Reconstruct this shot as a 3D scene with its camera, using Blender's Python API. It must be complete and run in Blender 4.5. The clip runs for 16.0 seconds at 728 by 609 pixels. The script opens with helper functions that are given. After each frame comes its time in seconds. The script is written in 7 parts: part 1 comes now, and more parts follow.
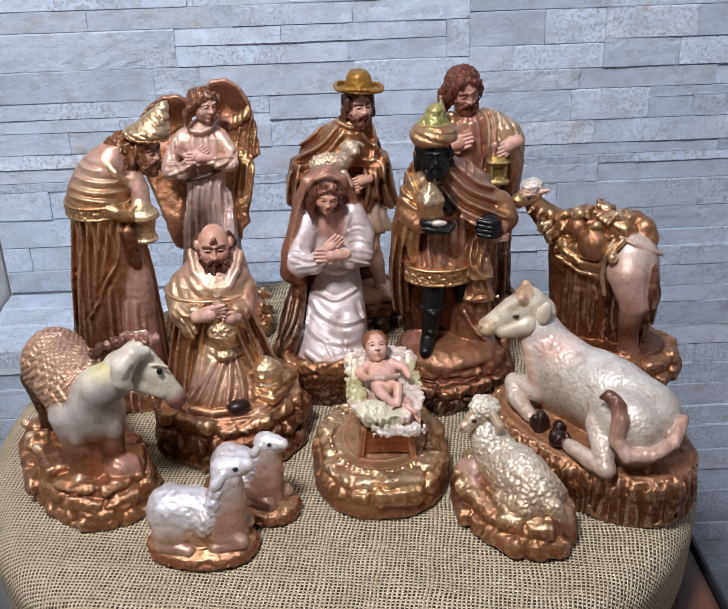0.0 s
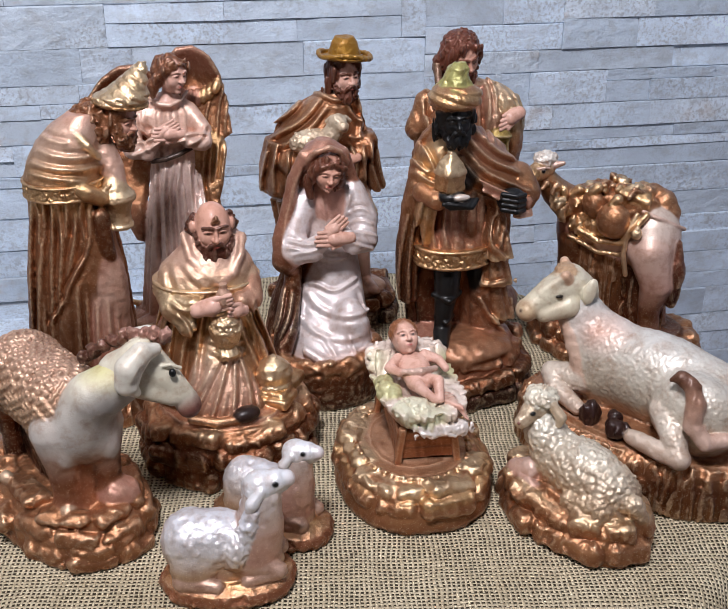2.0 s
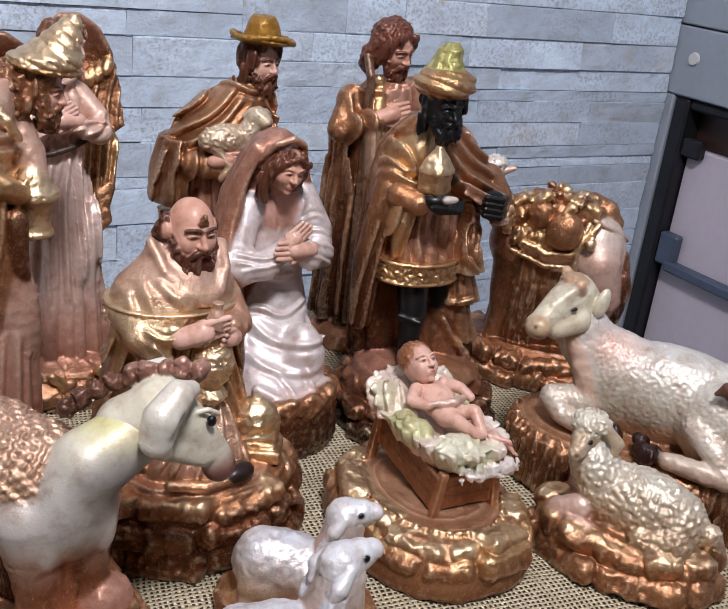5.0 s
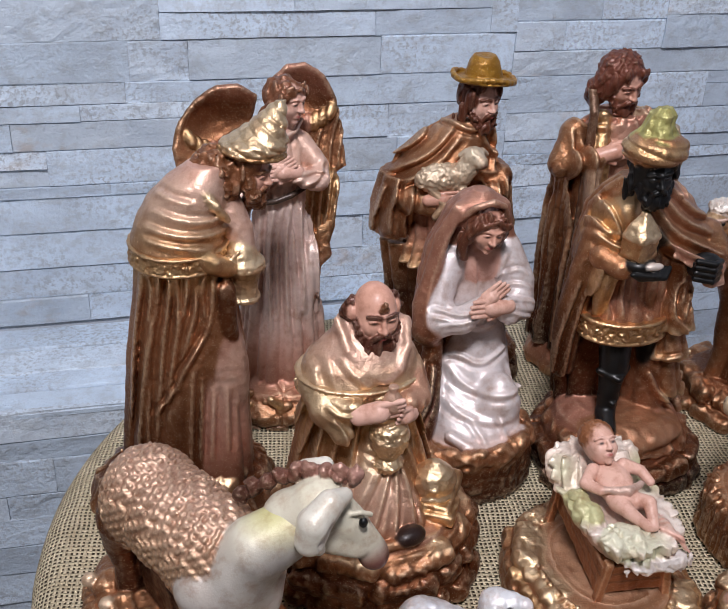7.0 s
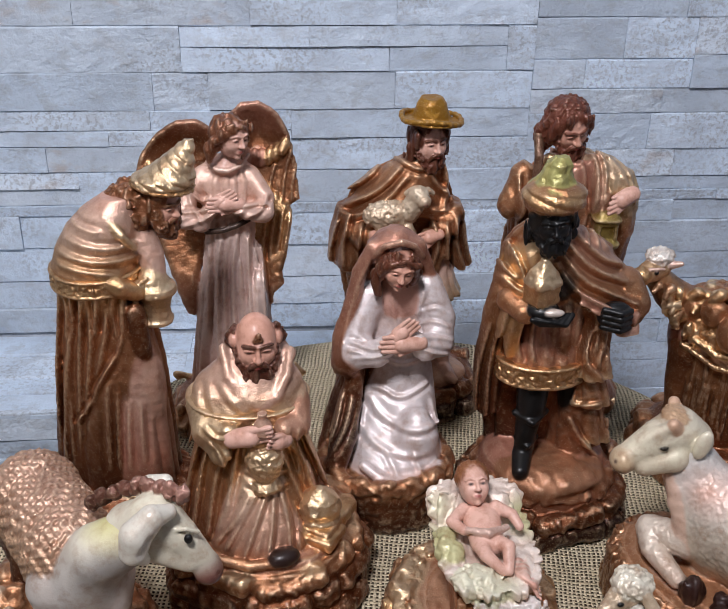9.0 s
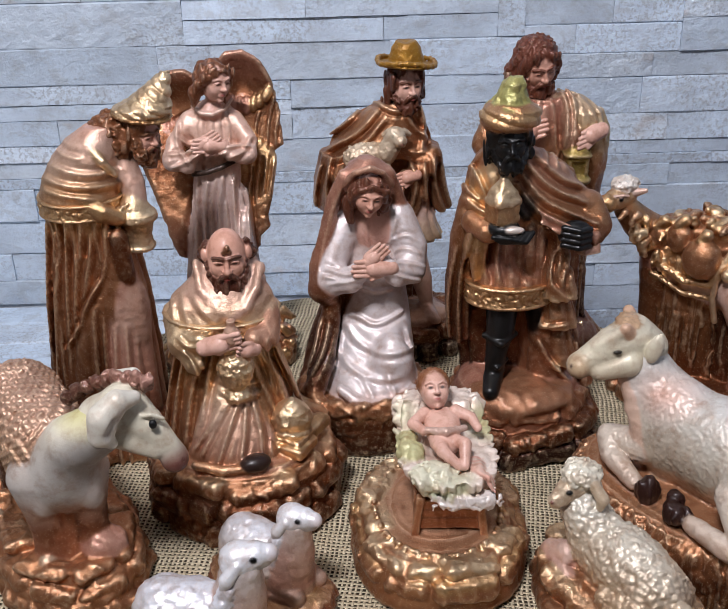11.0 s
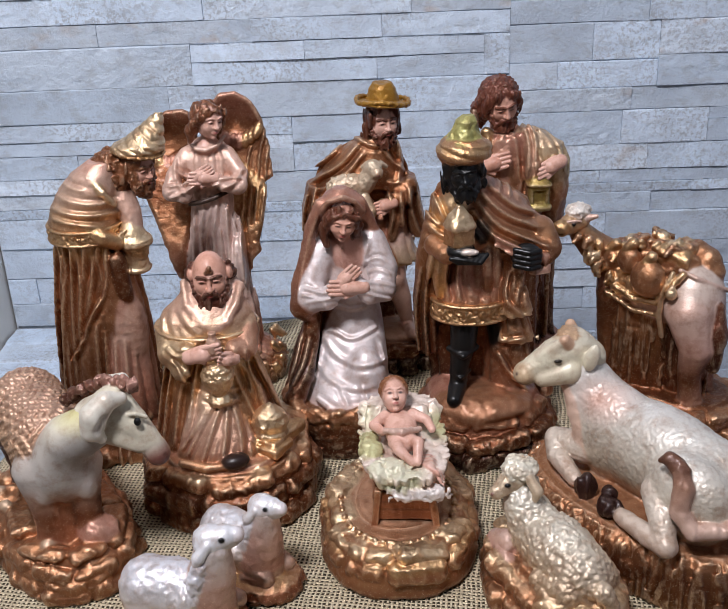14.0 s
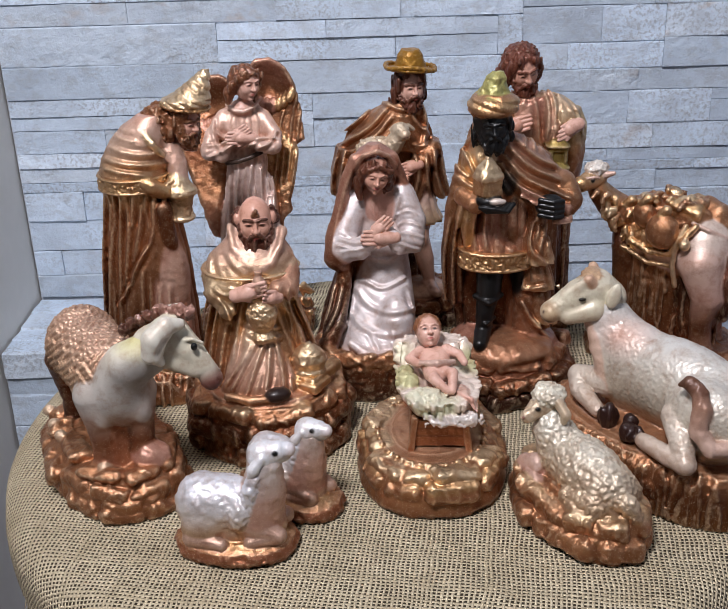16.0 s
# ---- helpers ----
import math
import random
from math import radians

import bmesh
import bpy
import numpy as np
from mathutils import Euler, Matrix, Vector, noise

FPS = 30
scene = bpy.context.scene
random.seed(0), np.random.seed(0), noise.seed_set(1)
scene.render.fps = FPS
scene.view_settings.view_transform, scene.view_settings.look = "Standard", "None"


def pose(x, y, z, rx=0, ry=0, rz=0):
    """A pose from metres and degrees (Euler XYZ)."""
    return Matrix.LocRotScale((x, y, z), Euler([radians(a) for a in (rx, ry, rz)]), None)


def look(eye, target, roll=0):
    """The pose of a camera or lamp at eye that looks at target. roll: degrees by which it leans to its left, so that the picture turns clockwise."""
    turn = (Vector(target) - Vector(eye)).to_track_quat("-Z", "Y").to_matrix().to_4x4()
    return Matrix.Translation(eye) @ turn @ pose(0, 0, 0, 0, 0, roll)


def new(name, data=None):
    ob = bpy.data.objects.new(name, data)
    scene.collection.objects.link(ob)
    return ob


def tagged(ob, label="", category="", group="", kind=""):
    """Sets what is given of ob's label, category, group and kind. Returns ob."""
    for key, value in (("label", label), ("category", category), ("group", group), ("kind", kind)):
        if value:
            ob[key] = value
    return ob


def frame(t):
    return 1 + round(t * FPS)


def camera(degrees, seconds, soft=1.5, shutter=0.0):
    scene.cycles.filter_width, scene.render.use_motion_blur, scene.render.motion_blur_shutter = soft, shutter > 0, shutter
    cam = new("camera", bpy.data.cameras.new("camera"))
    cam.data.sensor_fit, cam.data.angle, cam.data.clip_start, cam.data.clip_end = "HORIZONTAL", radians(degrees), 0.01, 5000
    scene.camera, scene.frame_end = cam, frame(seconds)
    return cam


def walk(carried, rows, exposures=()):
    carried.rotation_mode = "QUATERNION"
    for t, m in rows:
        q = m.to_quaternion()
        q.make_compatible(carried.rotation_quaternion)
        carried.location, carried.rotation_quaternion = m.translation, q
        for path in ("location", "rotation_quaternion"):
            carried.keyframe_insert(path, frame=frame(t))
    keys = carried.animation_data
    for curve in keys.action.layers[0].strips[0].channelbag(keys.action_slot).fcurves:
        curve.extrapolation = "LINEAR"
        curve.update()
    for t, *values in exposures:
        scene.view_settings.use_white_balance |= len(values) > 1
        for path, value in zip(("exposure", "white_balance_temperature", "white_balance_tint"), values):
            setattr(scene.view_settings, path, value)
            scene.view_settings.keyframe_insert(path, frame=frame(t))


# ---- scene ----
cam = camera(40.7, 16.0, soft=0.4)
METRES, EYE, TILT, LEAN, TURN = 0.95, 1.187, -27.2, 1.5, -2.5
ROWS = [
    (0.0, 0.0, 0.0, 0.0, 0.0, 0.0, -0.0),
    (0.5, -0.0202, 0.0159, -0.0025, -0.41, 0.16, 0.1),
    (1.0, -0.0472, 0.0457, -0.0079, -2.35, 0.41, 0.32),
    (1.5, -0.0756, 0.0705, -0.0157, -5.2, 0.78, 0.9),
    (2.0, -0.1088, 0.101, -0.022, -8.14, 1.14, 2.24),
    (2.5, -0.133, 0.1338, -0.0279, -10.89, 1.13, 2.86),
    (3.0, -0.1617, 0.165, -0.0358, -14.95, 0.87, 2.81),
    (5.5, -0.2797, 0.2948, -0.0139, -28.98, 2.98, 5.29),
    (6.0, -0.2777, 0.2875, 0.0208, -25.49, 2.8, 5.04),
    (6.5, -0.2546, 0.2551, 0.0407, -15.83, -1.55, 3.09),
    (7.0, -0.219, 0.238, 0.0685, -11.25, -2.21, 1.65),
    (7.5, -0.1884, 0.2157, 0.0877, -8.04, -2.17, 0.09),
    (8.0, -0.1492, 0.2064, 0.0905, -3.99, -2.15, -0.93),
    (8.5, -0.109, 0.2033, 0.0861, -2.95, -1.54, -1.24),
    (9.0, -0.0757, 0.196, 0.0765, -2.24, -1.05, -1.34),
    (9.5, -0.0532, 0.1921, 0.0639, -1.8, -0.72, -1.16),
    (10.0, -0.0441, 0.1892, 0.0462, -1.02, -0.29, -0.95),
    (12.5, 0.0171, 0.1311, -0.0111, 1.79, 1.05, -0.61),
    (13.0, 0.0341, 0.1285, -0.0081, 2.19, 1.36, -0.7),
    (13.5, 0.035, 0.1192, 0.0044, 2.44, 1.75, -0.64),
    (14.0, 0.0176, 0.1005, 0.0036, 2.57, 2.05, -0.62),
    (14.5, 0.0091, 0.0829, -0.0113, 2.48, 2.36, -0.62),
    (15.0, -0.0021, 0.0788, -0.0278, 2.31, 2.5, -0.67),
    (15.5, -0.0114, 0.0732, -0.0329, 2.05, 2.62, -0.79),
    (16.0, -0.0137, 0.0588, -0.0465, 1.82, 2.75, -0.95),
]
walk(cam, [(t, pose(0, 0, EYE, TILT, LEAN, TURN) @ pose(METRES * x, METRES * y, METRES * z, 90 + pitch, roll, yaw)) for t, x, y, z, yaw, pitch, roll in ROWS],
     [(0.0, -0.04), (3.0, -0.06), (5.5, -0.1), (8.0, -0.23), (10.0, -0.2), (13.0, -0.15), (16.0, -0.14)])

# ---- world, lamps, exposure ----
world = bpy.data.worlds.new("world")
scene.world = world
world.use_nodes = True
wn = world.node_tree
sky = wn.nodes.new("ShaderNodeTexSky")
sky.sky_type, sky.sun_disc, sky.sun_elevation, sky.sun_rotation = "NISHITA", False, radians(35), radians(250)
wn.links.new(sky.outputs[0], wn.nodes["Background"].inputs[0])
wn.nodes["Background"].inputs[1].default_value = 0.06
scene.view_settings.exposure = 0.0


def area_lamp(name, m, sx, sy, watts, colour):
    d = bpy.data.lights.new(name, "AREA")
    d.shape, d.size, d.size_y, d.energy, d.color = "RECTANGLE", sx, sy, watts, colour
    ob = new(name, d)
    ob.matrix_world = m
    return ob


# daylight from the window in the room's left part and behind, and the ceiling lamp
area_lamp("window_daylight", look((-1.72, -0.35, 1.75), (0.0, 0.9, 0.9)), 1.1, 1.2, 5, (0.60, 0.77, 1.0))
area_lamp("ceiling_lamp_light", look((-0.27, -0.02, 2.02), (-0.15, 0.8, 0.75)), 0.2, 0.2, 22, (0.95, 0.93, 1.0))

# ---- materials ----


def material(name):
    m = bpy.data.materials.new(name)
    m.use_nodes = True
    nt = m.node_tree
    return m, nt, nt.nodes["Principled BSDF"]


class Net:
    """Short hand for a node tree."""

    def __init__(self, nt):
        self.nt = nt

    def node(self, kind, operation=None, data_type=None, blend_type=None, attribute_name=None, noise_dimensions=None):
        n = self.nt.nodes.new("ShaderNode" + kind)
        if operation:
            n.operation = operation
        if data_type:
            n.data_type = data_type
        if blend_type:
            n.blend_type = blend_type
        if attribute_name:
            n.attribute_name = attribute_name
        if noise_dimensions:
            n.noise_dimensions = noise_dimensions
        return n

    def link(self, a, b):
        self.nt.links.new(a, b)

    def math(self, op, a, b=0.0, c=0.0):
        n = self.node("Math", operation=op)
        for i, v in enumerate((a, b, c)):
            if isinstance(v, (int, float)):
                n.inputs[i].default_value = v
            else:
                self.link(v, n.inputs[i])
        return n.outputs[0]

    def noise(self, vec, scale, detail=3.0, rough=0.55):
        n = self.node("TexNoise")
        n.inputs["Scale"].default_value, n.inputs["Detail"].default_value, n.inputs["Roughness"].default_value = scale, detail, rough
        if vec is not None:
            self.link(vec, n.inputs["Vector"])
        return n.outputs["Fac"]

    def remap(self, v, a, b, c=0.0, d=1.0):
        n = self.node("MapRange")
        for i, x in enumerate((a, b, c, d)):
            n.inputs[i + 1].default_value = x
        self.link(v, n.inputs[0])
        return n.outputs[0]

    def mix(self, fac, a, b, blend="MIX"):
        n = self.node("Mix", data_type="RGBA", blend_type=blend)
        for sock, v in ((n.inputs[0], fac), (n.inputs[6], a), (n.inputs[7], b)):
            if isinstance(v, (int, float)):
                sock.default_value = v
            elif isinstance(v, tuple):
                sock.default_value = (*v[:3], 1)
            else:
                self.link(v, sock)
        return n.outputs[2]

    def bump(self, height, strength, dist, normal=None):
        n = self.node("Bump")
        n.inputs["Strength"].default_value, n.inputs["Distance"].default_value = strength, dist
        self.link(height, n.inputs["Height"])
        if normal is not None:
            self.link(normal, n.inputs["Normal"])
        return n.outputs[0]


def figure_paint():
    """Varnished resin: paint, copper and gold from the mesh's own colours; gold on the ridges also paints in highlight.
    """
    m, nt, p = material("painted_resin")
    n = Net(nt)
    co = n.node("TexCoord").outputs["Object"]
    a = n.node("Attribute", attribute_name="paint")
    g = n.node("Attribute", attribute_name="gilt_light").outputs["Fac"]
    metal = a.outputs["Alpha"]
    blot = n.noise(co, 45, 4)
    fine = n.noise(co, 420, 3)
    speck = n.noise(co, 1300, 2)
    col = n.mix(n.remap(blot, 0.35, 0.7, 0.0, 0.35), a.outputs["Color"], n.mix(1.0, a.outputs["Color"], (0.5, 0.40, 0.33), "MULTIPLY"))
    # brown glaze rubbed on unevenly
    glaze = n.math("MULTIPLY", n.remap(n.noise(co, 150, 5, 0.65), 0.46, 0.68), n.remap(blot, 0.3, 0.6, 0.25, 0.6))
    col = n.mix(glaze, col, n.mix(1.0, col, (0.55, 0.36, 0.26), "MULTIPLY"))
    # pale gold dry-brushed over the raised work, doubling as highlight painted on the ridges
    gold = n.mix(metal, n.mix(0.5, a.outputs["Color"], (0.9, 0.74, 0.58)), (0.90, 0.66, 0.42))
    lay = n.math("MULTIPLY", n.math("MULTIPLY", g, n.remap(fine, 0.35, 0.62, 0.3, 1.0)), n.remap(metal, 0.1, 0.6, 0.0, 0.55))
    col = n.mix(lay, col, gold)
    # stray gold flecks in the metallic paint
    fl = n.math("MULTIPLY", n.remap(speck, 0.63, 0.69), metal)
    col = n.mix(n.math("MULTIPLY", fl, 0.7), col, (0.90, 0.68, 0.44))
    n.link(col, p.inputs["Base Color"])
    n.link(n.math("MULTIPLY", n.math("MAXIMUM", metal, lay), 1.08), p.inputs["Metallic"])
    n.link(n.math("ADD", n.remap(fine, 0.3, 0.7, 0.27, 0.41), n.math("ADD", n.math("MULTIPLY", blot, 0.1), n.remap(metal, 0.0, 0.5, 0.04, 0.0))), p.inputs["Roughness"])
    p.inputs["Specular IOR Level"].default_value = 0.35
    p.inputs["Coat Weight"].default_value = 0.15
    p.inputs["Coat Roughness"].default_value = 0.22
    grain = n.math("MULTIPLY", n.math("ADD", fine, n.math("MULTIPLY", speck, 0.8)), n.remap(metal, 0.0, 0.6, 0.2, 1.0))
    n.link(n.bump(grain, 0.5, 0.0008), p.inputs["Normal"])
    return m


FIGURE = figure_paint()


def stone_material():
    """Grey-white split stone tile, one tone for each piece."""
    m, nt, p = material("stone_tile")
    n = Net(nt)
    tc = n.node("TexCoord")
    ob = n.node("ObjectInfo")
    off = n.node("VectorMath", operation="ADD")
    geo = n.node("NewGeometry")
    n.link(geo.outputs["Position"], off.inputs[0])
    sc = n.node("VectorMath", operation="SCALE")
    sc.inputs["Scale"].default_value = 7.0
    n.link(ob.outputs["Random"], sc.inputs[0])
    n.link(sc.outputs[0], off.inputs[1])
    v = off.outputs[0]
    st = n.node("Mapping")
    st.inputs["Scale"].default_value = (1, 1, 1.5)
    n.link(v, st.inputs["Vector"])
    cloud = n.noise(st.outputs[0], 16, 5, 0.6)
    vein = n.noise(st.outputs[0], 48, 6, 0.7)
    grit = n.noise(v, 260, 4, 0.65)
    warm = n.math("FRACT", n.math("MULTIPLY", ob.outputs["Random"], 7.31))
    pale = n.mix(n.remap(warm, 0.45, 1.0, 0.0, 0.6), (0.72, 0.85, 1.0), (0.72, 0.78, 0.83))
    col = n.mix(n.remap(cloud, 0.35, 0.68), pale, (0.56, 0.65, 0.76))
    col = n.mix(n.math("MULTIPLY", n.remap(vein, 0.5, 0.62), 0.5), col, (0.47, 0.51, 0.55))
    # gritty, darker patches, some stones much more than others, and a few rusty seams
    worn = n.remap(n.math("ADD", n.noise(st.outputs[0], 9, 3), n.remap(ob.outputs["Random"], 0.0, 1.0, -0.12, 0.12)), 0.44, 0.6, 0.1, 1.0)
    col = n.mix(n.math("MULTIPLY", n.math("MULTIPLY", n.remap(grit, 0.49, 0.60), worn), 0.7), col, (0.36, 0.39, 0.43))
    rust = n.math("MULTIPLY", n.remap(n.noise(st.outputs[0], 22, 4), 0.58, 0.68), n.remap(warm, 0.75, 0.95))
    col = n.mix(n.math("MULTIPLY", rust, 0.5), col, (0.52, 0.40, 0.32))
    tone = n.remap(ob.outputs["Random"], 0, 1, 0.80, 1.12)
    cmb = n.node("CombineColor")
    for i in range(3):
        n.link(tone, cmb.inputs[i])
    col = n.mix(1.0, col, cmb.outputs[0], "MULTIPLY")
    n.link(col, p.inputs["Base Color"])
    p.inputs["Roughness"].default_value = 0.62
    h = n.math("ADD", n.math("MULTIPLY", vein, 0.6), n.math("MULTIPLY", grit, 0.5))
    n.link(n.bump(h, 0.75, 0.004), p.inputs["Normal"])
    return m


def plain_material(name, col, rough=0.6, metal=0.0, scale=30, var=0.12, bumpy=0.1):
    m, nt, p = material(name)
    n = Net(nt)
    co = n.node("TexCoord").outputs["Object"]
    a = n.noise(co, scale, 4)
    b = n.noise(co, scale * 9, 3)
    dark = tuple(c * (1 - var * 2) for c in col)
    n.link(n.mix(n.remap(n.math("ADD", n.math("MULTIPLY", a, 0.7), n.math("MULTIPLY", b, 0.3)), 0.35, 0.65), col, dark), p.inputs["Base Color"])
    n.link(n.remap(b, 0.3, 0.7, rough - 0.06, rough + 0.08), p.inputs["Roughness"])
    p.inputs["Metallic"].default_value = metal
    n.link(n.bump(b, bumpy, 0.002), p.inputs["Normal"])
    return m


def wood_material(name, col, dark):
    m, nt, p = material(name)
    n = Net(nt)
    mp = n.node("Mapping")
    mp.inputs["Scale"].default_value = (14, 1.2, 14)
    n.link(n.node("TexCoord").outputs["Object"], mp.inputs["Vector"])
    g = n.noise(mp.outputs[0], 5, 6, 0.65)
    f = n.noise(mp.outputs[0], 28, 4)
    n.link(n.mix(n.remap(n.math("ADD", n.math("MULTIPLY", g, 0.7), n.math("MULTIPLY", f, 0.3)), 0.35, 0.65), col, dark), p.inputs["Base Color"])
    n.link(n.remap(f, 0.3, 0.7, 0.28, 0.45), p.inputs["Roughness"])
    n.link(n.bump(f, 0.25, 0.001), p.inputs["Normal"])
    return m


def burlap_material():
    """Plain-woven jute: two sets of threads, over and under, with dark gaps between them."""
    m, nt, p = material("burlap")
    n = Net(nt)
    rot = n.node("Mapping")
    rot.inputs["Rotation"].default_value = (0, 0, radians(9))
    n.link(n.node("UVMap").outputs[0], rot.inputs["Vector"])
    uv = rot.outputs[0]
    warp = n.node("TexNoise")
    warp.inputs["Scale"].default_value, warp.inputs["Detail"].default_value = 26.0, 2.0
    n.link(uv, warp.inputs["Vector"])
    sub = n.node("VectorMath", operation="SUBTRACT")
    n.link(warp.outputs["Color"], sub.inputs[0])
    sub.inputs[1].default_value = (0.5, 0.5, 0.5)
    sc = n.node("VectorMath", operation="SCALE")
    n.link(sub.outputs[0], sc.inputs[0])
    sc.inputs["Scale"].default_value = 0.006
    ad = n.node("VectorMath", operation="ADD")
    n.link(uv, ad.inputs[0])
    n.link(sc.outputs[0], ad.inputs[1])
    sep = n.node("SeparateXYZ")
    n.link(ad.outputs[0], sep.inputs[0])
    pitch = 0.0028
    u, v = n.math("DIVIDE", sep.outputs[0], pitch), n.math("DIVIDE", sep.outputs[1], pitch)

    def white(val, seed):
        w = n.node("TexWhiteNoise", noise_dimensions="2D")
        c = n.node("CombineXYZ")
        n.link(n.math("FLOOR", val), c.inputs[0])
        c.inputs[1].default_value = seed
        n.link(c.outputs[0], w.inputs["Vector"])
        return w.outputs["Value"]
    wu, wv = white(u, 1.0), white(v, 5.0)
    # each thread: a round profile across its own width, which differs from thread to thread
    du = n.math("ABSOLUTE", n.math("SUBTRACT", n.math("FRACT", u), 0.5))
    dv = n.math("ABSOLUTE", n.math("SUBTRACT", n.math("FRACT", v), 0.5))
    patch = n.noise(uv, 190, 2)
    hu = n.math("ADD", n.remap(wu, 0, 1, 0.2, 0.36), n.math("MULTIPLY", n.math("SUBTRACT", patch, 0.5), 0.3))
    hv = n.math("ADD", n.remap(wv, 0, 1, 0.2, 0.36), n.math("MULTIPLY", n.math("SUBTRACT", patch, 0.5), 0.3))
    ru = n.math("SQRT", n.math("MAXIMUM", n.math("SUBTRACT", 1.0, n.math("POWER", n.math("DIVIDE", du, hu), 2.0)), 0.0))
    rv = n.math("SQRT", n.math("MAXIMUM", n.math("SUBTRACT", 1.0, n.math("POWER", n.math("DIVIDE", dv, hv), 2.0)), 0.0))
    # over and under in turn
    par = n.math("MULTIPLY", n.math("SINE", n.math("MULTIPLY", u, math.pi)), n.math("SINE", n.math("MULTIPLY", v, math.pi)))
    su = n.math("MULTIPLY", ru, n.math("ADD", 0.7, n.math("MULTIPLY", par, 0.45)))
    sv = n.math("MULTIPLY", rv, n.math("SUBTRACT", 0.7, n.math("MULTIPLY", par, 0.45)))
    h = n.math("MAXIMUM", su, sv)
    fib = n.noise(uv, 2600, 3)
    shade = n.noise(uv, 38, 4)
    thread = n.mix(n.remap(n.math("ADD", n.math("MULTIPLY", wu, 0.5), n.math("MULTIPLY", wv, 0.5)), 0.2, 0.8), (0.80, 0.68, 0.47), (0.56, 0.46, 0.30))
    thread = n.mix(n.math("MULTIPLY", n.remap(fib, 0.35, 0.7), 0.45), thread, (0.84, 0.75, 0.56))
    thread = n.mix(n.math("MULTIPLY", n.remap(shade, 0.4, 0.7), 0.35), thread, (0.33, 0.25, 0.14))
    col = n.mix(n.remap(h, 0.06, 0.32), (0.045, 0.034, 0.02), thread)
    n.link(col, p.inputs["Base Color"])
    p.inputs["Roughness"].default_value = 0.9
    p.inputs["Specular IOR Level"].default_value = 0.2
    n.link(n.bump(n.math("ADD", h, n.math("MULTIPLY", fib, 0.25)), 1.0, 0.0016), p.inputs["Normal"])
    return m


STONE = stone_material()
BURLAP = burlap_material()
JUTE = plain_material("jute_thread", (0.50, 0.41, 0.26), 0.9, 0, 400, 0.2)
GROUT = plain_material("stone_backing", (0.62, 0.67, 0.74), 0.8, 0, 40, 0.15)
PLASTER = plain_material("painted_plaster", (0.80, 0.76, 0.70), 0.7, 0, 6, 0.04, 0.06)
# for walls out of view: near black, to cut bounced light on the figures
UNSEEN_DARK = plain_material("unseen_wall_dark", (0.12, 0.11, 0.11), 0.7, 0, 6, 0.1, 0.06)
CEILING = plain_material("ceiling_paint", (0.60, 0.60, 0.58), 0.8, 0, 5, 0.03, 0.05)
FLOOR = plain_material("floor_tile", (0.22, 0.20, 0.19), 0.4, 0, 8, 0.1, 0.05)
WOOD = wood_material("dark_wood", (0.16, 0.065, 0.03), (0.05, 0.02, 0.012))
GREYPANEL = plain_material("grey_painted_panel", (0.33, 0.37, 0.42), 0.5, 0, 12, 0.06, 0.05)
BLACKMETAL = plain_material("black_frame", (0.018, 0.018, 0.022), 0.4, 0.2, 40, 0.2, 0.05)
DARKWOOD = wood_material("recess_wood", (0.05, 0.022, 0.016), (0.022, 0.011, 0.009))
BLUEMETAL = plain_material("blue_grey_metal", (0.11, 0.14, 0.20), 0.45, 0.4, 30, 0.1, 0.05)
LILAC = plain_material("lilac_stand_in", (0.62, 0.55, 0.62), 0.45, 0, 10, 0.06, 0.05)


def link_mesh(name, bm, mat, smooth=False):
    me = bpy.data.meshes.new(name)
    bm.to_mesh(me)
    bm.free()
    me.materials.append(mat)
    if smooth:
        me.polygons.foreach_set("use_smooth", np.ones(len(me.polygons), bool))
    return me


def part(name, bm, mat, parent=None, label="", smooth=False):
    """One mesh object, under a thing or alone."""
    ob = new(name, link_mesh(name, bm, mat, smooth))
    if parent is not None:
        ob.parent = parent
    return tagged(ob, label)


def block(lo, hi, bevel=0.0, seg=1):
    """A box between two corners, with eased edges."""
    bm = bmesh.new()
    bmesh.ops.create_cube(bm, size=1)
    for v in bm.verts:
        v.co = Vector([lo[i] + (v.co[i] + 0.5) * (hi[i] - lo[i]) for i in range(3)])
    if bevel:
        bmesh.ops.bevel(bm, geom=bm.edges[:], offset=bevel, segments=seg, affect="EDGES", profile=0.6)
    return bm

# ---- modelling tool: solids blended on a fine grid, then skinned as one mesh (millimetres) ----
TOP = 0.752
LAT = np.random.RandomState(7).rand(32, 32, 32).astype(np.float32)
JIT = np.random.RandomState(8).rand(32, 32, 32, 3).astype(np.float32)


def vnoise(X, Y, Z, size, seed=0):
    """Smooth noise, -1 to 1, on the grid's axes."""
    out, idx, fr = None, [], []
    for a in (X, Y, Z):
        v = a.ravel() / size + 57.3 + seed * 3.7
        i = np.floor(v).astype(int)
        u = (v - i).astype(np.float32)
        idx.append(i)
        fr.append(u * u * (3 - 2 * u))
    fx, fy, fz = fr[0][:, None, None], fr[1][None, :, None], fr[2][None, None, :]
    out = 0
    for dx in (0, 1):
        for dy in (0, 1):
            for dz in (0, 1):
                w = (fx if dx else 1 - fx) * (fy if dy else 1 - fy) * (fz if dz else 1 - fz)
                out = out + w * LAT[np.ix_((idx[0] + dx) % 32, (idx[1] + dy) % 32, (idx[2] + dz) % 32)]
    return out * 2 - 1


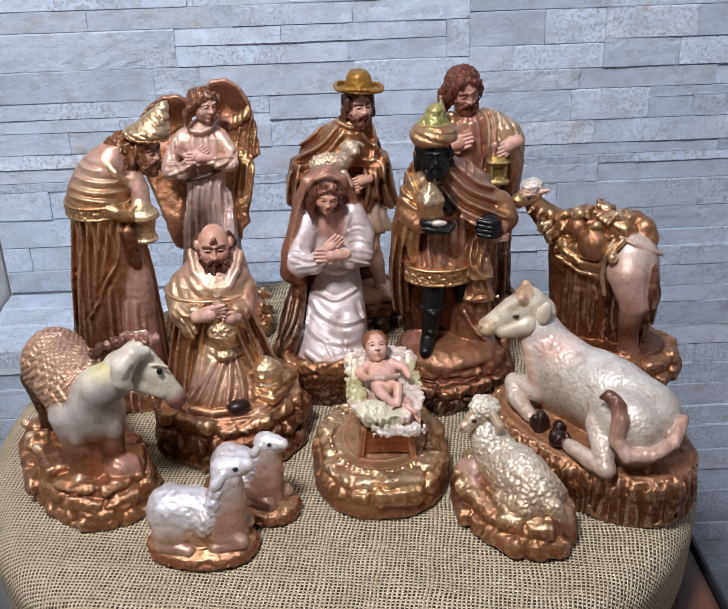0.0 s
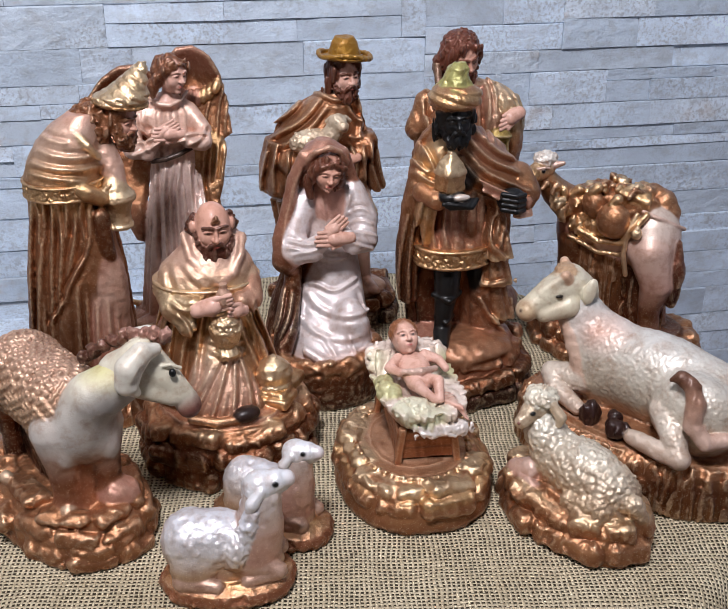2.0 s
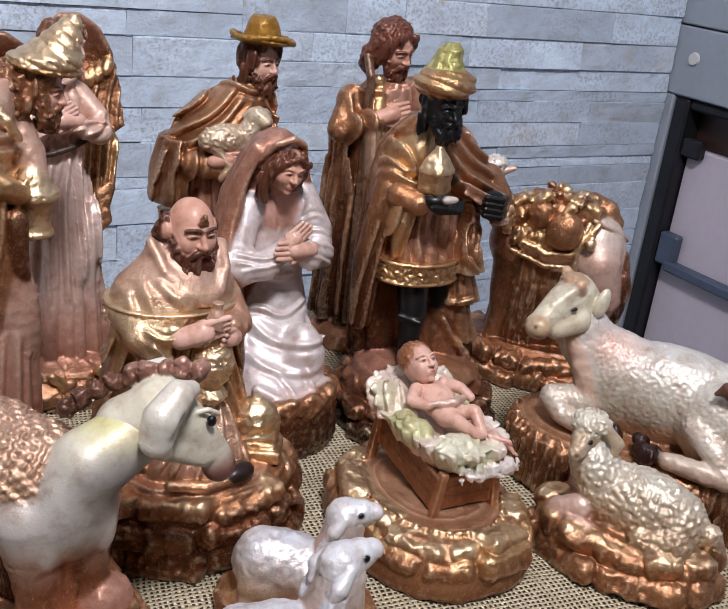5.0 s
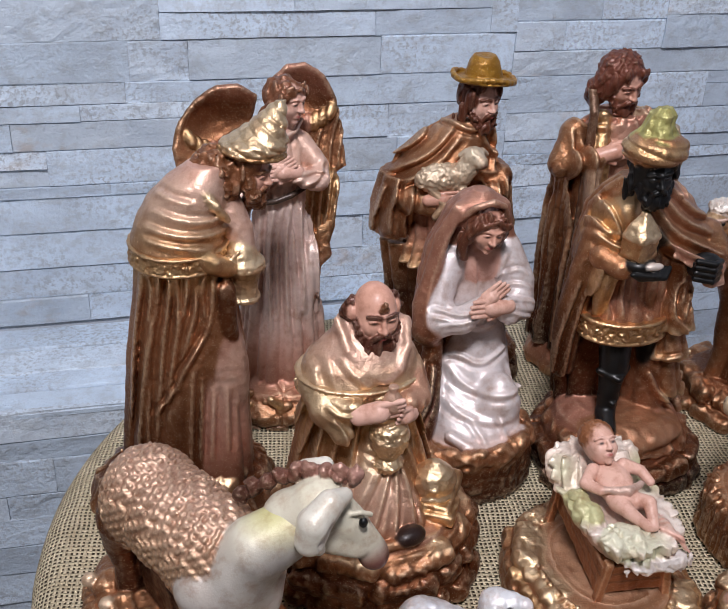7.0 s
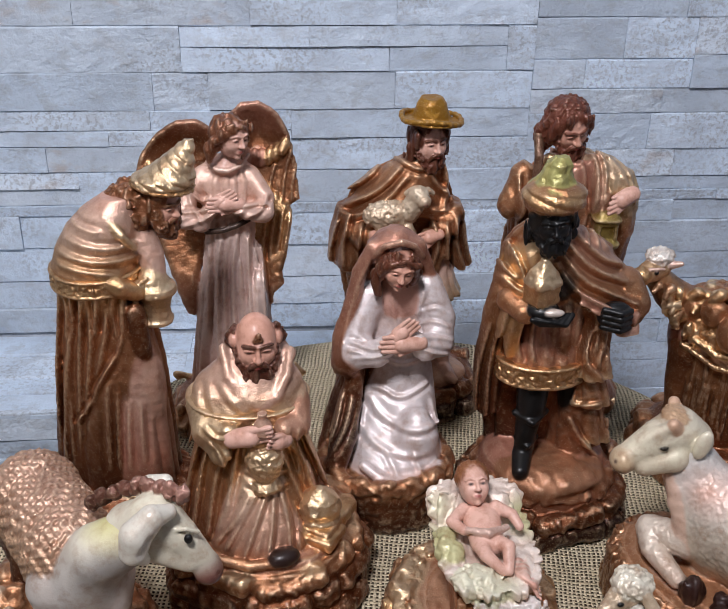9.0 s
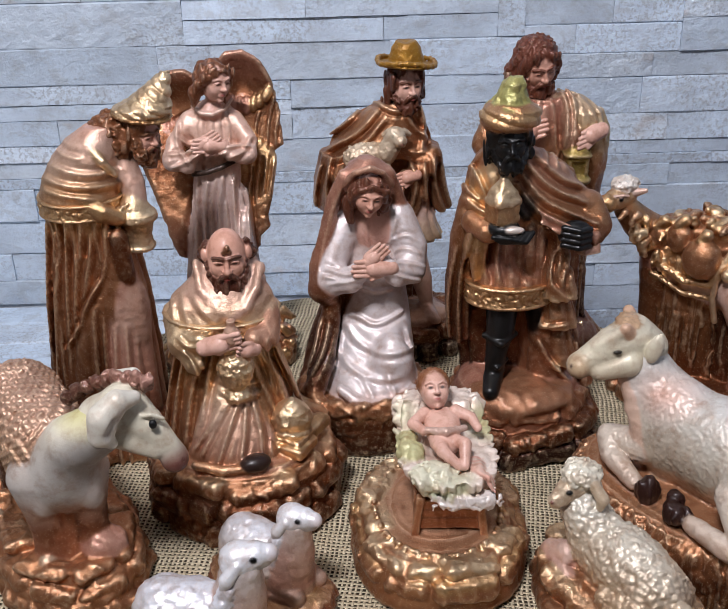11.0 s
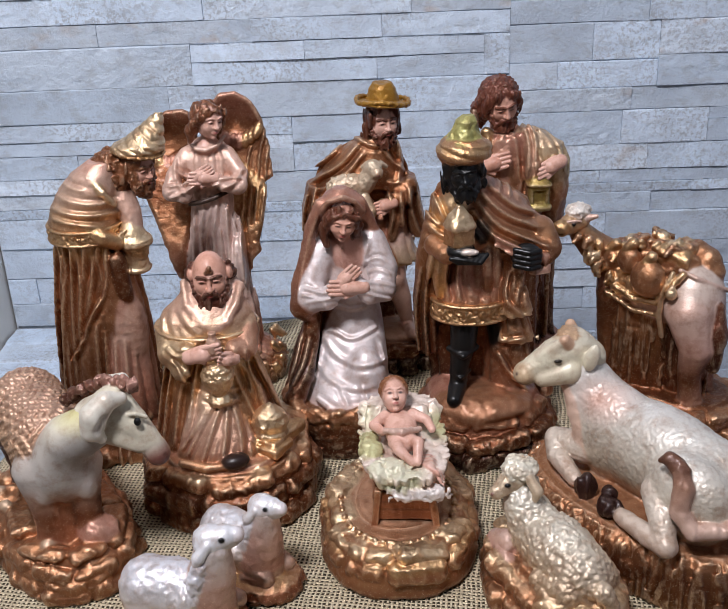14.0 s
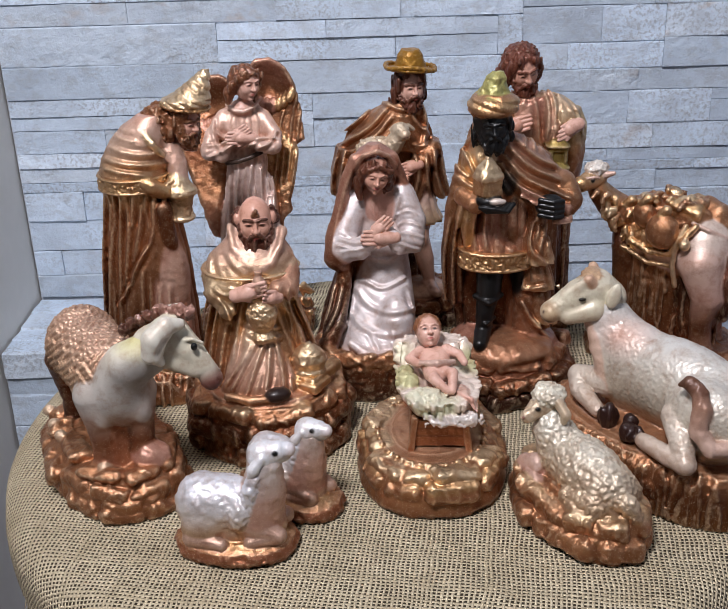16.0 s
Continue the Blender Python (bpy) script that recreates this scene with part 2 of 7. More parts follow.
def cells(X, Y, Z, size, seed=0):
    """Distance to the nearest of scattered points, in cells: round knobs with creases between them."""
    v = [a.ravel() / size + 31.7 + seed * 5.3 for a in (X, Y, Z)]
    i = [np.floor(a).astype(int) for a in v]
    best = None
    for dx in (-1, 0, 1):
        for dy in (-1, 0, 1):
            for dz in (-1, 0, 1):
                j = JIT[np.ix_((i[0] + dx) % 32, (i[1] + dy) % 32, (i[2] + dz) % 32)]
                q = ((i[0] + dx - v[0]).astype(np.float32)[:, None, None] + j[..., 0]) ** 2
                q += ((i[1] + dy - v[1]).astype(np.float32)[None, :, None] + j[..., 1]) ** 2
                q += ((i[2] + dz - v[2]).astype(np.float32)[None, None, :] + j[..., 2]) ** 2
                best = q if best is None else np.minimum(best, q)
    return np.sqrt(best)


def cracks(X, Y, Z, size, seed=0):
    """Nearest and second nearest of the scattered points."""
    v = [a.ravel() / size + 31.7 + seed * 5.3 for a in (X, Y, Z)]
    i = [np.floor(a).astype(int) for a in v]
    f1 = f2 = None
    for dx in (-1, 0, 1):
        for dy in (-1, 0, 1):
            for dz in (-1, 0, 1):
                j = JIT[np.ix_((i[0] + dx) % 32, (i[1] + dy) % 32, (i[2] + dz) % 32)]
                q = ((i[0] + dx - v[0]).astype(np.float32)[:, None, None] + j[..., 0]) ** 2
                q += ((i[1] + dy - v[1]).astype(np.float32)[None, :, None] + j[..., 1]) ** 2
                q += ((i[2] + dz - v[2]).astype(np.float32)[None, None, :] + j[..., 2]) ** 2
                if f1 is None:
                    f1, f2 = q, np.full_like(q, 9)
                else:
                    f2 = np.minimum(f2, np.maximum(f1, q))
                    f1 = np.minimum(f1, q)
    return np.sqrt(f1), np.sqrt(f2)


def rock(amp, size, seed=0):
    """Irregular boulders with creases between them."""
    def fn(X, Y, Z):
        f1, f2 = cracks(X, Y, Z * 1.5, size * 1.4, seed)
        c = np.clip(1 - (f2 - f1) / 0.11, 0, 1)
        return amp * (0.7 * c + 0.2 * f1 - 0.12 + 0.35 * np.abs(vnoise(X, Y, Z * 1.3, size * 0.6, seed + 2))) + 0.4 * amp * vnoise(X, Y, Z, size * 0.5, seed) + 0.16 * amp * vnoise(X, Y, Z, size * 0.17, seed)
    return fn


def free_noise(P, size, seed=0):
    """Smooth noise, -1 to 1, at any points."""
    v = P / size + 57.3 + seed * 3.7
    i = np.floor(v).astype(np.int32)
    u = (v - i).astype(np.float32)
    u = u * u * (3 - 2 * u)
    out = 0
    for dx in (0, 1):
        for dy in (0, 1):
            for dz in (0, 1):
                w = (u[:, 0] if dx else 1 - u[:, 0]) * (u[:, 1] if dy else 1 - u[:, 1]) * (u[:, 2] if dz else 1 - u[:, 2])
                out = out + w * LAT[(i[:, 0] + dx) % 32, (i[:, 1] + dy) % 32, (i[:, 2] + dz) % 32]
    return out * 2 - 1


def wool(amp, size, seed=0):
    return lambda X, Y, Z: amp * (cells(X, Y, Z, size, seed) - 0.55) + 0.4 * amp * vnoise(X, Y, Z, size * 0.5, seed)


def lumps(amp, size, seed=0):
    return lambda X, Y, Z: amp * vnoise(X, Y, Z, size, seed) + 0.45 * amp * vnoise(X, Y, Z, size * 0.45, seed + 1)


def strands(amp, size, seed=0):
    """Hair and grass: noise drawn out along the height."""
    return lambda X, Y, Z: amp * vnoise(X, Y, Z * 0.28, size, seed)


def grass(amp, size, seed=0):
    """Blades standing up round a base."""
    return lambda X, Y, Z: amp * np.abs(vnoise(X, Y, Z * 0.12, size, seed)) * 1.6 - amp * 0.6 + 0.3 * amp * vnoise(X, Y, Z, size, seed + 2)


def crag(amp, size, seed=0):
    """Chipped rock: flat facets and grit."""
    def fn(X, Y, Z):
        return amp * (np.abs(vnoise(X, Y, Z, size, seed)) * 1.5 - 0.5) + 0.5 * amp * np.abs(vnoise(X, Y, Z, size * 0.45, seed + 2)) + 0.18 * amp * vnoise(X, Y, Z, size * 0.2, seed + 4)
    return fn


def knit(amp, size):
    """Knitted nubs."""
    k = 2 * math.pi / size
    return lambda X, Y, Z: -amp * 0.5 * (np.sin(k * X) * np.cos(k * Y) + np.sin(k * Y) * np.cos(k * Z) + np.sin(k * Z) * np.cos(k * X)) + 0.3 * amp * vnoise(X, Y, Z, size, 3)


def turn(yaw=0, pitch=0, roll=0):
    return np.array(Euler((radians(pitch), radians(roll), radians(yaw))).to_matrix(), dtype=np.float32)


def paint_of(col, Z):
    if isinstance(col, tuple):
        return np.array(col, np.float32)
    zs = [c[0] for c in col]
    return np.stack([np.interp(Z, zs, [c[1][k] for c in col]) for k in range(4)], -1).astype(np.float32)


class Clay:
    def __init__(self, lo, hi, h=1.05):
        self.h, self.lo = h, np.array(lo, float)
        self.axes = [np.arange(a, b + h, h, dtype=np.float32) for a, b in zip(lo, hi)]
        shape = tuple(len(a) for a in self.axes)
        self.D = np.full(shape, 20, np.float32)
        self.C = np.zeros(shape + (4,), np.float32)
        self.o = np.zeros(3, np.float32)
        self.finer = []

    def fine(self, lo, hi, h=0.55):
        """A finer grid for small work; its skin joins this figure's mesh."""
        g = Clay(np.array(lo) + self.o, np.array(hi) + self.o, h)
        g.o[:] = self.o
        self.finer.append(g)
        return g

    def move(self, x=0, y=0, z=0):
        """Shifts what is put from now on."""
        self.o[:] = (x, y, z)
        return self

    def put(self, fn, lo, hi, col, k=2.0, mode="add", bump=None, edge=0.5):
        m = k + 6 * self.h
        lo, hi = np.array(lo) + self.o, np.array(hi) + self.o
        s = tuple(slice(max(0, int((lo[i] - m - self.lo[i]) / self.h)), max(0, int((hi[i] + m - self.lo[i]) / self.h) + 2)) for i in range(3))
        X, Y, Z = (self.axes[0][s[0]] - self.o[0])[:, None, None], (self.axes[1][s[1]] - self.o[1])[None, :, None], (self.axes[2][s[2]] - self.o[2])[None, None, :]
        if X.size * Y.size * Z.size == 0:
            return self
        d = fn(X, Y, Z)
        if bump is not None:
            d = d + bump(X, Y, Z)
        D, C = self.D[s], self.C[s]
        c = paint_of(col, Z) if col is not None else None
        if mode == "cut":
            w = np.clip(0.5 - 0.5 * (D + d) / k, 0, 1)
            D[:] = D * (1 - w) - d * w + k * w * (1 - w)
            t = np.clip(0.5 - d / 1.5, 0, 1)
        elif mode == "paint":
            t = np.clip(0.5 - d / (2 * edge), 0, 1)
        else:
            w = np.clip(0.5 + 0.5 * (D - d) / k, 0, 1)
            t = np.clip(0.5 + (D - d) / (2 * edge), 0, 1)
            D[:] = D * (1 - w) + d * w - k * w * (1 - w)
        if c is not None:
            C[:] += (c - C) * t[..., None]
        return self

    def ball(self, c, r, col, k=2.0, rot=None, **kw):
        r = np.array([r] * 3 if np.isscalar(r) else r, np.float32)
        R = np.eye(3, dtype=np.float32) if rot is None else rot

        def fn(X, Y, Z):
            x, y, z = X - c[0], Y - c[1], Z - c[2]
            q = [(R[0, i] * x + R[1, i] * y + R[2, i] * z) / r[i] for i in range(3)]
            k0 = np.sqrt(q[0] ** 2 + q[1] ** 2 + q[2] ** 2) + 1e-6
            k1 = np.sqrt((q[0] / r[0]) ** 2 + (q[1] / r[1]) ** 2 + (q[2] / r[2]) ** 2) + 1e-6
            return k0 * (k0 - 1) / k1
        e = np.sqrt((R ** 2) @ (r ** 2))
        return self.put(fn, c - e, c + e, col, k, **kw)

    def box(self, c, half, col, k=1.0, r=1.5, rot=None, **kw):
        R = np.eye(3, dtype=np.float32) if rot is None else rot
        half = np.array(half, np.float32)

        def fn(X, Y, Z):
            x, y, z = X - c[0], Y - c[1], Z - c[2]
            q = [np.abs(R[0, i] * x + R[1, i] * y + R[2, i] * z) - half[i] + r for i in range(3)]
            out = np.sqrt(np.maximum(q[0], 0) ** 2 + np.maximum(q[1], 0) ** 2 + np.maximum(q[2], 0) ** 2)
            return out + np.minimum(np.maximum(np.maximum(q[0], q[1]), q[2]), 0) - r
        e = np.abs(R) @ half
        return self.put(fn, np.array(c) - e, np.array(c) + e, col, k, **kw)

    def rope(self, pts, radii, col, k=1.5, flat=None, **kw):
        """A chain of tapered limbs through the points."""
        P = np.array(pts, np.float32)
        r = np.array([radii] * len(P) if np.isscalar(radii) else radii, np.float32)

        def fn(X, Y, Z):
            best = None
            for a, b, ra, rb in zip(P[:-1], P[1:], r[:-1], r[1:]):
                v = b - a
                t = np.clip(((X - a[0]) * v[0] + (Y - a[1]) * v[1] + (Z - a[2]) * v[2]) / max(float(v @ v), 1e-6), 0, 1)
                d = np.sqrt((X - a[0] - t * v[0]) ** 2 + (Y - a[1] - t * v[1]) ** 2 + (Z - a[2] - t * v[2]) ** 2) - (ra + (rb - ra) * t)
                best = d if best is None else np.minimum(best, d)
            return best
        return self.put(fn, (P - r[:, None]).min(0), (P + r[:, None]).max(0), col, k, **kw)

    def robe(self, prof, col, k=2.0, folds=(), power=2.0, spin=0, bands=(), wind=None, **kw):
        """A draped body: rows of z, cx, cy, rx, ry from low to high; folds: rows of count, depth at foot, depth at top, phase, twist;
        bands: ridges across the cloth, rows of height, slope, sag, depth, width."""
        p = np.array(prof, np.float32)
        R = turn(spin)

        def fn(X, Y, Z):
            cx, cy, rx, ry = (np.interp(Z, p[:, 0], p[:, i]).astype(np.float32) for i in (1, 2, 3, 4))
            x, y = (X - cx), (Y - cy)
            x, y = (R[0, 0] * x + R[1, 0] * y) / rx, (R[0, 1] * x + R[1, 1] * y) / ry
            q = (np.abs(x) ** power + np.abs(y) ** power) ** (1 / power) + 1e-6
            d = (q - 1) * np.minimum(rx, ry)
            if folds:
                th = np.arctan2(y, x)
                u = (Z - p[0, 0]) / (p[-1, 0] - p[0, 0])
                near = np.clip(q * 1.6 - 0.6, 0, 1)
                for n, a0, a1, ph, tw in folds:
                    s = np.sin(n * th + ph + tw * u + 0.7 * np.sin(2 * th + ph))
                    d = d + (a0 + (a1 - a0) * np.clip(u, 0, 1)) * (1 - 2 * np.abs(s) ** 0.8) * near * 0.8
            if wind:
                ph = (Z - wind[2] * (X - cx)) / wind[0] + np.arctan2(y, x) / (2 * math.pi)
                d = d + wind[1] * (0.55 - np.abs(np.sin(math.pi * ph)) ** 0.75) * np.clip(q * 1.6 - 0.6, 0, 1)
            for z0, sl, sag, a, w in bands:
                u = X - cx
                t = (Z - z0 - sl * u - sag * u * u * 0.01 - 2.2 * np.sin(u * 0.13 + z0)) / w
                d = d - a * (0.5 + 0.5 * np.sin(u * 0.1 + z0 * 1.3)) * np.exp(-np.where(t > 0, t * 0.7, t * 1.6) ** 2)
            return np.maximum(d, np.maximum(p[0, 0] - Z, Z - p[-1, 0]))
        e = np.maximum(p[:, 3], p[:, 4]) if spin else None
        lo = ((p[:, 1] - (p[:, 3] if e is None else e)).min() - 2, (p[:, 2] - (p[:, 4] if e is None else e)).min() - 2, p[0, 0])
        hi = ((p[:, 1] + (p[:, 3] if e is None else e)).max() + 2, (p[:, 2] + (p[:, 4] if e is None else e)).max() + 2, p[-1, 0])
        return self.put(fn, lo, hi, col, k, **kw)

    def plate(self, outline, surface, thick, col, k=1.5, **kw):
        """A curved sheet: an outline of (x, z) laid on the surface y = surface(x, z), with rounded edges."""
        P = np.array(outline, np.float32)

        def fn(X, Y, Z):
            best, inside = None, False
            for a, b in zip(P, np.roll(P, -1, 0)):
                v = b - a
                t = np.clip(((X - a[0]) * v[0] + (Z - a[1]) * v[1]) / float(v @ v), 0, 1)
                q = (X - a[0] - t * v[0]) ** 2 + (Z - a[1] - t * v[1]) ** 2
                best = q if best is None else np.minimum(best, q)
                if a[1] != b[1]:
                    inside = inside ^ (((a[1] > Z) != (b[1] > Z)) & (X < a[0] + (Z - a[1]) * v[0] / v[1]))
            e = np.sqrt(best) * np.where(inside, -1, 1) + thick
            g = np.abs(Y - surface(X, Z))
            return np.sqrt(np.maximum(e, 0) ** 2 + g ** 2) - thick
        ys = [float(surface(np.float32(a), np.float32(b))) for a, b in outline]
        return self.put(fn, (P[:, 0].min(), min(ys) - thick - 10, P[:, 1].min()), (P[:, 0].max(), max(ys) + thick + 10, P[:, 1].max()), col, k, **kw)

    def crinkle(self, amp, size, lo=(-999, -999, -9), hi=(999, 999, 999), way=(0, 0, 1), draw=0.12, seed=0, skin=0.05, warp=4):
        """Creases in the cloth inside a box: rounded ridges and sharp valleys that run along the given way."""
        r = [np.searchsorted(self.axes[i], (lo[i], hi[i])) for i in range(3)]
        box = tuple(slice(a, b) for a, b in r)
        sub = self.D[box]
        idx = np.nonzero((np.abs(sub) < 6) & (self.C[box][..., 3] > skin))
        if not len(idx[0]):
            return self
        P = np.stack([self.axes[i][r[i][0] + idx[i]] for i in range(3)], 1)
        v = np.array(way, np.float32)
        v /= np.linalg.norm(v)
        Q = P + warp * np.stack([free_noise(P, 24, seed + 3 + i) for i in range(3)], 1)
        Q = Q - (1 - draw) * (Q @ v)[:, None] * v
        n = np.abs(free_noise(Q, size, seed))
        m = np.abs(free_noise(Q, size * 0.5, seed + 1))
        fade = np.ones(len(P), np.float32)
        for i in range(3):
            fade *= np.clip((P[:, i] - lo[i]) / 6, 0, 1) * np.clip((hi[i] - P[:, i]) / 6, 0, 1)
        sub[idx] += (amp * fade * (0.35 - 1.6 * n + 0.55 * np.exp(-(n / 0.09) ** 2) + 0.5 * (0.35 - m))).astype(np.float32)
        return self

    def draw(self, lines, amp, w, y1=999, y0=-999, yaw=0, side=1.0, skin=0.05, slope=0.45, plane=-14):
        """Drapery: a sharp ridge with a valley beside it along each line of (across, height at the plane), laid on the side seen along +y from somewhat above."""
        c, s = math.cos(radians(yaw)), math.sin(radians(yaw))
        for ln in lines:
            P = np.array(ln, np.float32)
            for _ in range(2 if len(P) > 2 else 0):
                P = np.concatenate((P[:1], np.stack((P[:-1] * 0.75 + P[1:] * 0.25, P[:-1] * 0.25 + P[1:] * 0.75), 1).reshape(-1, 2), P[-1:]))
            a0, w0 = amp, w
            lo, hi = P.min(0) - 3 * w0, P.max(0) + 3 * w0
            k = [max(0, int((v - self.lo[2]) / self.h)) for v in (lo[1] - 45 * slope, hi[1] + 45 * slope)]
            sl = (slice(None), slice(None), slice(k[0], k[1] + 1))
            sub = self.D[sl]
            idx = np.nonzero(np.abs(sub) < 5)
            X, Y, Z = (self.axes[0][idx[0]], self.axes[1][idx[1]], self.axes[2][idx[2] + k[0]])
            U, V = c * X + s * Y, -s * X + c * Y
            ok = (V < y1) & (V > y0) & (U > lo[0]) & (U < hi[0])
            if skin >= 0:
                ok &= self.C[sl][idx][:, 3] > skin
            idx = tuple(i[ok] for i in idx)
            U, Z = U[ok], (Z + slope * (V - plane))[ok]
            if not len(U):
                continue
            best, sd, run = np.full(len(U), 99, np.float32), np.zeros(len(U), np.float32), np.zeros(len(U), np.float32)
            n = len(P) - 1
            for i in range(n):
                v = P[i + 1] - P[i]
                L2 = max(float(v @ v), 1e-6)
                t = np.clip(((U - P[i, 0]) * v[0] + (Z - P[i, 1]) * v[1]) / L2, 0, 1)
                dx, dz = U - P[i, 0] - t * v[0], Z - P[i, 1] - t * v[1]
                q = np.sqrt(dx * dx + dz * dz)
                b = q < best
                best = np.where(b, q, best)
                sd = np.where(b, np.sign(v[0] * dz - v[1] * dx) * q, sd)
                run = np.where(b, (i + t) / n, run)
            fade = np.clip(np.minimum(run / 0.25, (1 - run) / 0.25), 0, 1) ** 0.7 * 0.85 + 0.15
            x = sd * side / w0
            sub[idx] += (a0 * fade * (-np.clip(1 - np.abs(x), 0, 1) ** 1.3 + 0.8 * np.exp(-((x - 1.1) / 0.55) ** 2) + 0.3 * np.exp(-((x + 1.3) / 0.7) ** 2))).astype(np.float32)
        return self

    def trim(self, c, r, rot=None):
        """Takes an ellipsoid away."""
        return self.ball(c, r, None, 1.5, rot=rot, mode="cut")

    def skin(self, flat):
        """Points, faces, paint and ridges of the surface."""
        D, C, h = self.D, self.C, self.h
        near = np.nonzero((np.abs(D) < 2.5 * h) & (C[..., 3] > 0.3))
        if len(near[0]):
            P = np.stack([self.axes[i][near[i]] for i in range(3)], 1)
            D[near] += (0.22 * free_noise(P, 3.1, 5) + 0.34 * np.abs(free_noise(P, 6.5, 9)) + 0.12 * free_noise(P, 1.7, 2) - 0.08).astype(np.float32)
        if flat:
            np.maximum(D, -self.axes[2][None, None, :], out=D)
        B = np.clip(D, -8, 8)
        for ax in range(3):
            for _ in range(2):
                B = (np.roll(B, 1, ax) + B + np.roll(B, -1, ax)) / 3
        # convexity of the surface, drives the gilding and its painted highlight
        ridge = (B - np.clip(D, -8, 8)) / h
        s = D < 0
        # one vertex in each cell that the surface crosses
        tot = sum(s[i:s.shape[0] - 1 + i, j:s.shape[1] - 1 + j, k:s.shape[2] - 1 + k].astype(np.int8) for i in (0, 1) for j in (0, 1) for k in (0, 1))
        act = np.argwhere((tot > 0) & (tot < 8))
        ids = np.full(tot.shape, -1, np.int32)
        ids[act[:, 0], act[:, 1], act[:, 2]] = np.arange(len(act))
        corner = np.array([(i, j, k) for i in (0, 1) for j in (0, 1) for k in (0, 1)])
        at = act[:, None, :] + corner[None]
        d8 = D[at[..., 0], at[..., 1], at[..., 2]]
        pos, cnt = np.zeros((len(act), 3)), np.zeros((len(act), 1))
        for a in range(8):
            for b in range(a + 1, 8):
                if np.abs(corner[a] - corner[b]).sum() == 1:
                    x = (d8[:, a] < 0) != (d8[:, b] < 0)
                    t = (d8[:, a] / np.where(x, d8[:, a] - d8[:, b], 1))[:, None]
                    pos += np.where(x[:, None], corner[a] + t * (corner[b] - corner[a]), 0)
                    cnt += x[:, None]
        co = (act + pos / cnt) * h + self.lo
        col = C[at[..., 0], at[..., 1], at[..., 2]].mean(1)
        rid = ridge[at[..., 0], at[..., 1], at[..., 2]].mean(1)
        faces = []
        for ax in range(3):
            u, v = [(1, 2), (2, 0), (0, 1)][ax]
            lo = [slice(1, -1)] * 3
            lo[ax] = slice(0, -1)
            hi = list(lo)
            hi[ax] = slice(1, None)
            A, Bq = s[tuple(lo)], s[tuple(hi)]
            for cond, rev in ((A & ~Bq, False), (~A & Bq, True)):
                e = np.argwhere(cond)
                e[:, u] += 1
                e[:, v] += 1
                q = []
                for du, dv in ((-1, -1), (0, -1), (0, 0), (-1, 0)):
                    g = e.copy()
                    g[:, u] += du
                    g[:, v] += dv
                    q.append(ids[g[:, 0], g[:, 1], g[:, 2]])
                q = np.stack(q, 1)
                faces.append(q[:, ::-1] if rev else q)
        faces = np.concatenate(faces)
        faces = faces[(faces >= 0).all(1)]
        self.D = self.C = None
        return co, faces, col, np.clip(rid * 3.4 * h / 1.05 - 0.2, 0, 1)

    def done(self, name, place, label, category, group="", gilt_light_gain=1.0, flat=True, mat=None):
        sk, n = [c.skin(flat) for c in (self, *self.finer)], 0
        faces = []
        for q in sk:
            faces.append(q[1] + n)
            n += len(q[0])
        co, col, rid = (np.concatenate([q[i] for q in sk]) for i in (0, 2, 3))
        faces = np.concatenate(faces)
        me = bpy.data.meshes.new(name)
        me.vertices.add(len(co))
        me.vertices.foreach_set("co", (co * 0.001).astype(np.float32).ravel())
        me.loops.add(faces.size)
        me.loops.foreach_set("vertex_index", faces.astype(np.int32).ravel())
        me.polygons.add(len(faces))
        me.polygons.foreach_set("loop_start", np.arange(0, faces.size, 4, dtype=np.int32))
        me.polygons.foreach_set("use_smooth", np.ones(len(faces), bool))
        me.update(calc_edges=True)
        me.validate()
        me.attributes.new("paint", "FLOAT_COLOR", "POINT").data.foreach_set("color", col.astype(np.float32).ravel())
        me.attributes.new("gilt_light", "FLOAT", "POINT").data.foreach_set("value", (rid * gilt_light_gain).astype(np.float32))
        me.materials.append(mat or FIGURE)
        ob = new(name, me)
        ob.location = (place[0], place[1], TOP)
        return tagged(ob, label, category, group)


# paints: red, green, blue and how metallic
COP = (0.18, 0.062, 0.024, 0.75)
DBR = (0.045, 0.014, 0.007, 0.65)
BRZ = (0.43, 0.205, 0.10, 0.74)
GLD = (0.66, 0.42, 0.21, 0.9)
PGL = (0.78, 0.59, 0.37, 0.85)
ROSE = (0.45, 0.21, 0.145, 0.45)
PINK = (0.60, 0.33, 0.25, 0.3)
CRM = (0.70, 0.50, 0.42, 0.3)
WHT = (0.74, 0.68, 0.68, 0.25)
SKIN = (0.64, 0.35, 0.26, 0.0)
FAIR = (0.74, 0.46, 0.37, 0.0)
HAIR = (0.075, 0.022, 0.012, 0.2)
BLK = (0.003, 0.003, 0.0035, 0.0)
HAT = (0.34, 0.17, 0.018, 0.4)
GRN = (0.40, 0.46, 0.16, 0.1)
LIP = (0.36, 0.08, 0.07, 0.0)


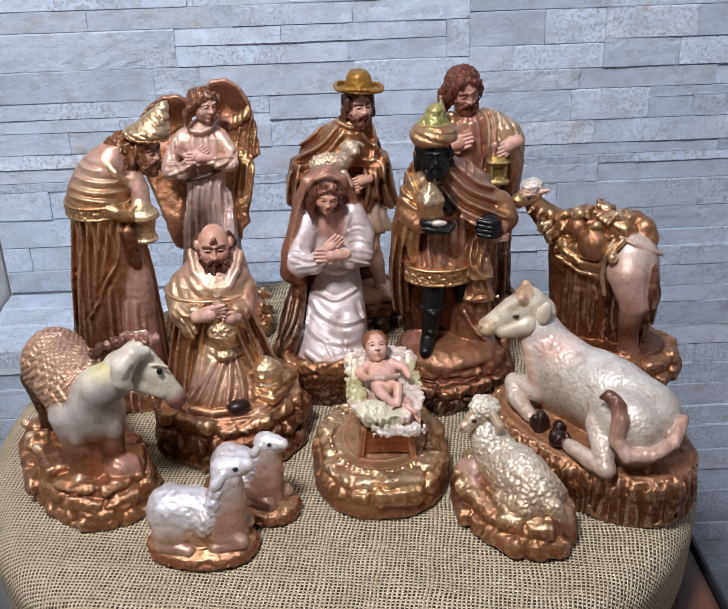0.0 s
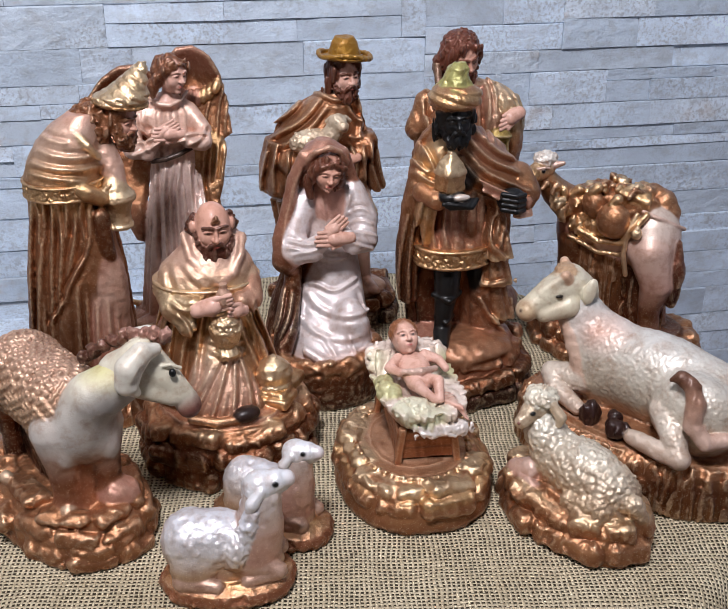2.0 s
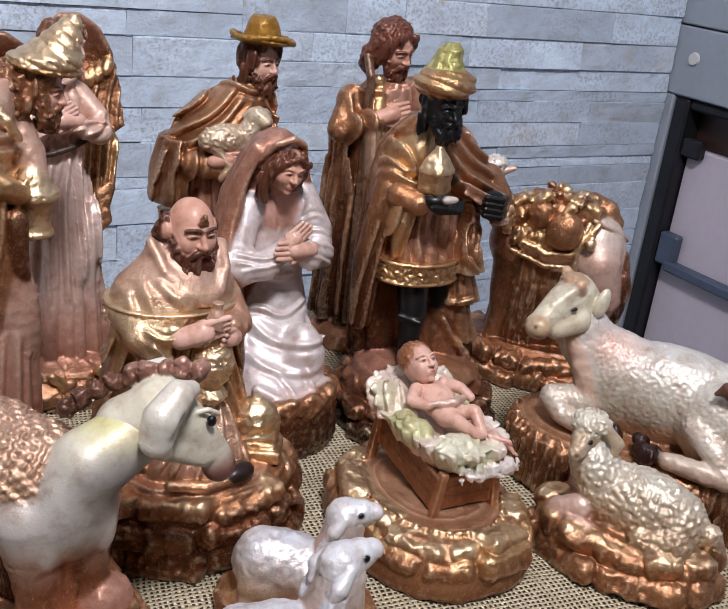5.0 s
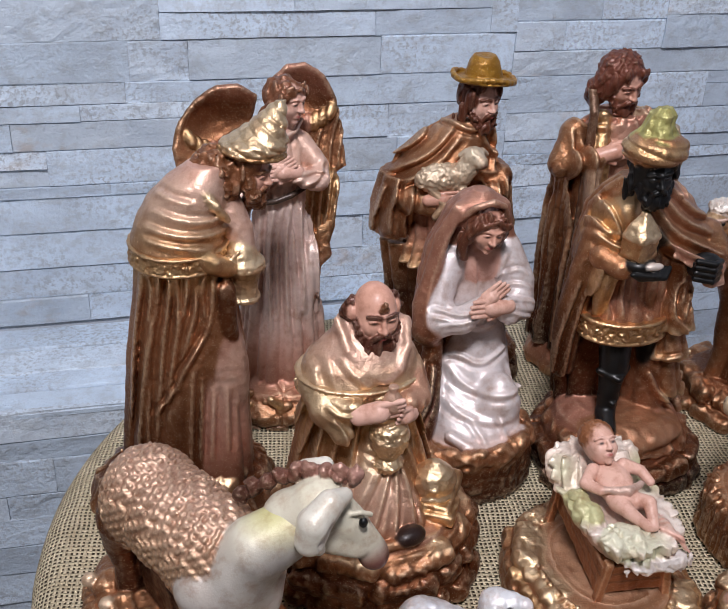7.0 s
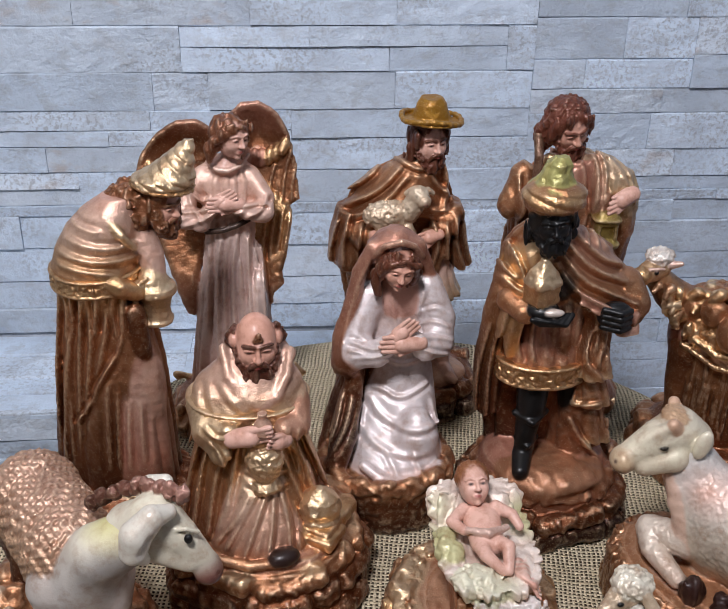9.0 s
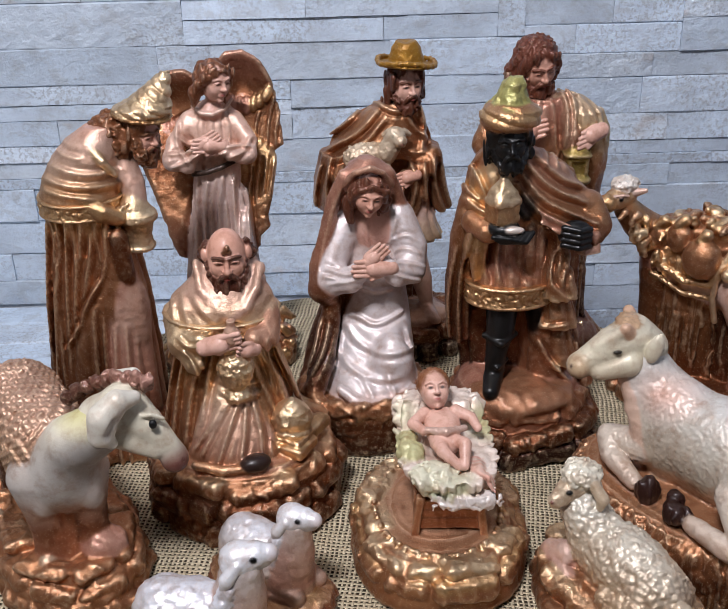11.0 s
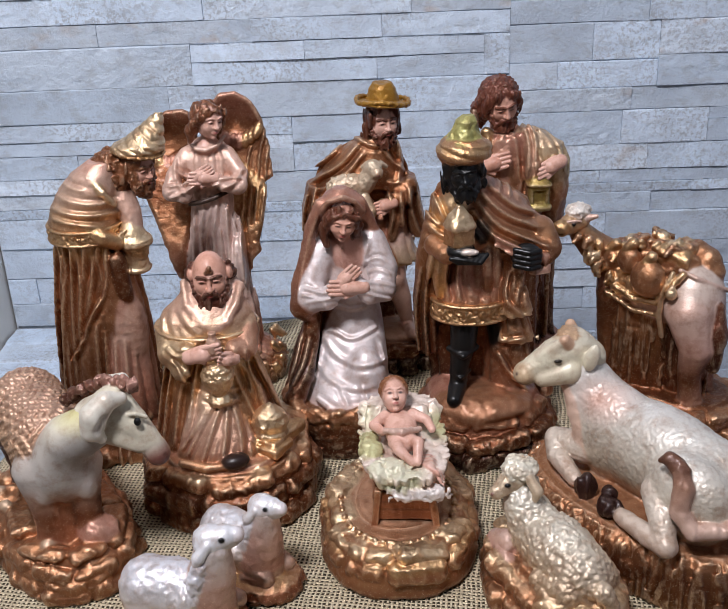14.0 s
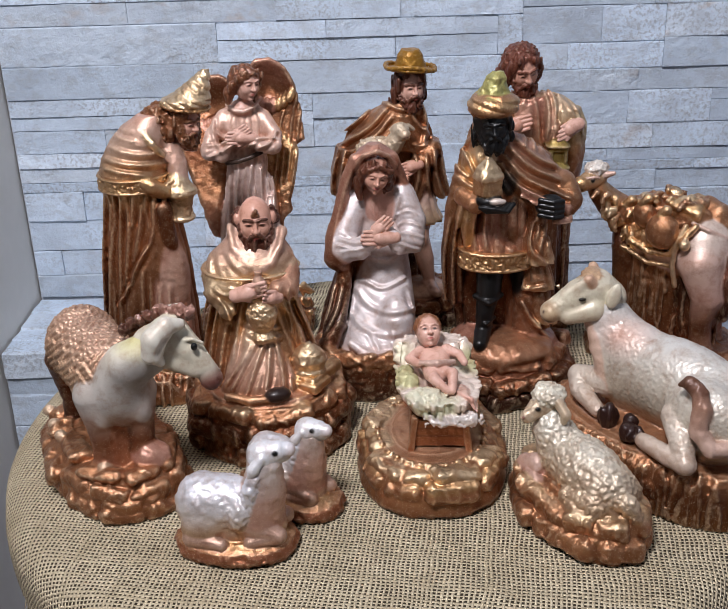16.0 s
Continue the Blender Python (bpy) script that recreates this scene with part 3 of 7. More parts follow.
def head(f, c, s, yaw=0, pitch=0, roll=0, skin=SKIN, hair=HAIR, beard=True, bald=False, locks=1.4, eyes=(0.02, 0.012, 0.01, 0)):
    """A head of half-height s that looks to -y when yaw is 0."""
    R = turn(yaw, pitch, roll)
    dark = skin == BLK
    f = f.fine(np.array(c) - np.array((2.3, 2.1, 2.1)) * s, np.array(c) + np.array((2.5, 1.9, 3.0)) * s)

    def L(x, y, z):
        return np.array(c, np.float32) + R @ np.array((x * s, y * s, z * s), np.float32)

    def E(x, y, z, r, col, k=0.12, **kw):
        f.ball(L(x, y, z), np.array(r) * s, col, k * s, rot=R, **kw)

    if not bald:
        E(0, 0.22, 0.22, (0.86, 0.9, 0.86), hair, bump=strands(0.14 * s, 0.2 * s))
    E(0, 0.03, 0.05, (0.70, 0.86, 0.96), skin, 0.2)
    E(0, -0.30, -0.42, (0.47, 0.52, 0.5), skin, 0.25)
    for m in (-1, 1):
        E(0.34 * m, -0.54, -0.18, (0.24, 0.24, 0.26), skin, 0.24)
        E(0.29 * m, -0.93, 0.12, (0.2, 0.16, 0.11), None, 0.12, mode="cut")
        E(0.29 * m, -0.70, 0.11, (0.15, 0.12, 0.1), skin, 0.05)
        f.rope([L(0.14 * m, -0.80, 0.13), L(0.3 * m, -0.83, 0.19), L(0.44 * m, -0.74, 0.12)], 0.035 * s, skin, 0.05 * s)
        f.rope([L(0.1 * m, -0.84, 0.3), L(0.3 * m, -0.83, 0.38), L(0.52 * m, -0.66, 0.29)], 0.05 * s, hair if beard and not dark else skin, 0.14 * s)
        E(0.29 * m, -0.84, 0.10, (0.12, 0.16, 0.055), eyes if not dark else (0.05, 0.05, 0.05, 0), mode="paint", edge=0.35)
        if not bald:
            f.rope([L(0.3 * m, -0.5, 0.84), L(0.7 * m, -0.32, 0.45), L(0.82 * m, -0.02, -0.25), L(0.8 * m, 0.2, -0.8), L(0.72 * m, 0.25, -locks)], np.array((0.18, 0.22, 0.25, 0.26, 0.14)) * s, hair, 0.1 * s, bump=strands(0.2 * s, 0.18 * s, 3))
        elif beard:
            E(0.78 * m, 0.12, 0.0, (0.14, 0.24, 0.28), skin, 0.08)
            f.rope([L(0.7 * m, 0.3, 0.3), L(0.8 * m, 0.36, -0.15), L(0.62 * m, 0.5, -0.6)], np.array((0.18, 0.28, 0.22)) * s, hair, 0.08 * s, bump=wool(0.14 * s, 0.24 * s))
    f.rope([L(0, -0.82, 0.24), L(0, -0.96, -0.04), L(0, -1.02, -0.14)], np.array((0.07, 0.095, 0.12)) * s, skin, 0.08 * s)
    for m in (-1, 1):
        E(0.11 * m, -0.93, -0.17, (0.08, 0.1, 0.07), skin, 0.06)
    if beard:
        E(0, -0.56, -0.9, (0.44, 0.42, 0.5), hair, 0.1, bump=strands(0.22 * s, 0.16 * s, 5))
        for m in (-1, 1):
            f.rope([L(0.66 * m, -0.2, -0.1), L(0.58 * m, -0.42, -0.55), L(0.28 * m, -0.66, -0.95)], np.array((0.12, 0.2, 0.26)) * s, hair, 0.08 * s, bump=wool(0.16 * s, 0.22 * s, 6))
            f.rope([L(0.03 * m, -0.96, -0.31), L(0.22 * m, -0.92, -0.4), L(0.36 * m, -0.76, -0.68)], np.array((0.08, 0.1, 0.07)) * s, hair, 0.05 * s)
        E(0, -0.93, -0.47, (0.14, 0.09, 0.05), LIP if not dark else BLK, 0.04)
    else:
        E(0, -0.80, -0.50, (0.2, 0.14, 0.12), skin, 0.1)
        E(0, -0.88, -0.46, (0.18, 0.16, 0.07), LIP, mode="paint", edge=0.5)
        E(0, -0.68, -0.78, (0.17, 0.17, 0.14), skin, 0.12)
    return L, R, f


def hem(f, z, cx, cy, rx, ry, h, col, edge=1.0):
    """An embroidered border: a beaded band between two raised rims."""
    f = f.fine((cx - rx - 4, cy - ry - 4, z - h / 2 - 3), (cx + rx + 4, cy + ry + 4, z + h / 2 + 3), 0.6)
    f.robe([(z - h / 2, cx, cy, rx - 1, ry - 1), (z - h / 2 + 1, cx, cy, rx, ry), (z + h / 2 - 1, cx, cy, rx, ry), (z + h / 2, cx, cy, rx - 1, ry - 1)], col, 0.6, bump=wool(1.6, 3.0, 4))
    for zz in (z - h / 2, z + h / 2):
        f.robe([(zz - edge, cx, cy, rx, ry), (zz - 0.3, cx, cy, rx + 0.9, ry + 0.9), (zz + 0.3, cx, cy, rx + 0.9, ry + 0.9), (zz + edge, cx, cy, rx, ry)], col, 0.6)


def stones(f, cx, cy, rx, ry, tiers, spin=0, seed=0, power=2.3):
    """Rounded blocks laid round an oval base; tiers: rows of low, high, count, set back, paint."""
    rnd, S = random.Random(seed), turn(spin)
    for z0, z1, n, back, col in tiers:
        a0 = rnd.uniform(0, 6)
        cuts = sorted(2 * math.pi * (i + rnd.uniform(-0.3, 0.3)) / n for i in range(n))
        for i in range(n):
            a, b = cuts[i], cuts[(i + 1) % n] + (2 * math.pi if i == n - 1 else 0)
            def at(th):
                c, s = math.cos(th + a0), math.sin(th + a0)
                k = (abs(c) ** power + abs(s) ** power) ** (-1 / power)
                return np.array(((rx - back) * c * k, (ry - back) * s * k, 0))
            p, q = at(a), at(b)
            m, v = at((a + b) / 2), q - p
            m = (S @ m.astype(np.float32)) + np.array((cx, cy, 0))
            v = S @ v.astype(np.float32)
            hz = (z1 - z0) / 2
            out = np.array((m[0] - cx, m[1] - cy, 0)) / max(1e-6, math.hypot(m[0] - cx, m[1] - cy))
            push = rnd.uniform(5.0, 8.5)
            f.box((m[0] - push * out[0], m[1] - push * out[1], z0 + hz + rnd.uniform(-1.5, 1.5)), (np.linalg.norm(v) / 2 * rnd.uniform(0.92, 1.04), rnd.uniform(7.5, 10), hz * rnd.uniform(0.9, 1.2)), col, 0.5, rnd.uniform(4, 6.5), rot=turn(math.degrees(math.atan2(v[1], v[0])) + rnd.uniform(-9, 9), rnd.uniform(-16, 12), rnd.uniform(-9, 9)), bump=crag(1.5, 8, i + seed))


def hand(f, wrist, tip, side, col, s=1.0):
    """A hand with four fingers and a thumb from wrist to tip; side: the way across the knuckles."""
    w, t, q = np.array(wrist, float), np.array(tip, float), np.array(side, float)
    f = f.fine(np.minimum(w, t) - 12 * s, np.maximum(w, t) + 12 * s)
    q = q / np.linalg.norm(q)
    m = w + (t - w) * 0.45
    f.rope([w, m], [4.2 * s, 4.6 * s], col, 1.5)
    for i in range(4):
        o = q * (i - 1.5) * 2.5 * s
        f.rope([w + (m - w) * 0.7 + o, m + o * 1.15, t + o * 1.1 - (t - w) * (0.06 * abs(i - 1.3))], [2.0 * s, 1.6 * s, 1.2 * s], col, 0.35)
    f.rope([w + (t - w) * 0.2 - q * 3 * s, w + (t - w) * 0.5 - q * 6.5 * s], [1.9 * s, 1.4 * s], col, 0.6)


# ---- the room ----
WY, LZ, LY, WX0, WX1, LX1 = 1.105, 0.655, 0.957, -0.402, 0.712, 0.03


def setting(name, bm, mat, label, category):
    return tagged(part(name, bm, mat), label, category, kind="structure")


setting("floor", block((-1.9, -1.6, -0.1), (1.9, 1.4, 0.0)), FLOOR, "grey tiled floor of the room", "floor")
setting("ceiling", block((-1.9, -1.6, 2.4), (1.9, 1.4, 2.5)), CEILING, "white painted ceiling", "ceiling")
wall_back = setting("wall_back", block((WX0 - 0.002, WY + 0.004, 0.0), (WX1, WY + 0.12, 2.4)), GROUT, "wall clad with rough white-grey stone tiles", "wall")
ledge = setting("ledge", block((WX0 - 0.002, LY + 0.006, 0.0), (LX1 - 0.003, WY + 0.003, LZ - 0.006)), GROUT, "low stone-clad ledge at the foot of the wall", "ledge")
setting("wall_left", block((WX0 - 0.12, 0.1, 0.0), (WX0 - 0.003, WY + 0.12, 2.4)), PLASTER, "plain beige painted side wall", "wall")
# unseen walls that close the room, toned dark to limit fill light
setting("wall_left_return", block((-1.9, 0.1, 0.0), (WX0 - 0.121, 0.22, 2.4)), UNSEEN_DARK, "near-black wall out of view, added to hold down fill light", "wall")
bm = block((-2.0, -1.6, 0.0), (-1.9, 0.22, 1.1))
for lo, hi in (((-2.0, -1.6, 2.35), (-1.9, 0.22, 2.4)), ((-2.0, -1.6, 1.1), (-1.9, -0.98, 2.35)), ((-2.0, 0.2, 1.1), (-1.9, 0.22, 2.35))):
    b2 = block(lo, hi)
    me = bpy.data.meshes.new("tmp")
    b2.to_mesh(me)
    b2.free()
    bm.from_mesh(me)
    bpy.data.meshes.remove(me)
setting("wall_window", bm, UNSEEN_DARK, "near-black wall out of view with a window opening", "wall")
setting("wall_behind", block((-1.9, -1.7, 0.0), (1.9, -1.6, 2.4)), UNSEEN_DARK, "near-black wall out of view, added to hold down fill light", "wall")
setting("wall_far_right", block((1.9, -1.6, 0.0), (2.0, 1.4, 2.4)), UNSEEN_DARK, "near-black wall out of view, added to hold down fill light", "wall")

# the side with the framed opening, at right angles to the stone wall
SX = 0.714
side = new("side_unit")
tagged(side, "grey wall unit with a black-framed pale panel", "wall unit", kind="structure")
part("upper_panel", block((SX, -0.2, 0.970), (SX + 0.05, WY + 0.1, 2.4), 0.002), GREYPANEL, side, "grey painted panel")
part("lower_panel", block((SX, -0.2, 0.886), (SX + 0.05, WY + 0.1, 0.968), 0.002), GREYPANEL, side, "grey painted panel")
bm = bmesh.new()
bmesh.ops.create_cone(bm, cap_ends=True, segments=24, radius1=0.0085, radius2=0.007, depth=0.004, matrix=pose(SX - 0.001, 1.075, 0.932, 0, -90, 0))
part("round_button", bm, CEILING, side, "small white round button")
part("jamb", block((SX, 1.094, 0.0), (SX + 0.05, WY + 0.1, 0.885), 0.002), GREYPANEL, side)
part("post", block((SX + 0.002, 1.070, 0.0), (SX + 0.04, 1.093, 0.884), 0.003), BLACKMETAL, side, "black metal frame post")
part("lintel", block((SX + 0.004, -0.2, 0.872), (SX + 0.04, 1.069, 0.884), 0.003), BLACKMETAL, side, "black metal frame bar")
part("recess", block((SX + 0.03, -0.2, 0.826), (SX + 0.06, 1.069, 0.871)), DARKWOOD, side, "dark brown recess board")
# plain lilac sheet in place of the lit area beyond the opening
part("pale_panel", block((SX + 0.02, -0.2, 0.3), (SX + 0.045, 1.069, 0.825), 0.002), LILAC, side, "pale lilac sheet standing in for the area beyond the opening")
part("bracket", block((SX + 0.006, 1.040, 0.815), (SX + 0.019, 1.069, 0.838), 0.002), BLACKMETAL, side)
part("bracket", block((SX + 0.004, 1.040, 0.674), (SX + 0.019, 1.069, 0.716), 0.003), BLUEMETAL, side, "blue-grey metal bracket")
part("rail", block((SX + 0.002, -0.2, 0.668), (SX + 0.018, 1.052, 0.682), 0.003), BLUEMETAL, side, "blue-grey metal rail")

# the square wooden stand under the round top
stand = new("stand")
tagged(stand, "dark-stained square wooden side table under the burlap top", "table")
part("tabletop", block((-0.19, 0.385, 0.630), (0.268, 0.840, 0.660), 0.004, 2), WOOD, stand)
part("edge_trim", block((0.2685, 0.385, 0.634), (0.2745, 0.840, 0.662), 0.002), BLACKMETAL, stand, "black metal edge strip")
part("apron", block((-0.172, 0.405, 0.55), (0.25, 0.820, 0.6295), 0.003), WOOD, stand)
for lx in (-0.17, 0.2):
    for ly in (0.41, 0.775):
        part("leg", block((lx, ly, 0.0), (lx + 0.04, ly + 0.04, 0.5495), 0.004), WOOD, stand)

# the padded round top in its burlap cover
CX, CY, RAD = 0.0, 0.655, 0.272


def burlap_cover():
    prof = [(0.0, 0.0)]
    for i in range(1, 30):
        prof.append((0.252 * i / 29, 0.0))
    for i in range(1, 9):
        a = math.pi / 2 * i / 8
        prof.append((0.252 + 0.020 * math.sin(a), -0.020 * (1 - math.cos(a))))
    for i in range(1, 9):
        prof.append((0.272 - 0.004 * (i / 8) ** 2, -0.020 - 0.052 * i / 8))
    bm = bmesh.new()
    uv = bm.loops.layers.uv.new("UVMap")
    N = 160
    rings, arc = [], 0.0
    for j, (r, z) in enumerate(prof):
        if j:
            arc += math.hypot(r - prof[j - 1][0], z - prof[j - 1][1])
        ring = []
        for i in range(N if j else 1):
            a = 2 * math.pi * i / N
            x, y = r * math.cos(a), r * math.sin(a)
            dz = 0.0009 * noise.noise((x * 14, y * 14, 1.0)) + 0.0004 * noise.noise((x * 50, y * 50, 4.0))
            dr = 0.0
            if z < -0.01:
                dr = 0.0035 * noise.noise((math.cos(a) * 5, math.sin(a) * 5, z * 9)) * min(1, (-z - 0.01) / 0.03) + 0.002 * math.sin(31 * a + 2 * math.sin(5 * a)) * min(1, (-z - 0.01) / 0.05)
            v = bm.verts.new((CX + x * (1 + dr / max(r, 0.01)), CY + y * (1 + dr / max(r, 0.01)), TOP - 0.0006 + z + dz * (1 if r < 0.24 else 0.6)))
            ring.append((v, (math.cos(a) * arc, math.sin(a) * arc)))
        rings.append(ring)
    for j in range(len(rings) - 1):
        A, B = rings[j], rings[j + 1]
        for i in range(N):
            k = (i + 1) % N
            q = [A[0], B[i], B[k]] if len(A) == 1 else [A[i], B[i], B[k], A[k]]
            f = bm.faces.new([a[0] for a in q])
            for lp, a in zip(f.loops, q):
                lp[uv].uv = a[1]
            f.smooth = True
    return bm


cover = new("round_tabletop")
tagged(cover, "round padded tabletop under a natural burlap cloth", "tabletop")
part("burlap_cloth", burlap_cover(), BURLAP, cover, "coarse tan burlap cloth with a frayed hem")
bm = bmesh.new()
bmesh.ops.create_cone(bm, cap_ends=True, segments=96, radius1=0.262, radius2=0.262, depth=0.085, matrix=pose(CX, CY, 0.7030))
part("core", bm, WOOD, cover)


def frayed_threads():
    rnd = random.Random(4)
    bm = bmesh.new()
    for i in range(420):
        a = 2 * math.pi * (i + rnd.random()) / 420
        r = 0.2675 + rnd.uniform(-0.001, 0.002)
        L = rnd.uniform(0.004, 0.016)
        p = Vector((CX + r * math.cos(a), CY + r * math.sin(a), TOP - 0.0706))
        tang = Vector((-math.sin(a), math.cos(a), 0))
        outw = Vector((math.cos(a), math.sin(a), 0))
        prev = None
        w = rnd.uniform(0.0003, 0.0006)
        bend, lean = rnd.uniform(-0.5, 0.5), rnd.uniform(0.0, 0.35)
        for s in range(5):
            u = s / 4
            q = p + Vector((0, 0, -L * u)) + tang * (bend * L * u * u) + outw * (lean * L * u)
            ring = [bm.verts.new(q + tang * (w * math.cos(b)) + outw * (w * math.sin(b))) for b in (0, 2.1, 4.2)]
            if prev:
                for k in range(3):
                    bm.faces.new((prev[k], prev[(k + 1) % 3], ring[(k + 1) % 3], ring[k]))
            prev = ring
    return bm


fr = part("fringe", frayed_threads(), JUTE, cover, "loose jute threads at the hem")
tagged(fr, kind="stuff")

# ---- the standing and kneeling figures ----
SET = "nativity figures on the burlap top"


def bowing_king():
    f = Clay((-62, -54, -3), (84, 52, 252), 0.9)
    f.robe([(0, 4, -3, 54, 44), (8, 4, -3, 55, 45), (20, 4, -2, 50, 40), (26, 4, 0, 38, 30)], [(0, BRZ), (22, COP)], 3, bump=grass(2.6, 6))
    body = [(20, DBR), (50, COP), (110, BRZ), (145, BRZ), (160, GLD), (172, PGL)]
    f.robe([(18, 7, 1, 37, 27), (60, 8, 0, 35, 26), (104, 9, 0, 32, 25), (140, 10, 0, 27, 24), (158, 9, -1, 24, 24), (172, 9, -1, 22, 22)], body, 2, folds=((5, 1.8, 1.0, 0.4, 0.6),))
    # the pale under-gown showing in front and at the bent knee
    f.robe([(18, 24, -9, 20, 20), (70, 24, -8, 18, 19), (112, 25, -6, 14, 16), (136, 24, -4, 10, 12)], [(18, COP), (50, ROSE), (95, (0.62, 0.40, 0.31, 0.45)), (136, ROSE)], 2, folds=((4, 1.6, 0.6, 0.5, 0.5),))
    f.ball((33, -14, 98), (9, 10, 24), (0.60, 0.38, 0.29, 0.45), 5, rot=turn(0, -6, -6))
    f.draw([[(-2, 165), (-10, 127), (-17, 50)], [(5, 164), (-3, 126), (-10, 60)], [(14, 160), (4, 126), (-4, 80)], [(19, 158), (13, 133), (9, 118)], [(-12, 160), (-19, 120), (-25, 60)], [(11, 102), (7, 40)], [(22, 89), (19, 40)], [(16, 94), (12, 40)], [(29, 88), (28, 44)], [(-12, 120), (-18, 80), (-22, 40)]], 2.0, 2.8, 10, plane=-20)
    f.draw([[(x, 163), (x - 0.12 * (x - 10) - 1, 150), (x - 2, 136 - (x * 7) % 11)] for x in (-9, -4, 1, 6, 11, 16, 21, 27, 32)], 1.5, 1.9, 10, plane=-22)
    # the over-robe's edge, falling from the arm in a zigzag
    f.draw([[(23, 156), (22, 125), (6, 102), (1, 94)], [(16, 120), (2, 90), (-12, 72)]], 2.0, 2.4, 10, plane=-20, side=-1)
    f.rope([(30, -18, 148), (31, -17, 126), (33, -14, 104)], [6, 5.5, 3], COP, 4)
    # short cape over bent shoulders
    cape = [(162, BRZ), (178, (0.56, 0.34, 0.18, 0.75)), (190, (0.62, 0.42, 0.30, 0.6)), (204, (0.66, 0.44, 0.34, 0.45)), (214, PINK)]
    f.robe([(164, 9, -1, 24, 25.5), (172, 8, -1, 24.5, 25.5), (182, 10, -1, 23.5, 24), (194, 14, 0, 20.5, 20.5), (204, 19, 0, 16, 16), (212, 25, 0, 10, 10)], cape, 3)
    f.draw([[(-6, 196), (8, 189), (24, 187), (38, 192)], [(-10, 188), (4, 181), (22, 179), (36, 184)], [(-10, 180), (6, 174), (24, 172)], [(-2, 206), (6, 200), (16, 197)]], 1.5, 3.0, 12, plane=-20, slope=0.4)
    hem(f, 166, 8.5, -1, 26, 27, 9, GLD)
    f.rope([(19, -13, 203), (27, -18, 195), (33, -15, 186)], [2.4, 2.6, 2.0], PGL, 2.5, bump=wool(0.6, 2.6))
    # arm, hand and the lidded urn
    f.rope([(34, 2, 190), (40, -4, 176), (42, -8, 164)], [8, 7.5, 6], (0.62, 0.40, 0.31, 0.4), 3)
    f.rope([(14, -20, 172), (24, -22, 165), (32, -18, 160)], [6, 6, 5], GLD, 2.5)
    hand(f, (29, -17, 158), (39, -15, 168), (0.6, 0.7, 0.2), PGL, 0.85)
    f.move(0, -3, -1)
    f.robe([(136, 41, -5, 6.5, 6.5), (139, 41, -5, 9, 9), (142, 41, -5, 8, 8), (146, 41, -5, 7.5, 7.5), (153, 41, -5, 9.5, 9.5), (157, 41, -5, 11.5, 11.5), (160, 41, -5, 12, 12), (163, 40, -5, 10, 10), (169, 40, -5, 7, 7), (175, 40, -5, 3, 3)], PGL, 0.8, bump=wool(0.8, 3, 2))
    f.robe([(156, 41, -5, 12.2, 12.2), (158.5, 41, -5, 12.6, 12.6)], PGL, 0.5)
    f.robe([(137, 41, -5, 9.4, 9.4), (139.5, 41, -5, 9.6, 9.6)], PGL, 0.5)
    f.move()
    hair = (0.20, 0.075, 0.03, 0.4)
    f.move(-2, 9, -2)
    L, R, g = head(f, (48, -5, 207), 13.2, yaw=58, pitch=14, skin=SKIN, hair=hair, locks=0.6)
    g.ball((32, -4, 208), (14.5, 14, 12), hair, 1.5, bump=wool(3.4, 5))
    g.ball((37, -11, 202), (7, 6, 9), hair, 1.5, bump=wool(2.2, 3.6, 2))
    g.rope([L(0.62, -0.3, 0.0), L(0.55, -0.5, -0.6), L(0.1, -0.8, -1.1)], [3.4, 4.0, 3.6], hair, 1, bump=wool(1.8, 3))
    g.rope([L(-0.6, -0.3, 0.0), L(-0.5, -0.6, -0.6), L(0.0, -0.8, -1.2)], [3.4, 4.2, 3.4], hair, 1, bump=wool(1.8, 3))
    # wound turban with a leaning peak
    g.robe([(217, 51, -5, 14, 12.5), (219, 51, -5, 17.5, 15), (223, 52, -5, 17.4, 15), (226.5, 55, -4, 13.4, 12), (231, 59, -3, 10.4, 9.6), (235.5, 62, -2, 7.2, 6.8), (239.5, 65, -1, 4.8, 4.6), (242.5, 66.5, -1, 2, 2)], PGL, 1.0, wind=(4.4, 1.1, -0.45), bump=strands(0.5, 1.8))
    g.ball((51, -6, 218.5), (18, 15, 2.6), (0.40, 0.22, 0.09, 0.8), 0.6, rot=turn(0, 6, 8), bump=wool(0.8, 2.4))
    f.move()
    f.ball((33, -17, 25), (7, 9, 6), BLK, 1)
    f.rope([(14, -27, 24), (28, -28, 26), (36, -17, 28)], 4.5, PGL, 2, bump=lumps(1.2, 4))
    return f.done("king_figurine", (-0.187, 0.715), "bronze and gold resin king bowing with a gold urn", "figurine", SET)


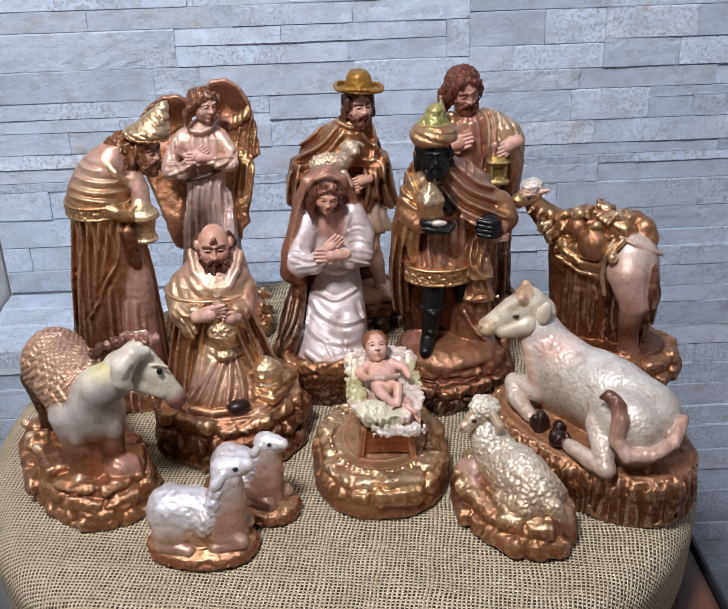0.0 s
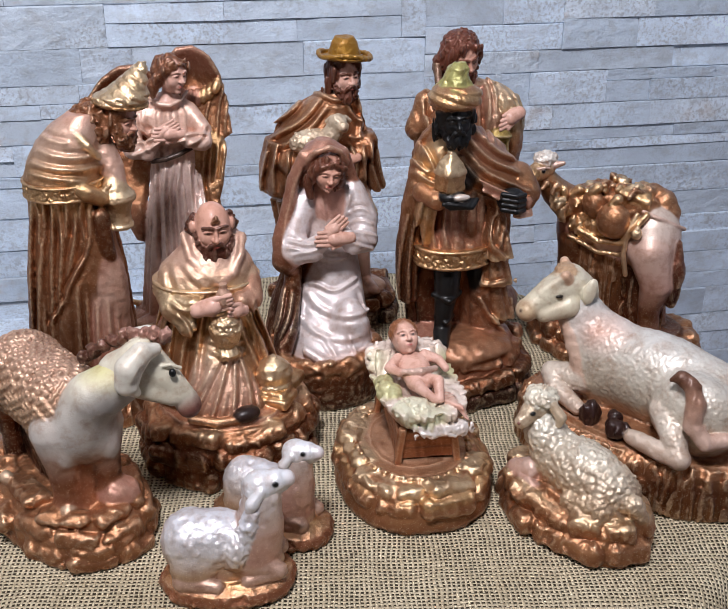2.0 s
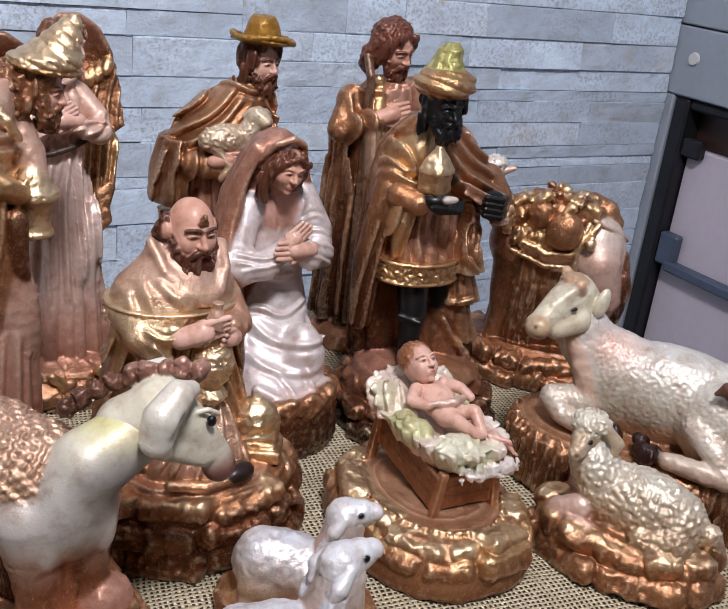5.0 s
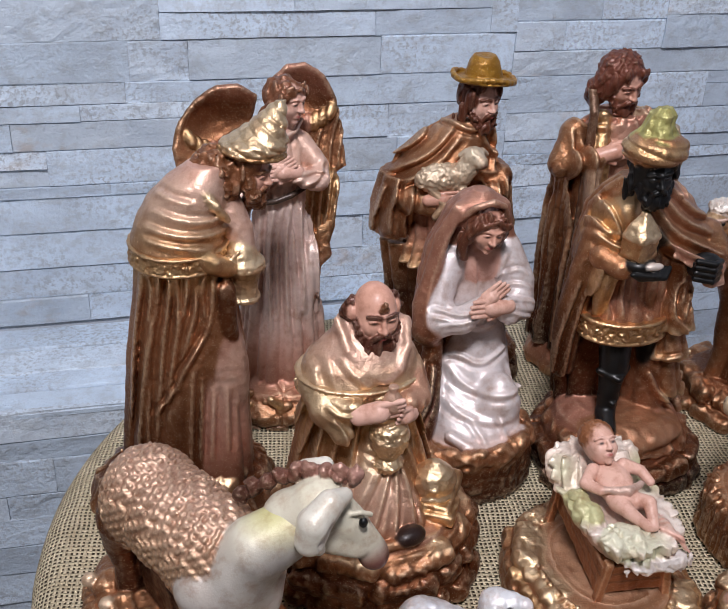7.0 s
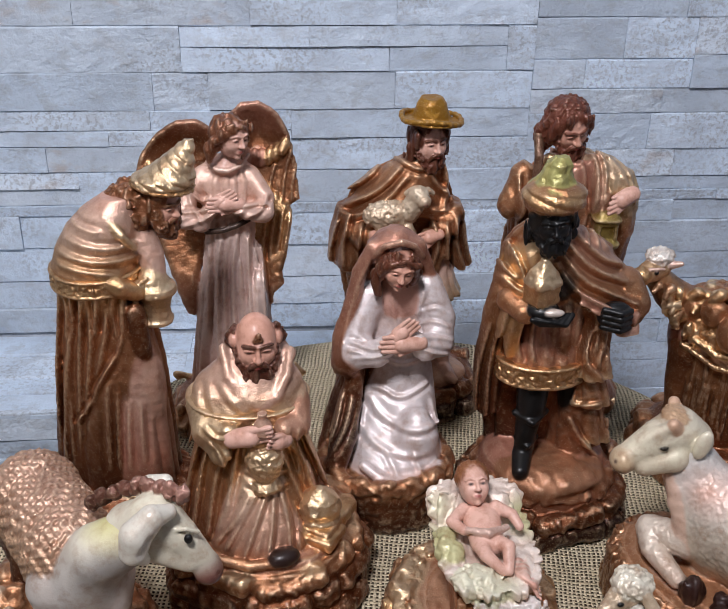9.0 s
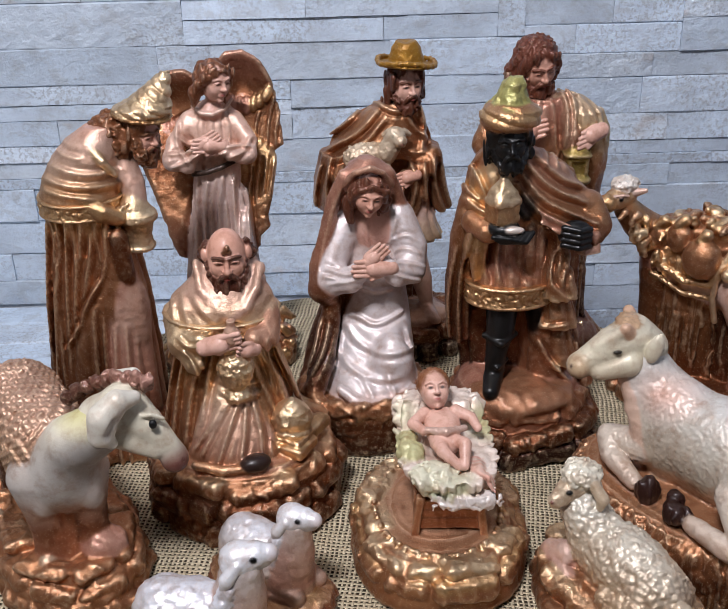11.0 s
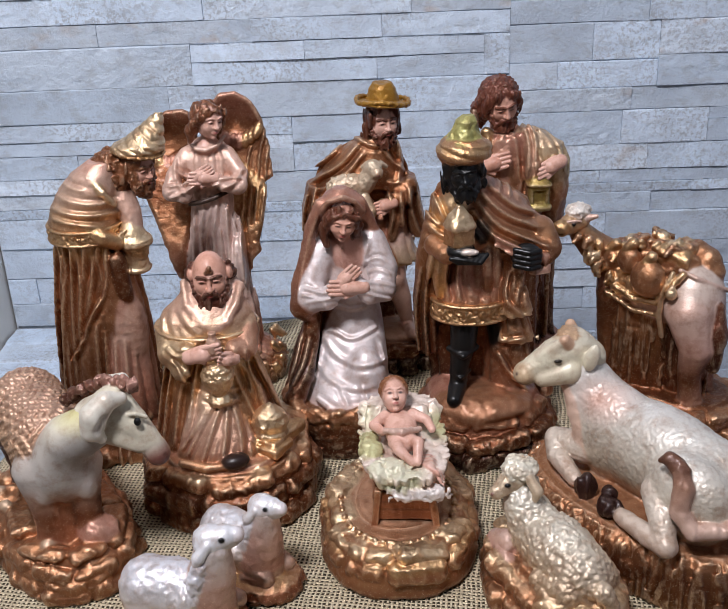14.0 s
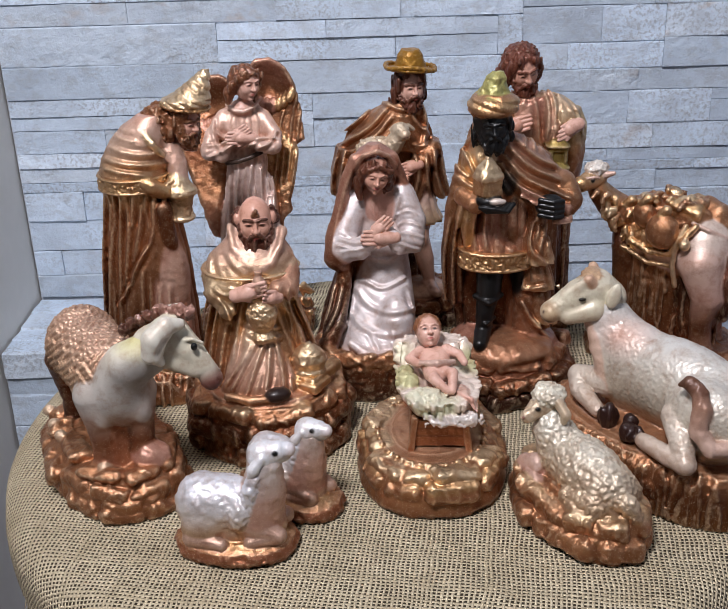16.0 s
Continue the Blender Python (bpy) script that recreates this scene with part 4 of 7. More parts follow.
def angel():
    f = Clay((-68, -50, -3), (64, 58, 232), 0.9)
    f.robe([(0, 2, 0, 50, 41), (10, 2, 0, 51, 42), (22, 2, 2, 44, 36), (30, 2, 4, 30, 24)], [(0, DBR), (14, BRZ), (30, ROSE)], 2, bump=rock(2.5, 13, 3))
    rnd = random.Random(3)
    for i in range(34):
        a = rnd.uniform(math.pi * 0.85, math.pi * 2.3)
        x, y, z = 2 + 48 * math.cos(a), 2 + 39 * math.sin(a), rnd.uniform(6, 28)
        f.rope([(x, y, z), (x * 0.95 + rnd.uniform(-6, 6), y * 0.95 - 2, z + rnd.uniform(2, 6)), (x * 0.92 + rnd.uniform(-10, 10), y * 0.9, z + rnd.uniform(-4, 5))], [3.2, 2.8, 1.4], GLD if i % 2 else BRZ, 0.7)
    # wings: a hollow upper cup edged with feathers, and a long tapering lower part behind the gown
    WING = [(80, ROSE), (130, (0.42, 0.20, 0.12, 0.6)), (165, BRZ), (200, COP), (226, ROSE)]

    def right(x, z):
        t = np.clip((z - 76) / 120, 0, 1)
        return 10 + 25 * t * t * (3 - 2 * t) + 9 * np.exp(-((x - 22) ** 2 / 330 + (z - 205) ** 2 / 330)) - 0.10 * np.clip(x - 26, 0, 30)

    def left(x, z):
        t = np.clip((z - 84) / 110, 0, 1)
        return 8 + 32 * t * t * (3 - 2 * t) + 8 * np.exp(-((x + 34) ** 2 / 330 + (z - 188) ** 2 / 330)) - 0.12 * np.clip(-x - 30, 0, 40)
    f.plate([(4, 218), (12, 225), (24, 226), (36, 218), (44, 204), (48, 184), (50, 160), (43, 155), (20, 158), (8, 190)], right, 3.4, WING, 1.5, bump=lumps(0.4, 8))
    f.plate([(8, 190), (42, 158), (46, 148), (42, 126), (37, 112), (38, 104), (31, 97), (29, 78), (22, 74), (16, 100), (10, 150)], lambda x, z: right(x, z) - 3, 4.4, [(76, ROSE), (110, BRZ), (150, GLD)], 1.2, bump=lumps(0.7, 6))
    f.plate([(-6, 205), (-18, 213), (-32, 212), (-46, 203), (-57, 190), (-62, 174), (-60, 160), (-40, 158), (-12, 180)], left, 3.4, WING, 1.5, bump=lumps(0.4, 8))
    f.plate([(-8, 190), (-56, 162), (-53, 150), (-46, 132), (-38, 110), (-30, 84), (-24, 82), (-18, 120), (-10, 150)], lambda x, z: left(x, z) - 3, 5.0, [(84, ROSE), (120, BRZ), (150, COP)], 1.2, bump=lumps(0.6, 6))
    f.draw([[(44 - 5.5 * k, 154), (39 - 5 * k, 128), (30 - 2 * k, 86)] for k in range(4)], 1.5, 2.0, 60, y0=12, slope=0, plane=0)
    f.draw([[(47, 200), (40, 178), (38, 160)], [(49, 184), (45, 172), (44, 160)], [(34, 184), (30, 172), (30, 160)]], 1.2, 1.8, 40, y0=12, slope=0, plane=0)
    # scalloped short feathers along the lower lip of each cup
    for c, m in (((24, 187), 1), ((-34, 171), -1)):
        fn = right if m > 0 else left
        for i in range(7):
            x = c[0] + (-14 + 5.0 * i) * m
            z = c[1] + (abs(i - 2.5) ** 2) * 0.7
            f.ball((x, float(fn(np.float32(x), np.float32(z))) - 4.5, z), (3.6, 3.0, 6.5), (PINK, ROSE, GLD)[min(i // 2, 2)], 0.7, rot=turn(0, -20, 6 * m * (i - 2)))
    # long pleated gown
    gown = [(28, ROSE), (46, PINK), (76, (0.70, 0.53, 0.47, 0.35)), (140, (0.74, 0.58, 0.53, 0.35)), (165, (0.72, 0.50, 0.41, 0.3)), (195, (0.70, 0.46, 0.36, 0.25))]
    f.robe([(26, 2, 2, 30, 25), (60, 3, 3, 27, 22), (100, 3, 5, 22, 18), (140, 3, 8, 16, 13), (153, 3, 9, 15, 12), (166, 2, 11, 19, 14), (182, 1, 14, 20, 12), (191, 2, 16, 13, 9), (196, 3, 15, 7, 7)], gown, 2.5, folds=((6, 2.2, 0.6, 0.9, 0.3), (11, 1.6, 0.7, 0.2, -0.3)))
    f.ball((19, -8, 96), (6.5, 8, 26), (0.76, 0.60, 0.54, 0.35), 4, rot=turn(0, -8, 6))
    f.draw([[(-3, 146), (-7, 119), (-8, 60)], [(8, 150), (3, 119), (4, 60)], [(16, 152), (14, 127), (15, 70)], [(-11, 143), (-12, 119), (-16, 60)], [(23, 147), (25, 110), (26, 70)], [(2, 148), (-2, 120), (-2, 70)]], 2.0, 2.6, 20, plane=-10, slope=0.4)
    # wide sleeves, narrow dark belt, crossed hands
    f.rope([(-14, 11, 184), (-23, 3, 170), (-25, -4, 160)], [6.2, 6.8, 7], gown, 4)
    f.rope([(-24, -3, 160), (-15, -8, 158), (-9, -11, 167)], [7.5, 6.5, 5], gown, 4)
    f.rope([(18, 12, 183), (27, 4, 170), (25, -4, 163)], [6, 6.5, 5.6], gown, 4)
    f.rope([(26, -3, 163), (17, -9, 165), (10, -11, 171)], [7, 6, 4.6], gown, 3)
    f.draw([[(-21, 190), (-22, 174), (-13, 157)], [(-27, 166), (-14, 167), (-4, 171)], [(-26, 156), (-12, 161), (-2, 167)], [(-22, 181), (-14, 172), (-8, 176)], [(29, 178), (25, 166), (14, 162)], [(31, 170), (24, 172), (14, 170)], [(-6, 160), (2, 164), (14, 166)]], 1.6, 2.4, 20, plane=-10, slope=0.35)
    f.rope([(-12, -5, 150), (-2, -8, 152), (8, -7, 155), (17, -2, 158)], 1.9, (0.03, 0.012, 0.01, 0.2), 0.6)
    f.rope([(-10, 6, 195), (-4, 1, 191), (4, 0, 190), (12, 3, 193), (17, 10, 198)], 1.3, CRM, 1.0)
    f.ball((2, 8, 191), (9, 7, 7), FAIR, 3)
    hand(f, (11, -11, 172), (-10, -15, 173), (0.1, 0, 1), FAIR, 1.0)
    hand(f, (-8, -11, 170), (9, -14, 181), (-0.5, 0.1, 0.8), FAIR, 0.85)
    f.rope([(3, 13, 190), (5, 10, 200)], [5.5, 5.5], FAIR, 3)
    hr = (0.20, 0.075, 0.035, 0.4)
    L, R, g = head(f, (6, 5, 212), 13.2, yaw=44, pitch=9, roll=4, skin=FAIR, beard=False, hair=hr, locks=0.9)
    g.rope([L(-0.05, -0.72, 0.78), L(-0.62, -0.5, 0.4), L(-0.9, 0.05, -0.1), L(-1.0, 0.25, -0.6), L(-0.9, 0.2, -1.15)], [1.2, 2.4, 3.6, 4.2, 2.4], hr, 1, bump=strands(0.9, 2.2))
    g.rope([L(0.05, -0.72, 0.78), L(0.6, -0.45, 0.4), L(0.8, 0.0, -0.3), L(0.8, 0.1, -1.0), L(0.95, 0.0, -1.45)], [1.2, 2.0, 2.6, 2.4, 1.6], hr, 1, bump=strands(0.9, 2.2))
    return f.done("angel_figurine", (-0.112, 0.806), "rose-gold resin angel with hollow wings and crossed hands", "figurine", SET)


def kneeling_king():
    f = Clay((-66, -68, -3), (66, 64, 178), 0.9)
    f.robe([(0, 0, 0, 54, 54), (4, 0, 0, 55, 55), (14, 0, 0, 54, 54), (32, 0, 0, 51, 51), (38, 0, 0, 47, 48)], [(0, COP), (30, COP), (40, BRZ)], 2, power=2.3, bump=crag(1.6, 11))
    stones(f, 0, 0, 58, 58, ((-2, 14, 9, 2, COP), (13, 27, 10, 3, COP), (27, 38, 8, 7, [(27, COP), (36, BRZ), (40, PGL)])), seed=5)
    f.robe([(36, 0, 0, 46, 47), (41, 0, 0, 44, 45), (44, 0, 2, 30, 30)], [(36, BRZ), (44, ROSE)], 2, bump=lumps(1.0, 9))
    # step with the crown laid on it
    f.box((31, -8, 46), (14, 18, 4), GLD, 2, 2, rot=turn(-30), bump=lumps(1.0, 7))
    f.box((30, -20, 44), (12, 10, 3), GLD, 1.5, 1.5, rot=turn(-30), bump=lumps(0.8, 7))
    # robe spreading over the rock
    f.robe([(40, -5, 6, 42, 38), (55, -6, 7, 38, 34), (80, -7, 10, 34, 27), (105, -8, 11, 29, 22), (124, -8, 12, 24, 18)], [(40, COP), (60, BRZ), (100, GLD), (124, PGL)], 3, folds=((5, 1.8, 0.6, 0.6, 0.4),))
    # dark opening and the tunic flaring between the knees
    f.ball((0, -22, 88), (16, 10, 22), None, 3, mode="cut")
    f.robe([(42, -3, -22, 26, 19), (50, -4, -22, 24, 17), (68, -4, -17, 17, 14), (86, -2, -11, 11, 10), (94, -1, -8, 9, 8)], [(42, BRZ), (50, (0.50, 0.27, 0.18, 0.6)), (70, (0.62, 0.42, 0.31, 0.5)), (94, PGL)], 2, folds=((3, 1.4, 0.4, 0.4, 0.5),))
    f.draw([[(-1, 88), (-9, 73), (-22, 46)], [(2, 84), (-4, 65), (-12, 40)], [(5, 84), (5, 64), (1, 39)], [(8, 85), (13, 68), (14, 42)], [(-7, 84), (-15, 66), (-27, 50)]], 2.0, 2.6, 5, plane=-35, slope=0.6)
    f.draw([[(-8, 90), (1, 82), (12, 88)], [(-10, 98), (0, 92), (12, 96)]], 1.6, 2.6, 5, plane=-35, slope=0.6, side=-1)
    f.draw([[(-10, 115), (-15, 96), (-21, 62)], [(-14, 119), (-26, 89), (-32, 46)], [(-24, 119), (-34, 90), (-41, 47)], [(16, 110), (23, 91), (29, 66)], [(9, 103), (17, 79), (24, 58)], [(20, 117), (31, 86), (40, 62)], [(-32, 116), (-42, 86), (-48, 54)]], 2.2, 3.0, 20, plane=-22, slope=0.6)
    f.draw([[(-38, 118), (-44, 100), (-50, 70)], [(-28, 117), (-32, 100), (-36, 76)], [(14, 108), (18, 96), (20, 80)]], 1.6, 2.0, 22, plane=-22, slope=0.6)
    f.ball((10, -41, 46), (9, 6, 5), (0.02, 0.008, 0.006, 0.1), 1, rot=turn(20))
    f.rope([(-24, -40, 45), (-8, -45, 44), (4, -44, 44)], [2.6, 3, 2.4], BRZ, 2)
    # cape with an embroidered hem, and a deep soft collar
    f.robe([(112, -8, 9, 32, 24), (118, -8, 9, 32, 24.5), (128, -7, 9, 29, 22), (136, -5, 10, 22, 17), (144, -3, 13, 16, 13), (150, -2, 15, 12, 10)], [(112, PGL), (122, (0.64, 0.44, 0.28, 0.6)), (134, (0.62, 0.41, 0.31, 0.45)), (152, (0.60, 0.38, 0.30, 0.4))], 3)
    hem(f, 115.5, -8, 9, 33, 25.5, 8, PGL)
    f.trim((-1, -22, 116), (13, 12, 12))
    f.rope([(-20, 10, 148), (-17, -3, 137), (-8, -10, 127), (0, -12, 123), (8, -9, 128), (14, -2, 137), (16, 10, 145)], [2, 2, 2.2, 2, 2.2, 2, 2], (0.60, 0.38, 0.29, 0.4), 3.5)
    f.rope([(-19, 11, 143), (-12, 20, 147), (6, 21, 147), (15, 11, 142)], [2.8, 3.6, 3.6, 2.8], (0.62, 0.41, 0.32, 0.35), 5)
    f.draw([[(-22, 146), (-12, 128), (1, 122)], [(-28, 148), (-26, 132), (-24, 124)], [(24, 144), (22, 130), (18, 122)], [(-34, 142), (-34, 128)]], 1.1, 3.2, 20, plane=-22, slope=0.6, side=-1)
    # wide sleeves, hands laid together over the vessel
    f.rope([(-32, 4, 114), (-29, -9, 108), (-17, -18, 112)], [8, 9, 6], [(98, BRZ), (112, PGL)], 4)
    f.rope([(-26, -11, 106), (-22, -18, 98)], [7, 6], PGL, 5)
    f.rope([(18, 2, 116), (18, -9, 110), (12, -16, 112)], [8, 8, 5.5], (0.55, 0.30, 0.20, 0.5), 4)
    f.draw([[(-30, 118), (-24, 110), (-14, 112)], [(-28, 110), (-22, 102), (-20, 92)], [(20, 116), (18, 104), (22, 90)]], 1.4, 2.2, 5, plane=-22, slope=0.6)
    hand(f, (-15, -22, 111), (6, -29, 119), (0.2, -0.3, 1), FAIR, 1.2)
    hand(f, (12, -20, 108), (4, -28, 112), (0.3, -0.2, 1), FAIR, 1.0)
    g = f.fine((-14, -38, 76), (16, -4, 132))
    g.robe([(78, 1, -22, 7, 7), (81, 1, -22, 8.5, 8.5), (85, 1, -22, 5, 5), (90, 1, -22, 8.5, 8.5), (98, 1, -22, 10.5, 10.5), (103, 1, -22, 9, 9), (107, 1, -22, 6, 6)], PGL, 0.8, bump=wool(1.1, 3, 4))
    g.robe([(116, 1, -25, 4.5, 4.5), (121, 1, -25, 5, 5), (126, 1, -25, 2.4, 2.4), (129, 1, -25, 2.6, 2.6)], (0.60, 0.38, 0.28, 0.4), 0.8)
    # crown
    g = f.fine((14, -32, 44), (46, 2, 74))
    g.robe([(48, 30, -14, 11, 10.5), (51, 30, -14, 11.6, 11), (53, 30, -14, 10.5, 10), (59, 30, -14, 12, 11.4), (64, 30, -14, 10.5, 10), (68, 30, -14, 6, 6), (70, 30, -14, 2, 2)], PGL, 0.8, bump=lumps(0.8, 4))
    L, R, g = head(f, (-2, 6, 154), 15.2, yaw=6, pitch=8, skin=SKIN, bald=True, hair=(0.09, 0.026, 0.014, 0.25))
    for x, z in ((0.0, 0.62), (0.1, 0.55), (-0.06, 0.52), (0.05, 0.72)):
        g.ball(L(x, -0.72, z), 1.5, (0.16, 0.06, 0.025, 0.3), 0.5, bump=wool(0.7, 1.6))
    return f.done("king_figurine", (-0.085, 0.645), "bald bearded king kneeling in bronze robe on rocks", "figurine", SET)


def shepherd():
    f = Clay((-62, -48, -3), (66, 56, 206), 0.9)
    f.robe([(0, 4, 0, 48, 39), (8, 4, 0, 50, 40), (22, 4, 2, 46, 37), (28, 4, 4, 34, 27)], [(0, DBR), (16, COP), (28, ROSE)], 2)
    stones(f, 4, 0, 53, 43, ((-2, 13, 9, 2, DBR), (13, 25, 8, 4, COP)), seed=8)
    f.ball((18, -8, 27), (28, 22, 7), (0.50, 0.30, 0.20, 0.35), 3, bump=lumps(0.8, 8))
    # the cloak's back behind the legs
    f.robe([(26, -6, 16, 28, 16), (60, -6, 17, 32, 17), (100, -4, 17, 40, 21)], [(26, COP), (60, DBR), (100, BRZ)], 3, folds=((6, 1.5, 1.5, 0, 1),))
    # bare legs
    leg = (0.60, 0.37, 0.28, 0.3)
    for x0, x1, y1 in ((19, 27, -20), (-8, -10, -14)):
        f.rope([(x0, -4, 100), (x0 + 2, -9, 74), (x1 - 2, -9, 56), (x1 + 2, -10, 36)], [10, 8, 8, 5], leg, 2)
        f.ball((x0 + 2, -14, 74), (6, 5, 7), leg, 3)
        f.rope([(x1 + 1, -8, 33), (x1 + 5, y1 - 4, 31), (x1 + 8, y1 - 8, 30)], [5.5, 4.6, 3.4], leg, 2)
    # tunic with a flared, scalloped hem
    f.robe([(88, 3, 1, 36, 25), (94, 3, 2, 33, 23), (108, 2, 4, 28, 20), (128, 0, 6, 26, 19), (150, -2, 8, 28, 19)], [(88, GLD), (96, BRZ), (115, ROSE), (150, BRZ)], 2, folds=((7, 3.0, 0.6, 0.7, 0.6),))
    f.robe([(90, 24, -2, 16, 17), (98, 22, -2, 14, 16), (130, 18, 2, 11, 13)], [(90, PGL), (110, CRM), (130, BRZ)], 2, folds=((4, 1.8, 0.6, 0.6, 0.3),))
    # cloak: broad shoulders, falling to a point beside each arm
    cl = [(96, COP), (120, BRZ), (150, (0.34, 0.15, 0.07, 0.75)), (178, BRZ), (198, (0.50, 0.28, 0.16, 0.65))]
    f.robe([(106, -38, 14, 12, 15), (112, -39, 14, 14, 17), (130, -36, 13, 17, 18), (152, -28, 11, 20, 18)], cl, 3, folds=((3, 1.8, 0.8, 1, 1),))
    f.robe([(108, 40, 6, 6, 12), (114, 37, 7, 10, 14), (132, 31, 7, 13, 16), (156, 22, 7, 16, 17)], cl, 3, folds=((3, 1.6, 0.8, 0, 0.6),))
    f.robe([(134, -3, 9, 42, 23), (150, -4, 10, 40, 24), (165, -3, 9, 35, 21), (178, 1, 7, 26, 17), (190, 8, 4, 13, 11)], cl, 3)
    f.trim((8, -16, 138), (17, 12, 14))
    f.rope([(-34, -6, 138), (-18, -16, 136), (0, -17, 142)], [9, 7, 5], BRZ, 4)
    f.rope([(32, -4, 150), (26, -13, 140), (12, -19, 142)], [8, 6.5, 4.5], cl, 4)
    f.rope([(20, -14, 144), (22, -15, 126), (18, -15, 112)], [6, 6, 3], cl, 3)
    f.draw([[(-14, 205), (-24, 184), (-46, 172)], [(-4, 192), (-20, 172), (-44, 162)], [(-2, 182), (-16, 164), (-38, 152)], [(24, 196), (28, 176), (24, 158)], [(12, 190), (18, 176), (30, 168)]], 2.4, 3.6, 12, slope=0.4)
    f.draw([[(-17, 207), (-6, 194), (6, 186), (16, 190)]], 2.2, 2.8, 12, slope=0.4, side=-1)
    f.draw([[(-40, 157), (-45, 136), (-44, 116)], [(-48, 152), (-53, 134), (-54, 118)], [(-32, 150), (-35, 130), (-32, 112)], [(15, 152), (21, 133), (16, 114)], [(33, 154), (34, 133), (41, 114)], [(26, 150), (27, 130), (29, 112)], [(40, 150), (42, 130), (48, 116)]], 2.2, 3.0, 14, slope=0.45)
    # the lamb in his arms
    g = f.fine((-42, -40, 122), (26, 0, 188), 0.65)
    LMB = [(136, (0.46, 0.30, 0.18, 0.5)), (156, (0.60, 0.47, 0.33, 0.4)), (176, (0.66, 0.56, 0.42, 0.35))]
    g.ball((-14, -15, 155), (18, 10, 10.5), LMB, 2, bump=wool(1.6, 3.2))
    g.rope([(-2, -18, 158), (4, -19, 167)], [8, 7], LMB, 2, bump=wool(1, 3))
    g.rope([(5, -20, 171), (8, -26, 169)], [7, 4.6], LMB, 1.5, bump=lumps(0.4, 3))
    for m in (-1, 1):
        g.rope([(6 + 5 * m, -18, 174), (6 + 9 * m, -16, 171)], [2.4, 1.8], LMB, 0.8)
        g.ball((7 + 3.6 * m, -25.5, 172), 1.2, BLK, 0.3)
    g.ball((8.5, -30, 168), (2, 1.2, 1.2), (0.2, 0.08, 0.06, 0), 0.4)
    g.rope([(-20, -20, 148), (-14, -26, 140), (-20, -26, 133)], [4, 3, 2.5], LMB, 1.5)
    g.rope([(-2, -22, 149), (4, -27, 139), (2, -26, 130)], [4, 3, 2.5], LMB, 1.5)
    hand(f, (-24, -20, 142), (-4, -27, 146), (0.1, 0, 1), SKIN, 0.95)
    hand(f, (20, -20, 142), (4, -26, 140), (0, 0.2, 1), SKIN, 0.95)
    hr = (0.11, 0.032, 0.016, 0.2)
    L, R, g = head(f, (13, 1, 202), 14.5, yaw=22, pitch=6, skin=FAIR, hair=hr, locks=1.0)
    # felt hat: flat brim turned up at the rim, dented crown
    Th = turn(0, -4, 4)
    g.ball((14, 0, 216), (21, 20, 2.6), HAT, 0.8, rot=Th)
    for i in range(24):
        a, b = 2 * math.pi * i / 24, 2 * math.pi * (i + 1) / 24
        g.rope([(14 + 20 * math.cos(a), 19 * math.sin(a), 218 - 1.5 * math.cos(a) - 1.3 * math.sin(a) + 1.2 * math.sin(3 * a)), (14 + 20 * math.cos(b), 19 * math.sin(b), 218 - 1.5 * math.cos(b) - 1.3 * math.sin(b) + 1.2 * math.sin(3 * b))], 1.6, HAT, 1.2)
    g.robe([(215, 14, 1, 13.5, 13), (221, 14, 1, 12, 11.5), (228, 14, 1, 10, 9.5), (232, 14, 1, 7, 6.5)], HAT, 1.2, bump=lumps(0.4, 5))
    g.ball((14, -3, 235), (5, 7, 3.6), HAT, 2, mode="cut")
    return f.done("shepherd_figurine", (0.012, 0.828), "bearded shepherd in a yellow hat carrying a lamb", "figurine", SET)


